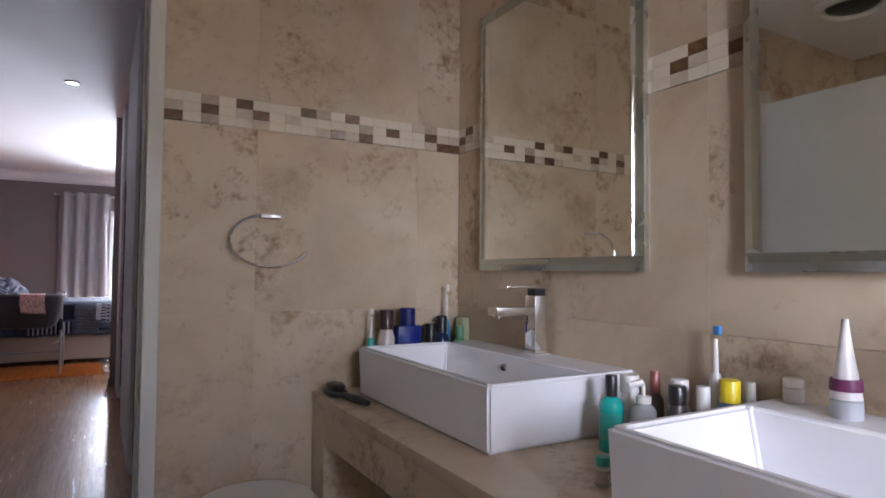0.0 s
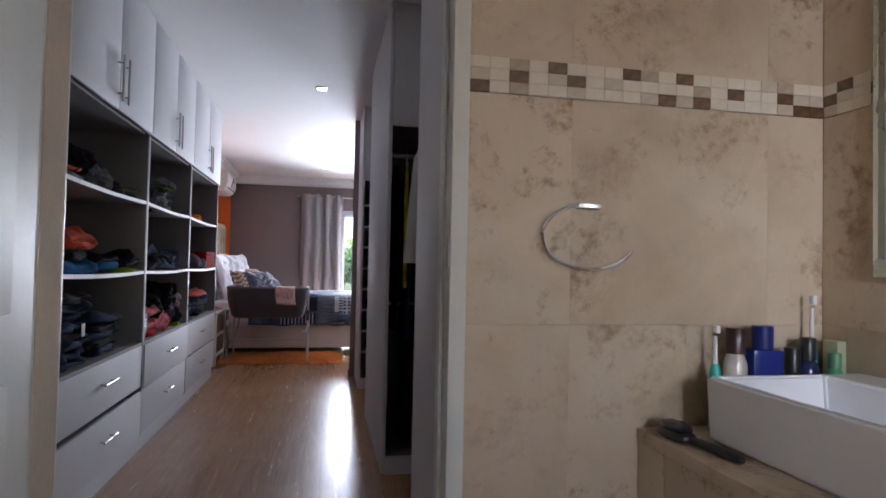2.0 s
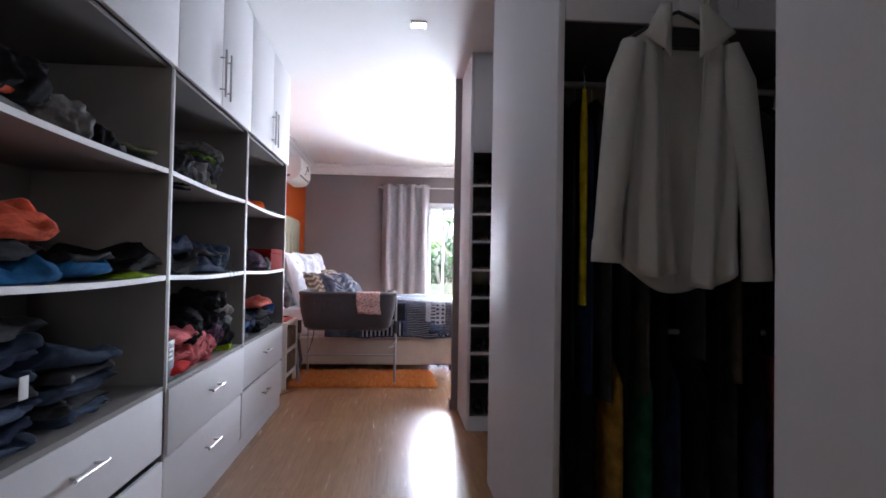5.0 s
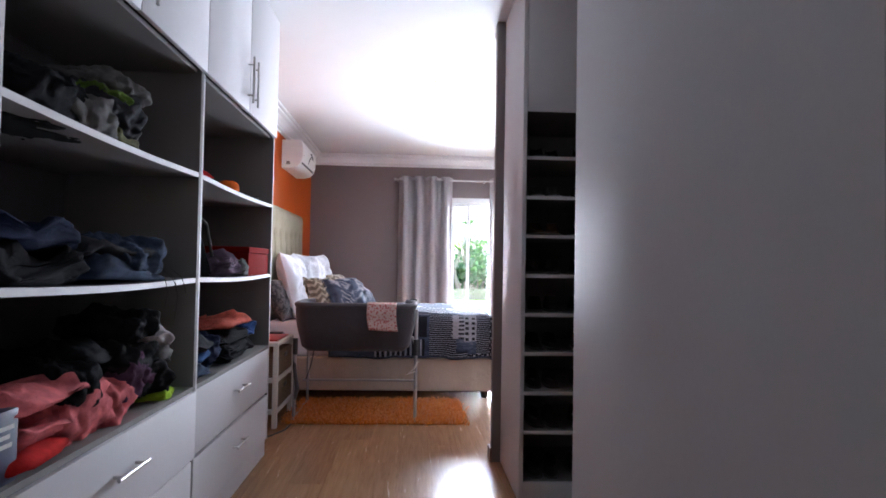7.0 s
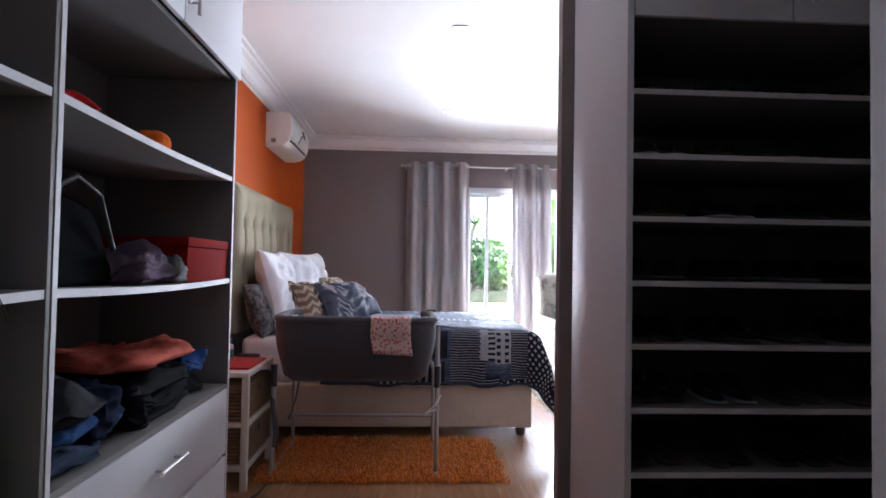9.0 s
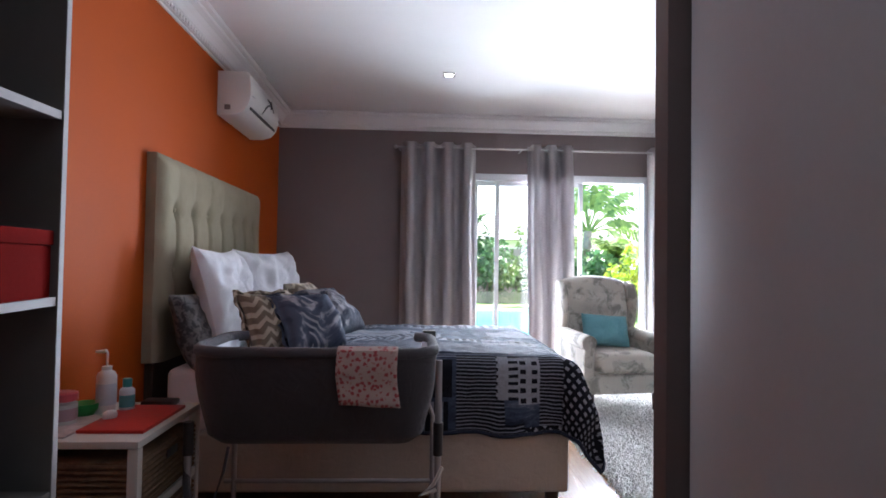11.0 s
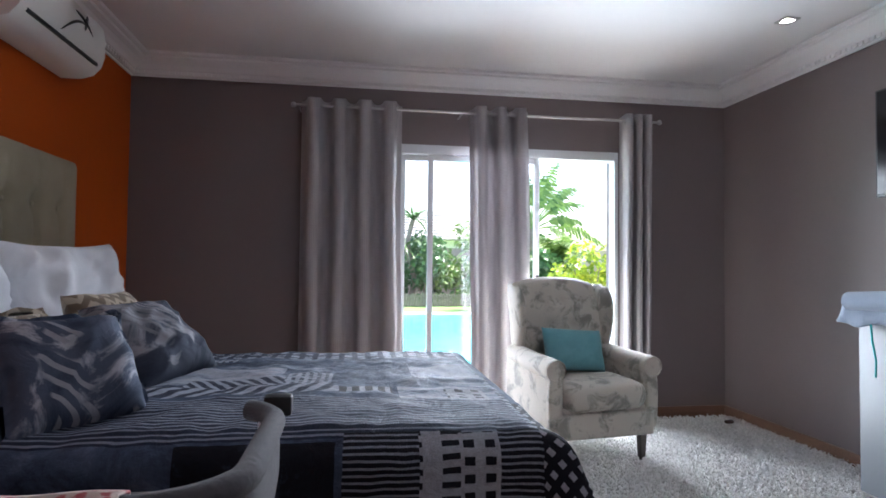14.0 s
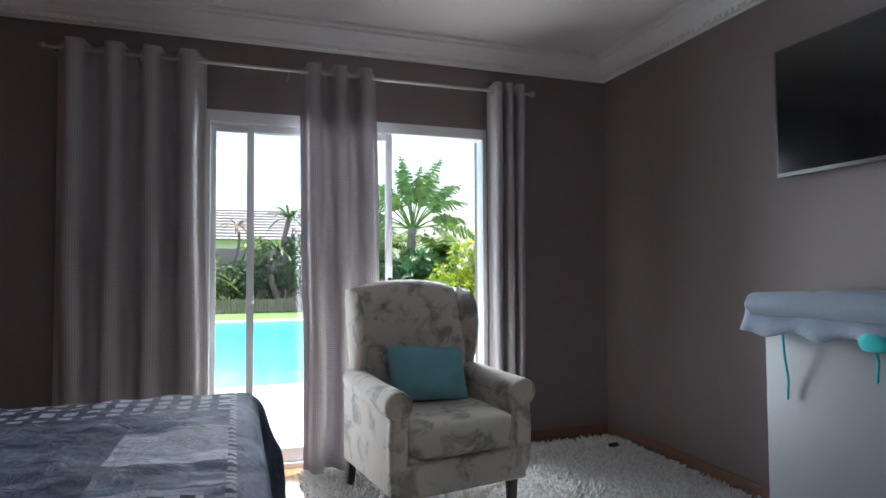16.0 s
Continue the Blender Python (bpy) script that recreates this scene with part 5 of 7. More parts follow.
def changing_mat():
    m = thing("changing_mat", (3.1, 9.5, 0.98), "pale blue padded changing mat with a teal ribbon", "changing mat")
    cloth = fabric("pale_blue_towelling", (0.22, 0.255, 0.315), 0.08)
    part("mat", lump((3.10, 9.50, 1.022), (0.225, 0.53, 0.042), 0.25, 0.006, 4, 1.0, 40, 14), cloth, m)
    for x in (2.90, 3.28):
        part("bolster", tube([(x, 8.99, 1.03), (x, 9.2, 1.045), (x, 9.8, 1.045), (x, 10.0, 1.035), (x, 10.02, 1.02)], [0.04, 0.052, 0.052, 0.05, 0.03], 16), cloth, m)
    # overhanging frill on the front
    bm = bmesh.new()
    rows = []
    for i in range(41):
        y = 8.98 + 1.06 * i / 40
        rows.append([bm.verts.new((2.895 - 0.012 * j + 0.01 * math.sin(i * 0.8 + j) * j / 3, y, 1.02 - 0.033 * j + (0.008 + 0.006 * j) * noise.noise(Vector((i * 0.21, j * 0.3, 2))))) for j in range(4)])
    for r0, r1 in zip(rows, rows[1:]):
        for j in range(3):
            bm.faces.new((r0[j], r1[j], r1[j + 1], r0[j + 1]))
    fr = part("frill", bm, cloth, m)
    s = fr.modifiers.new("thickness", "SOLIDIFY")
    s.thickness = 0.008
    teal = fabric("teal_ribbon", (0.05, 0.42, 0.42), 0.1)
    part("ribbon", tube([(2.862, 9.83, 0.93), (2.868, 9.83, 0.85), (2.90, 9.84, 0.74), (2.905, 9.85, 0.66)], 0.005, 6), teal, m, "teal ribbon")
    part("ribbon", lump((2.85, 9.46, 0.93), (0.012, 0.05, 0.03), 0.8, 0.006, 20, 3, 14, 8, flat=False), teal, m, "teal ribbon bow")
    part("ribbon", tube([(2.85, 9.46, 0.92), (2.86, 9.45, 0.87), (2.85, 9.45, 0.80)], 0.006, 6), teal, m, "teal ribbon")


changing_mat()


# ---- nightstand ----
def nightstand():
    x0, x1, y0, y1 = -1.30, -0.85, 7.77, 8.34
    n = thing("nightstand", ((x0 + x1) / 2, (y0 + y1) / 2, 0), "white wooden nightstand with wicker basket drawers", "nightstand")
    part("top", box(x0, y0, 0.585, x1, y1, 0.61, 0.004), DOOR_PAINT, n)
    for x in (x0, x1 - 0.035):
        for y in (y0, y1 - 0.035):
            part("post", box(x, y, 0.0, x + 0.035, y + 0.035, 0.584, 0.003), DOOR_PAINT, n)
    for z in (0.13, 0.355):
        part("rail", box(x0 + 0.036, y0 + 0.002, z - 0.03, x1 - 0.036, y0 + 0.032, z, 0.002), DOOR_PAINT, n)
        part("rail", box(x1 - 0.033, y0 + 0.036, z - 0.03, x1 - 0.002, y1 - 0.036, z, 0.002), DOOR_PAINT, n)
        part("shelf", box(x0 + 0.036, y0 + 0.036, z - 0.012, x1 - 0.036, y1 - 0.036, z - 0.001), DOOR_PAINT, n)
    for z in (0.135, 0.36):
        bk = part("basket", box(x0 + 0.04, y0 + 0.012, z, x1 - 0.010, y1 - 0.04, z + 0.18, 0.012), WICKER, n, "brown woven wicker basket")
        bm = bmesh.new()
        for i in range(9):
            zz = z + 0.012 + i * 0.019
            tube([(x0 + 0.045, y0 + 0.010, zz), (x1 - 0.012, y0 + 0.010, zz), (x1 - 0.008, y0 + 0.016, zz), (x1 - 0.008, y1 - 0.045, zz)], 0.0075, 6, bm)
        part("weave", bm, WICKER, bk, kind="stuff")
        part("grip_hole", box(x1 - 0.004, (y0 + y1) / 2 - 0.05, z + 0.12, x1 + 0.0005, (y0 + y1) / 2 + 0.05, z + 0.15, 0.004), BLACK_PLASTIC, bk)


nightstand()

# ---- bathroom: vanity, basins, taps, mirrors ----
VX, VZ = 1.064, 0.80
vanity = thing("vanity", (1.33, 0.6, 0), "travertine clad vanity counter with an open niche below", "vanity")
part("worktop", box(VX, -0.75, VZ - 0.03, 1.603, 2.045, VZ, 0.004), TILE, vanity)
part("apron", box(VX + 0.004, -0.74, 0.665, VX + 0.04, 1.93, VZ - 0.031, 0.002), TILE, vanity)
part("end_support", box(VX + 0.004, 1.931, 0.0, 1.60, 2.045, VZ - 0.031, 0.002), TILE, vanity)
part("end_support", box(VX + 0.041, -0.74, 0.0, 1.60, -0.64, VZ - 0.031, 0.002), TILE, vanity)
part("niche_shelf", box(VX + 0.05, -0.63, 0.30, 1.60, 1.93, 0.33, 0.002), TILE, vanity)


def basin(y0, y1, x0=1.172):
    x1, z0, z1 = 1.598, VZ + 0.001, 0.945
    b = thing("basin", ((x0 + x1) / 2, (y0 + y1) / 2, VZ), "white rectangular ceramic counter basin", "basin", "basins on the vanity")
    ix0, ix1, iy0, iy1, iz = x0 + 0.022, x1 - 0.125, y0 + 0.022, y1 - 0.022, VZ + 0.04
    bm = bmesh.new()
    o_b = [bm.verts.new(p) for p in ((x0 + 0.006, y0 + 0.006, z0), (x1, y0 + 0.006, z0), (x1, y1 - 0.006, z0), (x0 + 0.006, y1 - 0.006, z0))]
    o_t = [bm.verts.new(p) for p in ((x0, y0, z1), (x1, y0, z1), (x1, y1, z1), (x0, y1, z1))]
    i_t = [bm.verts.new(p) for p in ((ix0, iy0, z1), (ix1, iy0, z1), (ix1, iy1, z1), (ix0, iy1, z1))]
    i_b = [bm.verts.new(p) for p in ((ix0 + 0.03, iy0 + 0.04, iz), (ix1 - 0.03, iy0 + 0.04, iz), (ix1 - 0.03, iy1 - 0.04, iz), (ix0 + 0.03, iy1 - 0.04, iz))]
    for a, c in ((o_b, o_t), (o_t, i_t), (i_t, i_b)):
        for k in range(4):
            bm.faces.new((a[k], a[(k + 1) % 4], c[(k + 1) % 4], c[k]))
    bm.faces.new(i_b)
    bm.faces.new(o_b[::-1])
    bmesh.ops.recalc_face_normals(bm, faces=bm.faces[:])
    bmesh.ops.bevel(bm, geom=bm.edges[:], offset=0.006, segments=3, affect='EDGES')
    part("bowl", bm, CERAMIC, b)
    yc = (y0 + y1) / 2
    part("overflow", tube([(ix1 - 0.012, yc, 0.905), (ix1 - 0.003, yc, 0.908)], 0.014, 16), STEEL, b, "chrome overflow ring")
    part("overflow_hole", tube([(ix1 - 0.0135, yc, 0.9045), (ix1 - 0.011, yc, 0.9052)], 0.009, 14), BLACK_PLASTIC, b)
    part("drain", lathe([(0.0, 0.0), (0.03, 0.0), (0.03, 0.003), (0.0, 0.004)], ((ix0 + ix1) / 2, yc, iz), 18), CHROME, b, "chrome drain")
    t = thing("tap", (x1 - 0.06, yc, z1), "square chrome basin mixer tap with a flat lever", "tap", "basin taps")
    tx = x1 - 0.045
    yc -= 0.03
    part("foot_plate", box(tx - 0.028, yc - 0.028, z1, tx + 0.028, yc + 0.028, z1 + 0.014, 0.003), CHROME, t)
    part("column", box(tx - 0.022, yc - 0.022, z1 + 0.014, tx + 0.022, yc + 0.022, z1 + 0.165, 0.002), CHROME, t)
    part("spout", box(tx - 0.150, yc - 0.022, z1 + 0.112, tx - 0.0225, yc + 0.022, z1 + 0.134, 0.002), CHROME, t)
    part("outlet", tube([(tx - 0.13, yc, z1 + 0.112), (tx - 0.13, yc, z1 + 0.102)], 0.010, 12), CHROME, t)
    part("cartridge", box(tx - 0.018, yc - 0.018, z1 + 0.165, tx + 0.018, yc + 0.018, z1 + 0.184, 0.002), BLACK_PLASTIC, t)
    part("lever", box(tx - 0.115, yc - 0.020, z1 + 0.185, tx + 0.022, yc + 0.020, z1 + 0.193, 0.002), CHROME, t)


basin(1.228, 1.932)
basin(0.155, 0.885, 1.152)


def mirror(y0, y1, z0, z1):
    x = 1.604
    m = thing("wall_mirror", (x, (y0 + y1) / 2, z0), "large bathroom wall mirror with a pale glass border", "mirror", "wall mirrors")
    part("backing", box(x - 0.022, y0, z0, x - 0.001, y1, z1, 0.001), MIRROR_EDGE, m)
    w = 0.036
    part("mirror_glass", box(x - 0.027, y0 + w, z0 + w, x - 0.0225, y1 - w, z1 - w), MIRROR, m)
    for b4 in ((y0, z0, y1, z0 + w), (y0, z1 - w, y1, z1), (y0, z0 + w, y0 + w, z1 - w), (y1 - w, z0 + w, y1, z1 - w)):
        bm = bmesh.new()
        ya, za, yb, zb = b4
        wide = (yb - ya) > (zb - za)
        for v in ((ya, za), (yb, za), (yb, zb), (ya, zb)):
            bm.verts.new((x - 0.0225, v[0], v[1]))
        vs = bm.verts[:]
        if wide:
            r = [bm.verts.new((x - 0.028, ya + 0.01, (za + zb) / 2)), bm.verts.new((x - 0.028, yb - 0.01, (za + zb) / 2))]
            for f in ((vs[0], vs[1], r[1], r[0]), (r[0], r[1], vs[2], vs[3]), (vs[0], r[0], vs[3]), (vs[1], vs[2], r[1])):
                bm.faces.new(f)
        else:
            r = [bm.verts.new((x - 0.028, (ya + yb) / 2, za + 0.01)), bm.verts.new((x - 0.028, (ya + yb) / 2, zb - 0.01))]
            for f in ((vs[0], vs[1], r[0]), (vs[1], vs[2], r[1], r[0]), (vs[2], vs[3], r[1]), (vs[3], vs[0], r[0], r[1])):
                bm.faces.new(f)
        bm.faces.new(vs[::-1])
        bmesh.ops.recalc_face_normals(bm, faces=bm.faces[:])
        part("border", bm, MIRROR_EDGE, m, smooth=False)


mirror(1.19, 1.885, 1.18, 2.03)
mirror(0.225, 0.938, 1.18, 2.03)

ring = thing("towel_ring", (0.90, YB, 1.34), "open chrome towel ring on the tiled wall", "towel ring")
part("mount", box(0.895, YB - 0.028, 1.330, 0.955, YB - 0.001, 1.343, 0.003), STEEL, ring)
part("hoop", tube([(0.935, YB - 0.024, 1.337)] + [(0.926 + 0.120 * math.cos(a), YB - 0.022, 1.262 + 0.078 * math.sin(a)) for a in [radians(98 + 238 * k / 24) for k in range(25)]], 0.005, 8), CHROME, ring)

fan = thing("ceiling_vent", (-0.36, 1.66, 2.449), "round white ceiling extractor vent with a dark grille", "ceiling vent")
part("rim", lathe([(0.16, 0), (0.16, -0.02), (0.13, -0.03), (0.125, -0.012), (0.0, -0.010)], (-0.36, 1.66, 2.449), 28), WHITE_PLASTIC, fan)
part("grille", lathe([(0.11, -0.0125), (0.10, -0.018), (0.0, -0.018)], (-0.36, 1.66, 2.449), 28), BLACK_PLASTIC, fan)

bin_ = thing("laundry_basket", (0.86, 1.86, 0), "white round laundry basket with a lid", "basket")
part("body", lathe([(0.12, 0.0), (0.13, 0.01), (0.155, 0.52), (0.15, 0.53)], (0.86, 1.86, 0), 28), WHITE_PLASTIC, bin_)
part("lid", lathe([(0.165, 0.531), (0.167, 0.545), (0.15, 0.565), (0.0, 0.572)], (0.86, 1.86, 0), 28), WHITE_PLASTIC, bin_)
solo("folded_towel", lump((1.28, 1.72, 0.37), (0.16, 0.14, 0.044), 0.3, 0.01, 7, 3), WHITE_LINEN, "folded white towel in the vanity niche", "towel")
solo("folded_towel", lump((1.28, 1.72, 0.447), (0.155, 0.135, 0.04), 0.3, 0.01, 7, 9), WHITE_LINEN, "folded white towel in the vanity niche", "towel")

PAINT = {}


def plastic(c, rough=0.3, clear=False):
    key = (c, rough, clear)
    if key not in PAINT:
        nm = "tinted_plastic" if not clear else "clear_plastic"
        PAINT[key] = glass(nm, c, 0.05) if clear else surf(nm, c, 0.08, 12, rough=rough, bump_s=0.02)
    return PAINT[key]


def bottle(x, y, z, r, h, body, cap, cap_r=0.6, cap_h=0.25, label_c=None, text="bottle", kind="bottle", pump=False, square=False):
    """A toiletry bottle: body, label band and cap, or a pump head."""
    if len(text.split()) < 4:
        text += " with a cap"
    b = thing(kind.replace(" ", "_"), (x, y, z), text, kind)
    hb = h * (1 - cap_h)
    if square:
        part("body", box(x - r, y - r * 0.6, z, x + r, y + r * 0.6, z + hb, r * 0.2), body, b)
    else:
        part("body", lathe([(r * 0.92, 0.0), (r, 0.004), (r, hb * 0.86), (r * 0.8, hb * 0.95), (r * cap_r * 0.8, hb)], (x, y, z), 18), body, b)
    if label_c:
        if square:
            part("label", box(x - r * 0.8, y - r * 0.6 - 0.001, z + hb * 0.2, x + r * 0.8, y - r * 0.6 + 0.001, z + hb * 0.7), plastic(label_c, 0.5), b)
        else:
            part("label", lathe([(r * 1.01, hb * 0.22), (r * 1.015, hb * 0.24), (r * 1.015, hb * 0.68), (r * 1.01, hb * 0.70)], (x, y, z), 18), plastic(label_c, 0.5), b)
    rc = r * cap_r
    if pump:
        part("collar", lathe([(rc, hb), (rc, hb + 0.014), (rc * 0.4, hb + 0.016)], (x, y, z), 14), cap, b)
        part("pump_head", tube([(x, y, z + hb + 0.014), (x, y, z + h - 0.006), (x - 0.006, y, z + h), (x - r * 1.3, y + 0.01, z + h - 0.004)], [0.004, 0.004, 0.008, 0.005], 10), cap, b)
    else:
        part("cap", lathe([(rc, hb + 0.0005), (rc, h - 0.003), (rc * 0.9, h)], (x, y, z), 16), cap, b)
    return b


BLK, WHT = plastic((0.02, 0.02, 0.022)), plastic((0.74, 0.73, 0.72))


def toothbrush(x, y, z, h, c, c2, text):
    t = thing("electric_toothbrush", (x, y, z), text, "toothbrush")
    part("grip", lathe([(0.012, 0), (0.0145, 0.004), (0.0135, h * 0.55), (0.009, h * 0.64)], (x, y, z), 14), plastic(c), t)
    part("stem", lathe([(0.006, h * 0.64), (0.0045, h * 0.9)], (x, y, z), 10), WHT, t)
    part("brush_head", box(x - 0.006, y - 0.012, z + h * 0.93, x + 0.006, y + 0.003, z + h, 0.003), plastic(c2), t)


# along the tiled wall behind the first basin
toothbrush(1.236, 1.985, VZ, 0.255, (0.03, 0.42, 0.36), (0.75, 0.75, 0.75), "green and white electric toothbrush")
bottle(1.29, 1.985, VZ, 0.028, 0.25, plastic((0.55, 0.50, 0.46), 0.1), plastic((0.05, 0.02, 0.02)), 0.85, 0.25, (0.42, 0.38, 0.36), "clear scent bottle with a dark cap")
bottle(1.365, 1.985, VZ, 0.042, 0.255, plastic((0.012, 0.025, 0.20), 0.15), plastic((0.012, 0.02, 0.13)), 0.6, 0.22, (0.10, 0.13, 0.35), "deep blue scent bottle with printed label", square=True)
bottle(1.455, 1.99, VZ, 0.024, 0.20, BLK, BLK, 0.8, 0.3, None, "small black cosmetics bottle by the wall")
bottle(1.495, 1.985, VZ, 0.027, 0.225, plastic((0.02, 0.03, 0.09), 0.2), BLK, 0.7, 0.25, None, "dark blue cosmetics bottle")
toothbrush(1.525, 2.005, VZ, 0.33, (0.09, 0.33, 0.62), (0.8, 0.8, 0.8), "blue and white electric toothbrush")
bottle(1.555, 1.965, VZ, 0.022, 0.19, plastic((0.10, 0.33, 0.16), 0.3), plastic((0.12, 0.30, 0.16)), 0.7, 0.2, None, "green lotion bottle")
bx_ = solo("carton", box(1.573, 1.975, VZ, 1.603, 2.02, VZ + 0.215, 0.001), plastic((0.52, 0.56, 0.36), 0.6), "pale green cosmetics carton with faded print", "carton")

# between the basins
def low_bottle(x, y, z, r, h, *rest, **more):
    bottle(x, y, z, r * 0.86, h * 0.86, *rest, **more)


low_bottle(1.43, 1.145, VZ, 0.029, 0.185, plastic((0.012, 0.42, 0.36), 0.08), BLK, 0.5, 0.28, (0.03, 0.36, 0.28), "teal green bottle with a black pump cap")
low_bottle(1.262, 1.0, VZ, 0.017, 0.06, plastic((0.45, 0.44, 0.40), 0.1), plastic((0.03, 0.35, 0.30)), 0.9, 0.3, (0.55, 0.5, 0.45), "small jar with a teal lid", "jar")
low_bottle(1.49, 1.15, VZ, 0.026, 0.18, WHT, WHT, 0.9, 0.25, (0.6, 0.6, 0.62), "white lotion bottle")
low_bottle(1.46, 1.085, VZ, 0.030, 0.175, plastic((0.38, 0.40, 0.42), 0.1), WHT, 0.6, 0.28, (0.5, 0.52, 0.55), "clear soap dispenser with a white pump", pump=True)
low_bottle(1.535, 1.12, VZ, 0.022, 0.19, plastic((0.16, 0.13, 0.12)), plastic((0.25, 0.08, 0.07)), 0.6, 0.3, None, "brown cosmetics bottle with a red cap")
low_bottle(1.54, 1.06, VZ, 0.025, 0.18, WHT, WHT, 0.85, 0.3, None, "white cream bottle")
low_bottle(1.495, 1.03, VZ, 0.023, 0.175, plastic((0.10, 0.09, 0.09)), BLK, 0.9, 0.25, (0.2, 0.18, 0.17), "dark cosmetics bottle")
low_bottle(1.515, 0.985, VZ, 0.026, 0.18, plastic((0.30, 0.05, 0.20)), WHT, 0.6, 0.35, (0.6, 0.58, 0.58), "purple lotion bottle with a white cap")
low_bottle(1.54, 0.945, VZ, 0.030, 0.20, plastic((0.06, 0.15, 0.36)), plastic((0.75, 0.58, 0.02)), 0.75, 0.25, (0.5, 0.52, 0.55), "blue mouthwash bottle with a yellow cap")
toothbrush(1.575, 1.0, VZ, 0.27, (0.75, 0.75, 0.76), (0.06, 0.22, 0.5), "white electric toothbrush with a blue head")
low_bottle(1.575, 0.925, VZ, 0.022, 0.195, plastic((0.02, 0.25, 0.20), 0.1), plastic((0.6, 0.6, 0.6)), 0.5, 0.35, None, "green pump bottle with a clear cap")
low_bottle(1.578, 0.845, 0.945, 0.020, 0.05, WHT, WHT, 1.0, 0.35, None, "small white jar on the basin edge", "jar")

tb = thing("squeeze_tube", (1.535, 0.735, 0.945), "white cream tube with a plum label standing on its cap", "tube")
part("tube_cap", lathe([(0.024, 0.0), (0.024, 0.028), (0.022, 0.03)], (1.535, 0.735, 0.945), 20), plastic((0.42, 0.44, 0.47)), tb)
bm = bmesh.new()
_r = []
for k in range(9):
    f = k / 8
    _r.append([bm.verts.new((1.535 + 0.0235 * (1 - 0.93 * f ** 1.3) * math.cos(a), 0.735 + (0.0235 - 0.012 * f) * (1 - 0.55 * f) * math.sin(a), 0.976 + 0.128 * f)) for a in [math.tau * q / 18 for q in range(18)]])
for q0, q1 in zip(_r, _r[1:]):
    for k in range(18):
        bm.faces.new((q0[k], q0[(k + 1) % 18], q1[(k + 1) % 18], q1[k]))
bm.faces.new(_r[-1])
part("tube_body", bm, WHT, tb)
part("label", lathe([(0.0242, 0.044), (0.0243, 0.046), (0.0228, 0.062), (0.0224, 0.063)], (1.535, 0.735, 0.945), 18), plastic((0.16, 0.03, 0.10), 0.5), tb, "plum coloured label")

brush = thing("hair_brush", (1.11, 1.90, VZ), "black paddle hair brush lying on the counter", "hair brush")
part("paddle", lump((1.105, 1.94, VZ + 0.013), (0.030, 0.055, 0.013), 0.7, 0, nu=18, nv=10), BLK, brush)
part("handle", tube([(1.11, 1.885, VZ + 0.012), (1.125, 1.80, VZ + 0.013), (1.13, 1.75, VZ + 0.012)], [0.009, 0.012, 0.008], 10), BLK, brush)
part("bristle_pad", lump((1.105, 1.94, VZ + 0.030), (0.024, 0.047, 0.010), 0.8, 0.004, 60, 2, 18, 8), BLK, brush)

# ---- clothes on the open shelves ----
DYE = {}


def cloth(c):
    if c not in DYE:
        DYE[c] = fabric("clothing_fabric", tuple(x * 0.9 for x in c), 0.45, 500, 16, 0.0)
    return DYE[c]


NAVY, BLACK, DENIM, CHAR, CORAL, PINK, RED, BLUE, GREY, WHITE_C, GREEN, BROWN, OLIVE, PLUM = ((0.016, 0.022, 0.05), (0.012, 0.012, 0.014), (0.035, 0.05, 0.085), (0.035, 0.035, 0.04), (0.62, 0.10, 0.05), (0.62, 0.16, 0.17), (0.42, 0.02, 0.02), (0.02, 0.11, 0.26), (0.13, 0.125, 0.125), (0.5, 0.5, 0.5), (0.28, 0.42, 0.03), (0.07, 0.045, 0.035), (0.10, 0.10, 0.05), (0.10, 0.05, 0.09))
rngc = random.Random(11)


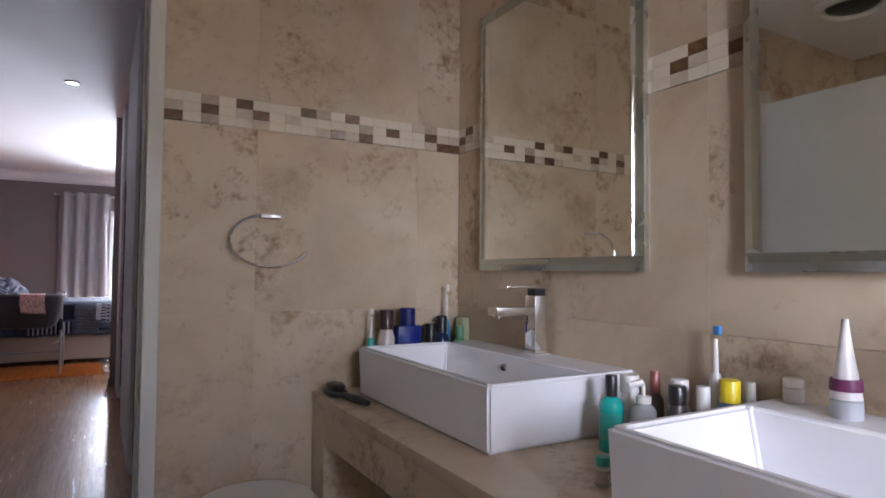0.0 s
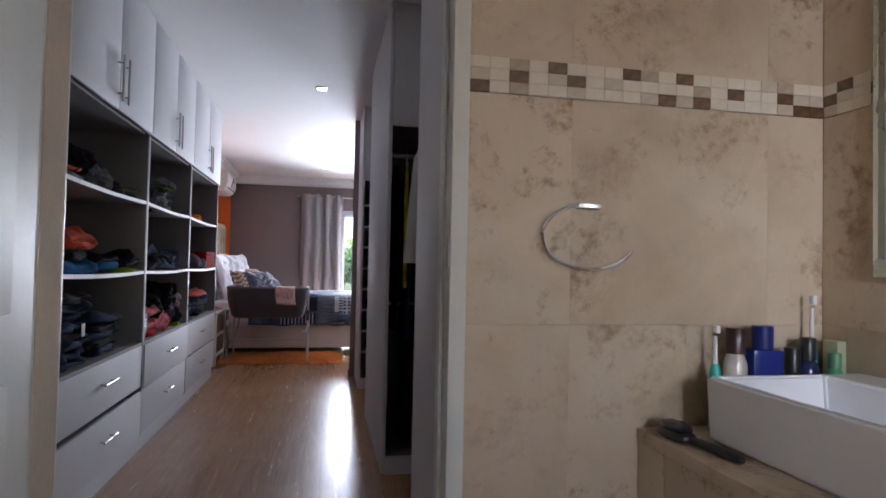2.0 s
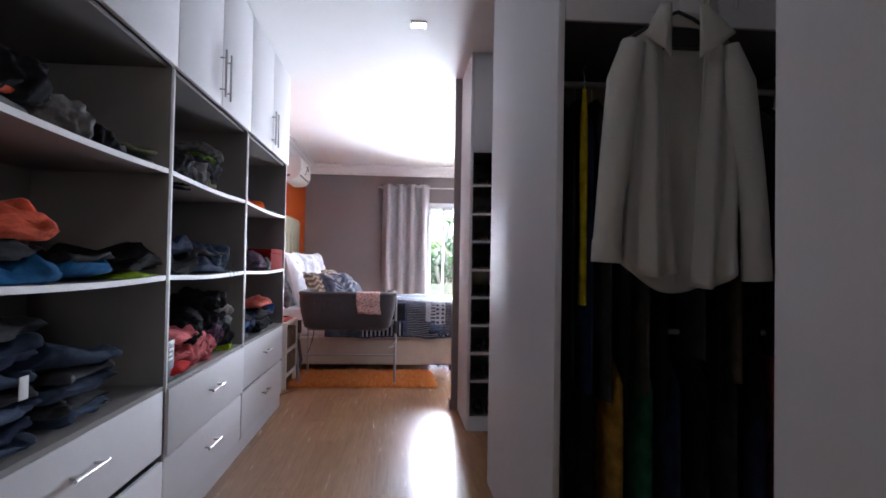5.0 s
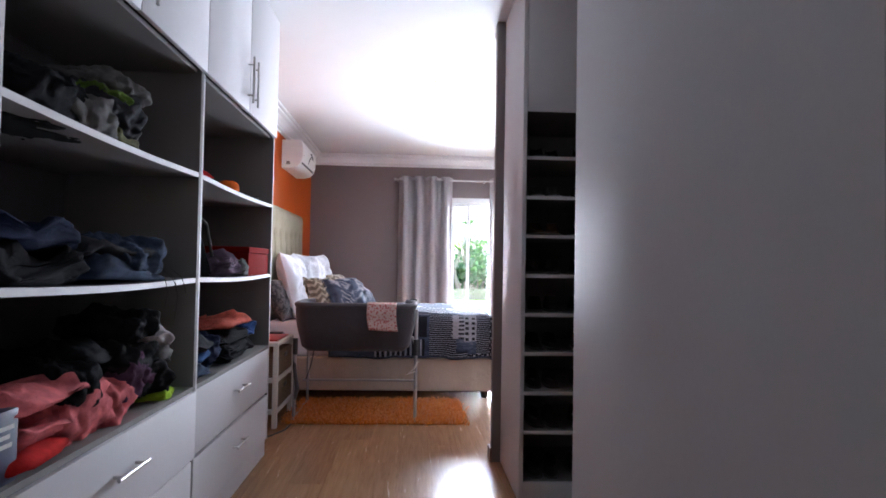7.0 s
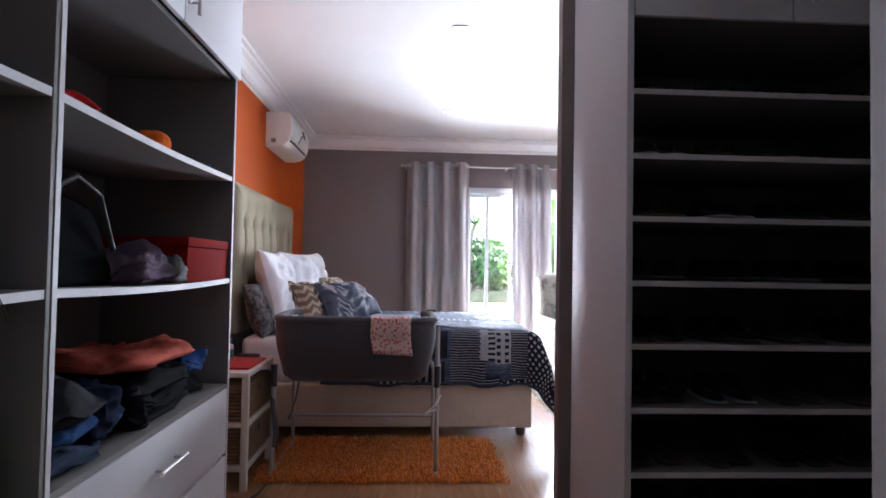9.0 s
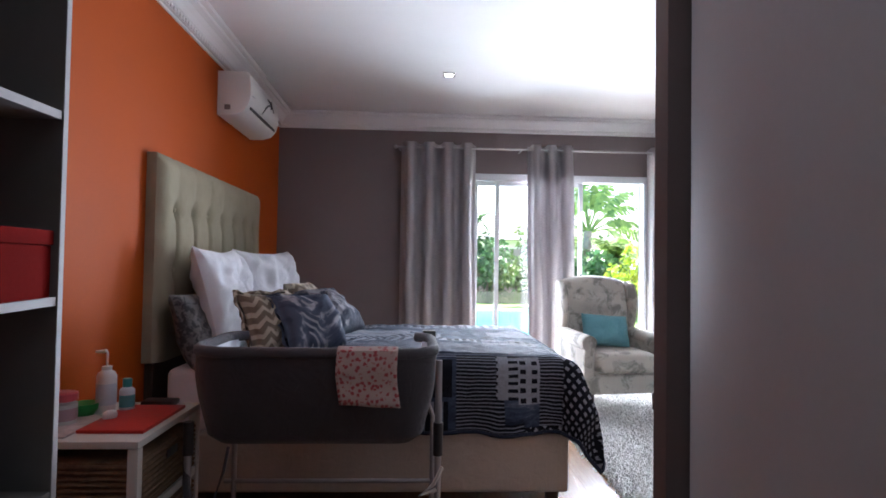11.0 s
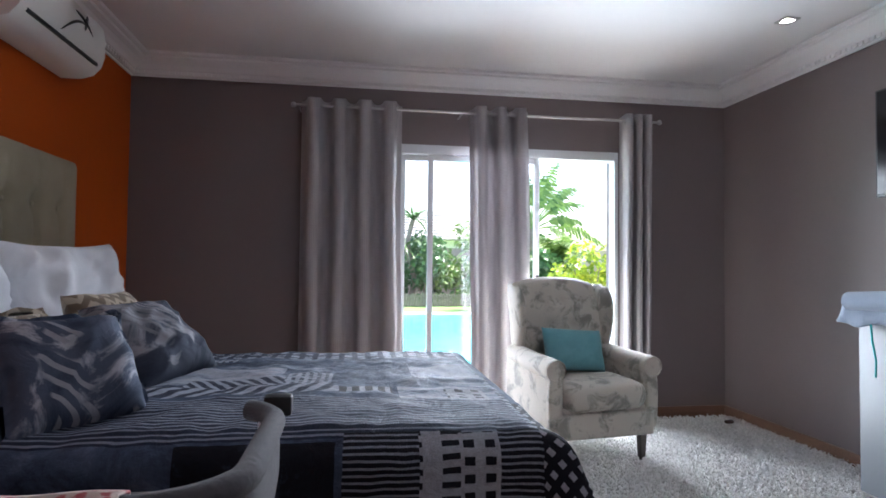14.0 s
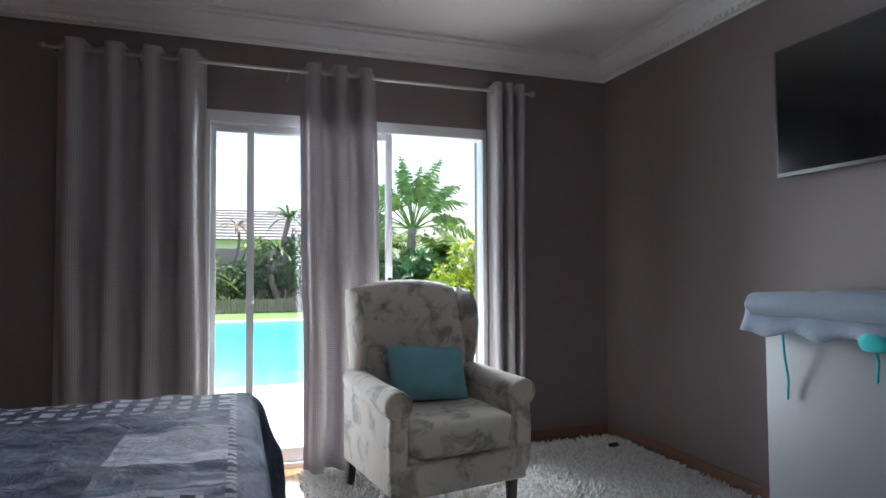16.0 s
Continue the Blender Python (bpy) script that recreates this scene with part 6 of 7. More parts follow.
def garment(y, z, w, h, c, dx=0.0, depth=0.34, amp=0.026, text="folded dark garment on the shelf", turn=0):
    """A folded garment lying on something at height z; returns the height of its top."""
    sd = rngc.uniform(0, 90)
    if len(text.split()) < 4:
        text += " on the shelf"
    x = CAB_X - 0.03 - depth / 2 + dx
    k = max(2, round(h / 0.02))
    half = (depth / 2, w / 2, h * 0.47)
    bm = lump((x, y, z + half[2]), half, 0.40, amp * 0.7, 11, sd, 52, 5 * k, rot(rngc.uniform(-2, 2), rngc.uniform(-3, 3), turn + rngc.uniform(-6, 6)))
    slip = [(rngc.uniform(-0.014, 0.012), rngc.uniform(-0.016, 0.016)) for q in range(k + 2)]
    for v in bm.verts:
        wob = 0.30 * noise.noise(Vector((v.co.x * 9, v.co.y * 9, sd)))
        f = (v.co.z - z) / h * k + wob
        lay = min(k, max(0, int(f)))
        groove = abs((f % 1) * 2 - 1) ** 5
        v.co.x += slip[lay][0] + (x - v.co.x) * 0.075 * groove
        v.co.y += slip[lay][1] + (y - v.co.y) * 0.075 * groove
    low = min(v.co.z for v in bm.verts)
    bmesh.ops.translate(bm, verts=bm.verts, vec=(0, 0, z - low))
    for v in bm.verts:
        f = (v.co.z - z) / h
        q = Vector((v.co.x * 7 + sd, v.co.y * 7, sd))
        v.co.z += f * h * (0.75 * noise.noise(q) + 0.42 * noise.noise(q * 2.6) - 0.12)
        edge = max(0.0, abs(v.co.y - y) / (w / 2) - 0.6)
        v.co.z -= f * h * 0.9 * edge * edge * 2
        v.co.x += 0.032 * noise.noise(Vector((v.co.y * 11, v.co.z * 16, sd)))
        v.co.y += 0.028 * noise.noise(Vector((v.co.x * 11, v.co.z * 16, sd + 5)))
    solo("folded_garment", bm, cloth(c), text, "garment", "folded clothes").data.set_sharp_from_angle(angle=radians(100))
    return z + h * 0.86


def pile(y, z, w, items, dx=0.0, depth=0.34):
    for c, h, text in items:
        z = garment(y + rngc.uniform(-0.02, 0.02), z, w * rngc.uniform(0.88, 1.08), h, c, dx + rngc.uniform(-0.02, 0.015), depth, text=text)


S1, S2, S3 = 1.54, 1.108, 0.674
D = {"n": "folded navy garment in a pile", "b": "folded black garment in a pile", "d": "folded dark denim jeans in a pile", "g": "folded grey garment in a pile"}
# first bay
pile(2.75, S1, 0.34, [(BLACK, 0.07, D["b"]), (GREY, 0.06, D["g"])])
garment(3.34, S1, 0.18, 0.07, CORAL, text="folded coral red shirt")
pile(3.18, S3, 0.42, [(BLACK, 0.08, D["b"]), (BROWN, 0.07, "folded brown jersey in a pile"), (CHAR, 0.09, D["g"]), (BLACK, 0.08, D["b"])])
# second bay
pile(3.74, S1, 0.40, [(GREY, 0.05, D["g"]), (CORAL, 0.04, "coral shirt tucked in a dark pile")])
pile(4.46, S1, 0.30, [(CHAR, 0.035, D["g"]), (OLIVE, 0.03, "folded olive shirt")])
pile(3.78, S2, 0.46, [(BLUE, 0.07, "crumpled blue sports shirt"), (BLACK, 0.06, D["b"]), (CORAL, 0.10, "bright orange red sports shirt")])
pile(4.16, S2, 0.40, [(BLUE, 0.05, "crumpled blue sports shirt"), (BLACK, 0.035, D["b"])])
pile(4.50, S2, 0.36, [(GREEN, 0.025, "lime green sports top"), (BLACK, 0.07, D["b"])])
for k in range(8):
    garment(3.74 + rngc.uniform(-0.02, 0.02), S3 + 0.042 * k, 0.40, 0.05, (DENIM, NAVY, DENIM, CHAR)[k % 4], text=D["d"])
for k in range(5):
    garment(4.18 + rngc.uniform(-0.03, 0.03), S3 + 0.042 * k, 0.38, 0.05, (DENIM, CHAR)[k % 2], text=D["d"])
solo("paper_tag", box(CAB_X - 0.028, 3.80, S3 + 0.14, CAB_X - 0.025, 3.838, S3 + 0.20, 0.0005), plastic((0.45, 0.45, 0.45), 0.7), "white paper tag on a pair of jeans", "tag")
# third bay
garment(5.36, S1, 0.22, 0.05, OLIVE, text="folded olive shirt")
pile(4.96, S2, 0.40, [(BLACK, 0.10, D["b"]), (NAVY, 0.09, D["n"])])
pile(5.40, S2, 0.62, [(DENIM, 0.08, "grey denim shorts with frayed hems"), (CHAR, 0.05, D["g"])])
for k in range(4):
    _y, _d = 5.60 + 0.045 * k + 0.02 * (k % 2), (0.10, 0.035, 0.15, 0.05)[k]
    _p = [(CAB_X - 0.04, _y - 0.02, S2 + 0.05), (CAB_X - 0.004, _y, S2 + 0.012), (CAB_X + 0.006, _y + 0.008, S2 - _d * 0.4), (CAB_X + 0.004, _y + (0.025 if k % 2 else -0.015), S2 - _d)]
    solo("frayed_thread", tube(_p, 0.0013, 5), cloth(GREY), "loose frayed thread hanging off the shelf", "thread", "frayed threads")
_b = thing("carton", (CAB_X - 0.06, 4.80, S3), "dark blue upright carton with pale lettering", "carton")
part("card_box", box(CAB_X - 0.12, 4.765, S3, CAB_X - 0.018, 4.845, S3 + 0.165, 0.002), surf("dark_blue_card", (0.018, 0.025, 0.075), 0.1, rough=0.5), _b)
for _k, _w in enumerate((0.05, 0.036, 0.044)):
    part("lettering", box(CAB_X - 0.0175, 4.78, S3 + 0.122 - 0.02 * _k, CAB_X - 0.0168, 4.78 + _w, S3 + 0.132 - 0.02 * _k), plastic((0.5, 0.5, 0.5)), _b)
pile(4.98, S3, 0.44, [(RED, 0.05, "folded red shirt"), (PINK, 0.10, "crumpled coral pink shirt"), (PINK, 0.06, "crumpled coral pink shirt")], 0.02)
pile(5.28, S3, 0.34, [(CHAR, 0.08, D["g"]), (PLUM, 0.07, "folded plum garment"), (BLACK, 0.07, D["b"]), (BLACK, 0.06, D["b"])], -0.03)
for _c, _y, _z, _w, _h, _t in ((GREEN, 5.70, S3, 0.17, 0.07, "lime striped sock bundle at the shelf edge"), (BLACK, 5.62, S3 + 0.05, 0.30, 0.15, "crumpled black jersey heaped on the shelf"), (GREY, 5.66, S3 + 0.14, 0.22, 0.08, "crumpled grey vest on a dark heap"), (BLACK, 5.00, S1, 0.44, 0.17, "crumpled black striped top heaped on the shelf"), (GREY, 5.18, S1 + 0.01, 0.30, 0.13, "crumpled grey shirt heaped on the shelf"), (BLACK, 3.78, S1 + 0.06, 0.36, 0.14, "crumpled black shirt heaped on the shelf"), (GREY, 4.02, S1, 0.30, 0.14, "crumpled grey shirt heaped on the shelf"), (BLACK, 4.22, S1, 0.24, 0.08, "crumpled black vest on the shelf"), (PINK, 5.18, S3 + 0.02, 0.36, 0.19, "crumpled coral pink shirt heaped on the shelf"), (BLACK, 5.16, S3 + 0.10, 0.22, 0.16, "crumpled black top heaped on the shelf"), (PLUM, 5.46, S3 + 0.06, 0.22, 0.18, "crumpled plum scarf heaped on the shelf"), (NAVY, 6.24, S3 + 0.05, 0.22, 0.15, "crumpled navy jeans heaped on the shelf"),
        (BLACK, 5.50, S3 + 0.13, 0.36, 0.15, "crumpled black jersey heaped on the shelf"), (PLUM, 5.58, S3 + 0.08, 0.34, 0.13, "crumpled plum scarf heaped on the shelf"), ((0.36, 0.33, 0.34), 5.62, S3 + 0.21, 0.22, 0.07, "crumpled pale vest on a dark heap"), (BLACK, 5.52, S3 + 0.25, 0.26, 0.11, "crumpled black top on a dark heap"),
        (PINK, 5.36, S3, 0.26, 0.17, "crumpled coral pink shirt heaped on the shelf"), (CHAR, 5.34, S1 + 0.05, 0.38, 0.16, "crumpled dark striped top heaped on the shelf"), ((0.10, 0.16, 0.03), 5.30, S1 + 0.13, 0.22, 0.05, "olive green top on a dark heap"), (GREY, 5.38, S1 + 0.17, 0.28, 0.07, "crumpled grey shirt on a dark heap"), (DENIM, 5.52, S2 + 0.04, 0.42, 0.14, "crumpled grey denim shorts with frayed hems")):
    bm = lump((CAB_X - 0.15, _y, _z + _h * 0.3), (0.13, _w / 2, _h / 2), 0.8, 0.036, 11, _y * 7, 90, 48)
    solo("crumpled_garment", bm, cloth(_c), _t, "garment", "crumpled clothes").data.set_sharp_from_angle(angle=radians(100))
# fourth bay
solo("orange_ball", lump((CAB_X - 0.10, 6.62, S1 + 0.035), (0.05, 0.07, 0.038), 0.8, 0.004, 9, 2), cloth((0.72, 0.14, 0.02)), "small orange fabric pouch", "pouch")
pile(6.90, S1, 0.26, [(CHAR, 0.035, D["g"])])
garment(6.08, S1, 0.12, 0.05, RED, text="small red garment on the shelf")
red_box = thing("red_gift_box", (CAB_X - 0.16, 6.96, S2), "large flat red gift box", "box")
part("box_body", box(CAB_X - 0.30, 6.72, S2, CAB_X - 0.012, 7.165, S2 + 0.125, 0.004), surf("red_card", (0.17, 0.008, 0.007), 0.1, rough=0.9, spec=0.02), red_box)
part("box_lid", box(CAB_X - 0.304, 6.716, S2 + 0.126, CAB_X - 0.008, 7.168, S2 + 0.16, 0.004), surf("red_card_lid", (0.19, 0.009, 0.008), 0.1, rough=0.9, spec=0.02), red_box)
bag = thing("handbag", (CAB_X - 0.16, 6.22, S2), "black leather handbag slumped on the shelf", "handbag")
bm = bmesh.new()
bmesh.ops.create_cube(bm, size=1)
for v in bm.verts:
    up = v.co.z > 0
    v.co = Vector((CAB_X - 0.17 + v.co.x * (0.05 if up else 0.16), 6.20 + v.co.y * (0.30 if up else 0.40), S2 + (0.255 if up else 0.002) - (0.03 if up and v.co.y > 0 else 0)))
bmesh.ops.subdivide_edges(bm, edges=bm.edges[:], cuts=7, use_grid_fill=True)
for v in bm.verts:
    v.co.x += 0.016 * noise.noise(v.co * 9) * (v.co.z - S2) / 0.2
    v.co.y += 0.012 * noise.noise(v.co * 7 + Vector((5, 1, 2)))
bmesh.ops.bevel(bm, geom=[e for e in bm.edges if e.calc_face_angle(0) > 0.9], offset=0.012, segments=2, affect='EDGES')
part("bag_body", bm, surf("black_leather", (0.010, 0.010, 0.011), 0.2, 10, rough=0.5, bump_s=0.3, spec=0.0), bag)
part("bag_strap", tube([(CAB_X - 0.15, 6.10, S2 + 0.23), (CAB_X - 0.11, 6.20, S2 + 0.29), (CAB_X - 0.10, 6.30, S2 + 0.25), (CAB_X - 0.09, 6.36, S2 + 0.10)], 0.008, 8), BLACK_PLASTIC, bag)
garment(6.50, S2, 0.30, 0.12, (0.13, 0.09, 0.13), 0.0, 0.26, text="mauve folded scarf")
garment(6.68, S2, 0.18, 0.10, GREY, 0.02, 0.2, text="crumpled grey scarf")
pile(6.14, S3, 0.36, [(DENIM, 0.07, D["d"]), ((0.03, 0.07, 0.18), 0.05, "folded blue jeans"), (CHAR, 0.09, D["g"])])
pile(6.62, S3, 0.50, [(BLACK, 0.11, D["b"]), (BLACK, 0.09, D["b"]), ((0.45, 0.10, 0.07), 0.05, "folded coral top on a dark pile")])
pile(6.94, S3, 0.26, [(BLACK, 0.10, D["b"]), ((0.02, 0.05, 0.16), 0.08, "crumpled royal blue top")], -0.02)

# scent bottles and ornaments in the first bay
bottle(CAB_X - 0.10, 3.20, 1.539, 0.045, 0.13, plastic((0.01, 0.012, 0.03), 0.15), BLK, 0.6, 0.25, None, "black square scent bottle", square=True)
bottle(CAB_X - 0.16, 3.12, 1.539, 0.035, 0.15, BLK, BLK, 0.7, 0.25, None, "black scent bottle")
bottle(CAB_X - 0.09, 3.24, 1.318, 0.042, 0.17, plastic((0.22, 0.03, 0.03), 0.08), plastic((0.4, 0.38, 0.36)), 0.6, 0.22, None, "red glass scent bottle", square=True)
bottle(CAB_X - 0.09, 3.12, 1.318, 0.026, 0.07, plastic((0.35, 0.05, 0.05)), plastic((0.5, 0.5, 0.5)), 0.8, 0.3, None, "small red scent bottle")
bottle(CAB_X - 0.08, 3.34, 1.108, 0.034, 0.095, plastic((0.40, 0.33, 0.18)), plastic((0.45, 0.38, 0.22)), 0.5, 0.3, None, "small golden scent bottle")
bottle(CAB_X - 0.08, 3.16, 1.108, 0.018, 0.085, CHROME, CHROME, 0.7, 0.3, None, "small chrome scent bottle")
bottle(CAB_X - 0.12, 3.10, 1.108, 0.016, 0.06, CHROME, WHT, 0.8, 0.3, None, "small chrome jar", "jar")

# ---- hanging clothes ----
def hanging(x, y, ztop, length, thick, wide, c, text, seed):
    """A garment on a hanger seen edge on from the open front."""
    g = thing("hanging_garment", (x, y, ztop - length), text, "garment", "hanging clothes")
    bm = bmesh.new()
    n = 22
    rings = []
    for k in range(15):
        f = k / 14
        z = ztop - length * f
        w = wide * (0.30 + 0.70 * min(1, f / 0.12)) * (1 + 0.06 * f)
        t = thick * (0.55 + 0.45 * min(1, f / 0.2))
        rings.append([bm.verts.new((x + t * math.cos(a) * (1 + 0.4 * noise.noise(Vector((a * 2 + seed, f * 2, seed)))), y + w * math.sin(a), z)) for a in [math.tau * q / n for q in range(n)]])
    for q0, q1 in zip(rings, rings[1:]):
        for k in range(n):
            bm.faces.new((q0[k], q0[(k + 1) % n], q1[(k + 1) % n], q1[k]))
    bm.faces.new(rings[0][::-1])
    bm.faces.new(rings[-1])
    bmesh.ops.recalc_face_normals(bm, faces=bm.faces[:])
    part("garment_body", bm, cloth(c), g)
    part("hanger_hook", tube([(x, y, ztop - 0.01), (x, y, ztop + 0.045), (x, y + 0.018, ztop + 0.066), (x, y - 0.008, ztop + 0.080)], 0.0025, 6), STEEL, g, "thin steel hanger hook")


rngh = random.Random(5)
HUES = [BLACK, NAVY, CHAR, BLACK, (0.05, 0.045, 0.04), BLACK, NAVY, CHAR, BLACK, (0.09, 0.075, 0.06), BLACK, CHAR, NAVY, (0.16, 0.02, 0.02)]
for k, c in enumerate(HUES):
    hanging(0.73 + 0.065 * k, 4.38, 1.79, rngh.uniform(0.72, 1.15), 0.022, 0.22, c, "dark garment hanging on the wardrobe rail", k * 3.7)
hanging(0.775, 4.20, 1.79, 0.74, 0.010, 0.03, (0.55, 0.42, 0.02), "yellow edged dark jacket on the wardrobe rail", 4.4)
LOWER = [(BLACK, 0.70), ((0.34, 0.19, 0.04), 0.62), ((0.02, 0.09, 0.05), 0.66), (NAVY, 0.7), (BLACK, 0.7), (CHAR, 0.66), (NAVY, 0.72), ((0.15, 0.04, 0.05), 0.6), (BLACK, 0.7)]
part("lower_rail", tube([(ROBE_X + 0.024, 4.30, 0.95), (RB - 0.022, 4.30, 0.95)], 0.011), STEEL, robe, "steel hanging rail")
for k, (c, l) in enumerate(LOWER):
    hanging(0.80 + 0.10 * k, 4.30, 0.87, l, 0.034, 0.14, c, "dark trousers hanging on the lower rail", 50 + k * 2.3)


def shirt(cx, y, ztop):
    """A white shirt on a hanger hooked over the cupboard door, worn open, sleeves hanging."""
    s = thing("white_shirt", (cx, y, 1.11), "unbuttoned white shirt on a black hanger on the wardrobe", "shirt")
    cl = fabric("white_shirt_cotton", (0.50, 0.485, 0.45), 0.06)

    def sheet(name, left, right, rows=26, cols=16, seed=0.0, front=0.0, wave=0.010, curve=0.0):
        bm = bmesh.new()
        g = []
        for j in range(rows + 1):
            f = j / rows
            (xa, za), (xb, zb) = left(f), right(f)
            row = []
            for i in range(cols + 1):
                q = i / cols
                x, z = xa + (xb - xa) * q, za + (zb - za) * q
                d = wave * (0.3 + f) * (math.sin(q * 11 + seed + 2 * f) + noise.noise(Vector((q * 3 + seed, f * 3, seed))))
                row.append(bm.verts.new((x, y + front + d - 0.012 * math.sin(q * math.pi), z - curve * f ** 3 * math.sin(q * math.pi))))
            g.append(row)
        for r0, r1 in zip(g, g[1:]):
            for i in range(cols):
                bm.faces.new((r0[i], r0[i + 1], r1[i + 1], r1[i]))
        bmesh.ops.recalc_face_normals(bm, faces=bm.faces[:])
        o = part(name, bm, cl, s)
        m = o.modifiers.new("thickness", "SOLIDIFY")
        m.thickness = 0.003

    sheet("back", lambda f: (cx - 0.165 - 0.03 * f, ztop - 0.085 - f * (ztop - 0.085 - 1.21)), lambda f: (cx + 0.165 + 0.02 * f, ztop - 0.085 - f * (ztop - 0.085 - 1.21)), seed=1.0, front=0.035, curve=0.11)
    sheet("front_panel", lambda f: (cx - 0.165 - 0.02 * f, ztop - 0.085 - f * 0.68), lambda f: (cx - 0.070 + 0.055 * f, ztop - 0.01 - f * 0.79), seed=3.0, front=-0.02, wave=0.014, curve=0.03)
    sheet("front_panel", lambda f: (cx + 0.075 - 0.035 * f, ztop - 0.01 - f * 0.83), lambda f: (cx + 0.165 + 0.02 * f, ztop - 0.085 - f * 0.70), seed=6.0, front=-0.02, wave=0.014, curve=0.03)
    sheet("collar", lambda f: (cx - 0.08 - 0.05 * f, ztop + 0.03 - 0.10 * f), lambda f: (cx - 0.045, ztop + 0.035 - 0.17 * f), 8, 6, 2.0, -0.04, 0.003)
    sheet("collar", lambda f: (cx + 0.045, ztop + 0.035 - 0.17 * f), lambda f: (cx + 0.08 + 0.08 * f, ztop + 0.03 - 0.08 * f), 8, 6, 4.0, -0.04, 0.003)
    sheet("collar_band", lambda f: (cx - 0.08, ztop + 0.035 - 0.05 * f), lambda f: (cx + 0.08, ztop + 0.035 - 0.05 * f), 4, 10, 0.0, 0.03, 0.002)
    for sg, dz in ((-1, 0.0), (1, 0.05)):
        pts = [(cx + sg * 0.150, y - 0.005, ztop - 0.085), (cx + sg * 0.185, y - 0.015, ztop - 0.20), (cx + sg * 0.212, y - 0.025, ztop - 0.45), (cx + sg * 0.232, y - 0.03, 1.36), (cx + sg * 0.238, y - 0.03, 1.26 - dz)]
        part("sleeve", tube(pts, [0.040, 0.052, 0.048, 0.041, 0.043], 16), cl, s)
        part("cuff", tube([(cx + sg * 0.238, y - 0.03, 1.263 - dz), (cx + sg * 0.241, y - 0.03, 1.195 - dz)], 0.045, 16), cl, s)
    hg = part("hanger", tube([(cx - 0.19, y + 0.01, ztop - 0.085), (cx - 0.05, y + 0.01, ztop + 0.01), (cx, y + 0.01, ztop + 0.03), (cx + 0.05, y + 0.01, ztop + 0.01), (cx + 0.19, y + 0.01, ztop - 0.085)], 0.006, 8), BLACK_PLASTIC, s, "black plastic hanger")
    part("hanger_bar", tube([(cx - 0.18, y + 0.01, ztop - 0.088), (cx + 0.18, y + 0.01, ztop - 0.088)], 0.005, 8), BLACK_PLASTIC, hg)
    part("hook", tube([(cx, y + 0.01, ztop + 0.03), (cx, y + 0.01, ztop + 0.085)] + [(cx + 0.018 - 0.018 * math.cos(a), y + 0.01, ztop + 0.085 + 0.018 * math.sin(a)) for a in [math.pi * q / 8 for q in range(1, 9)]], 0.003, 6), STEEL, hg)


shirt(1.02, ROBE_Y - 0.075, 1.965)

# ---- shoes on the shelves ----
def shoe(x, y, z, c, c2, text, turn):
    s = thing("shoe", (x, y, z), text, "shoe", "shoes on the shelves")
    m = rot(0, 0, turn)
    bm = lump((x, y, z + 0.008), (0.042, 0.125, 0.009), 0.6, 0, nu=22, nv=8, m=m)
    part("sole", bm, plastic(c2, 0.6), s)
    bm = bmesh.new()
    rings = []
    for k in range(9):
        f = k / 8
        rings.append([bm.verts.new(Vector((x, y, z)) + m @ Vector(((0.038 - 0.010 * f) * math.cos(a), 0.02 * f + (0.12 - 0.055 * f) * math.sin(a), 0.016 + 0.06 * f * (1 - 0.45 * max(0, -math.sin(a))) - 0.02 * f * (math.sin(a) < -0.2)))) for a in [math.tau * q / 20 for q in range(20)]])
    for q0, q1 in zip(rings, rings[1:]):
        for k in range(20):
            bm.faces.new((q0[k], q0[(k + 1) % 20], q1[(k + 1) % 20], q1[k]))
    part("upper", bm, cloth(c), s)


SHOE_C = [((0.02, 0.02, 0.02), (0.03, 0.03, 0.03)), ((0.10, 0.06, 0.04), (0.08, 0.06, 0.05)), ((0.16, 0.03, 0.025), (0.08, 0.02, 0.02)), ((0.13, 0.12, 0.11), (0.3, 0.29, 0.28)), ((0.03, 0.03, 0.05), (0.25, 0.25, 0.25)), ((0.06, 0.05, 0.045), (0.05, 0.04, 0.035))]
rngs = random.Random(8)
for z in [0.1] + SHOE_Z:
    for k in range(4):
        c, c2 = SHOE_C[rngs.randrange(6)] if 1.3 < z < 1.6 else SHOE_C[rngs.choice((0, 0, 4, 5))]
        for d in (-0.046, 0.046):
            shoe(0.80 + 0.235 * k + d, SHOE_Y + 0.17 + rngs.uniform(-0.02, 0.03), z, c, c2, "worn dark shoe on the shoe shelf", rngs.uniform(-8, 8))

# ---- on and beside the nightstand ----
NT = 0.611
solo("red_book", box(-1.10, 7.86, NT, -0.875, 8.24, NT + 0.012, 0.002), surf("red_cover", (0.50, 0.03, 0.02), 0.1, 6, rough=0.4), "flat red folder on the nightstand", "folder")
solo("magazine", box(-1.20, 7.80, NT, -1.105, 8.10, NT + 0.006, 0.001), surf("paper_cover", (0.5, 0.42, 0.40), 0.3, 14, rough=0.5), "magazine lying on the nightstand", "magazine")
bottle(-1.14, 8.14, NT, 0.036, 0.24, WHT, WHT, 0.5, 0.30, (0.55, 0.60, 0.66), "white lotion bottle with a pump", pump=True)
bottle(-1.075, 8.17, NT, 0.028, 0.13, plastic((0.62, 0.66, 0.70)), plastic((0.05, 0.30, 0.33)), 0.6, 0.25, (0.10, 0.38, 0.42), "small spray bottle")
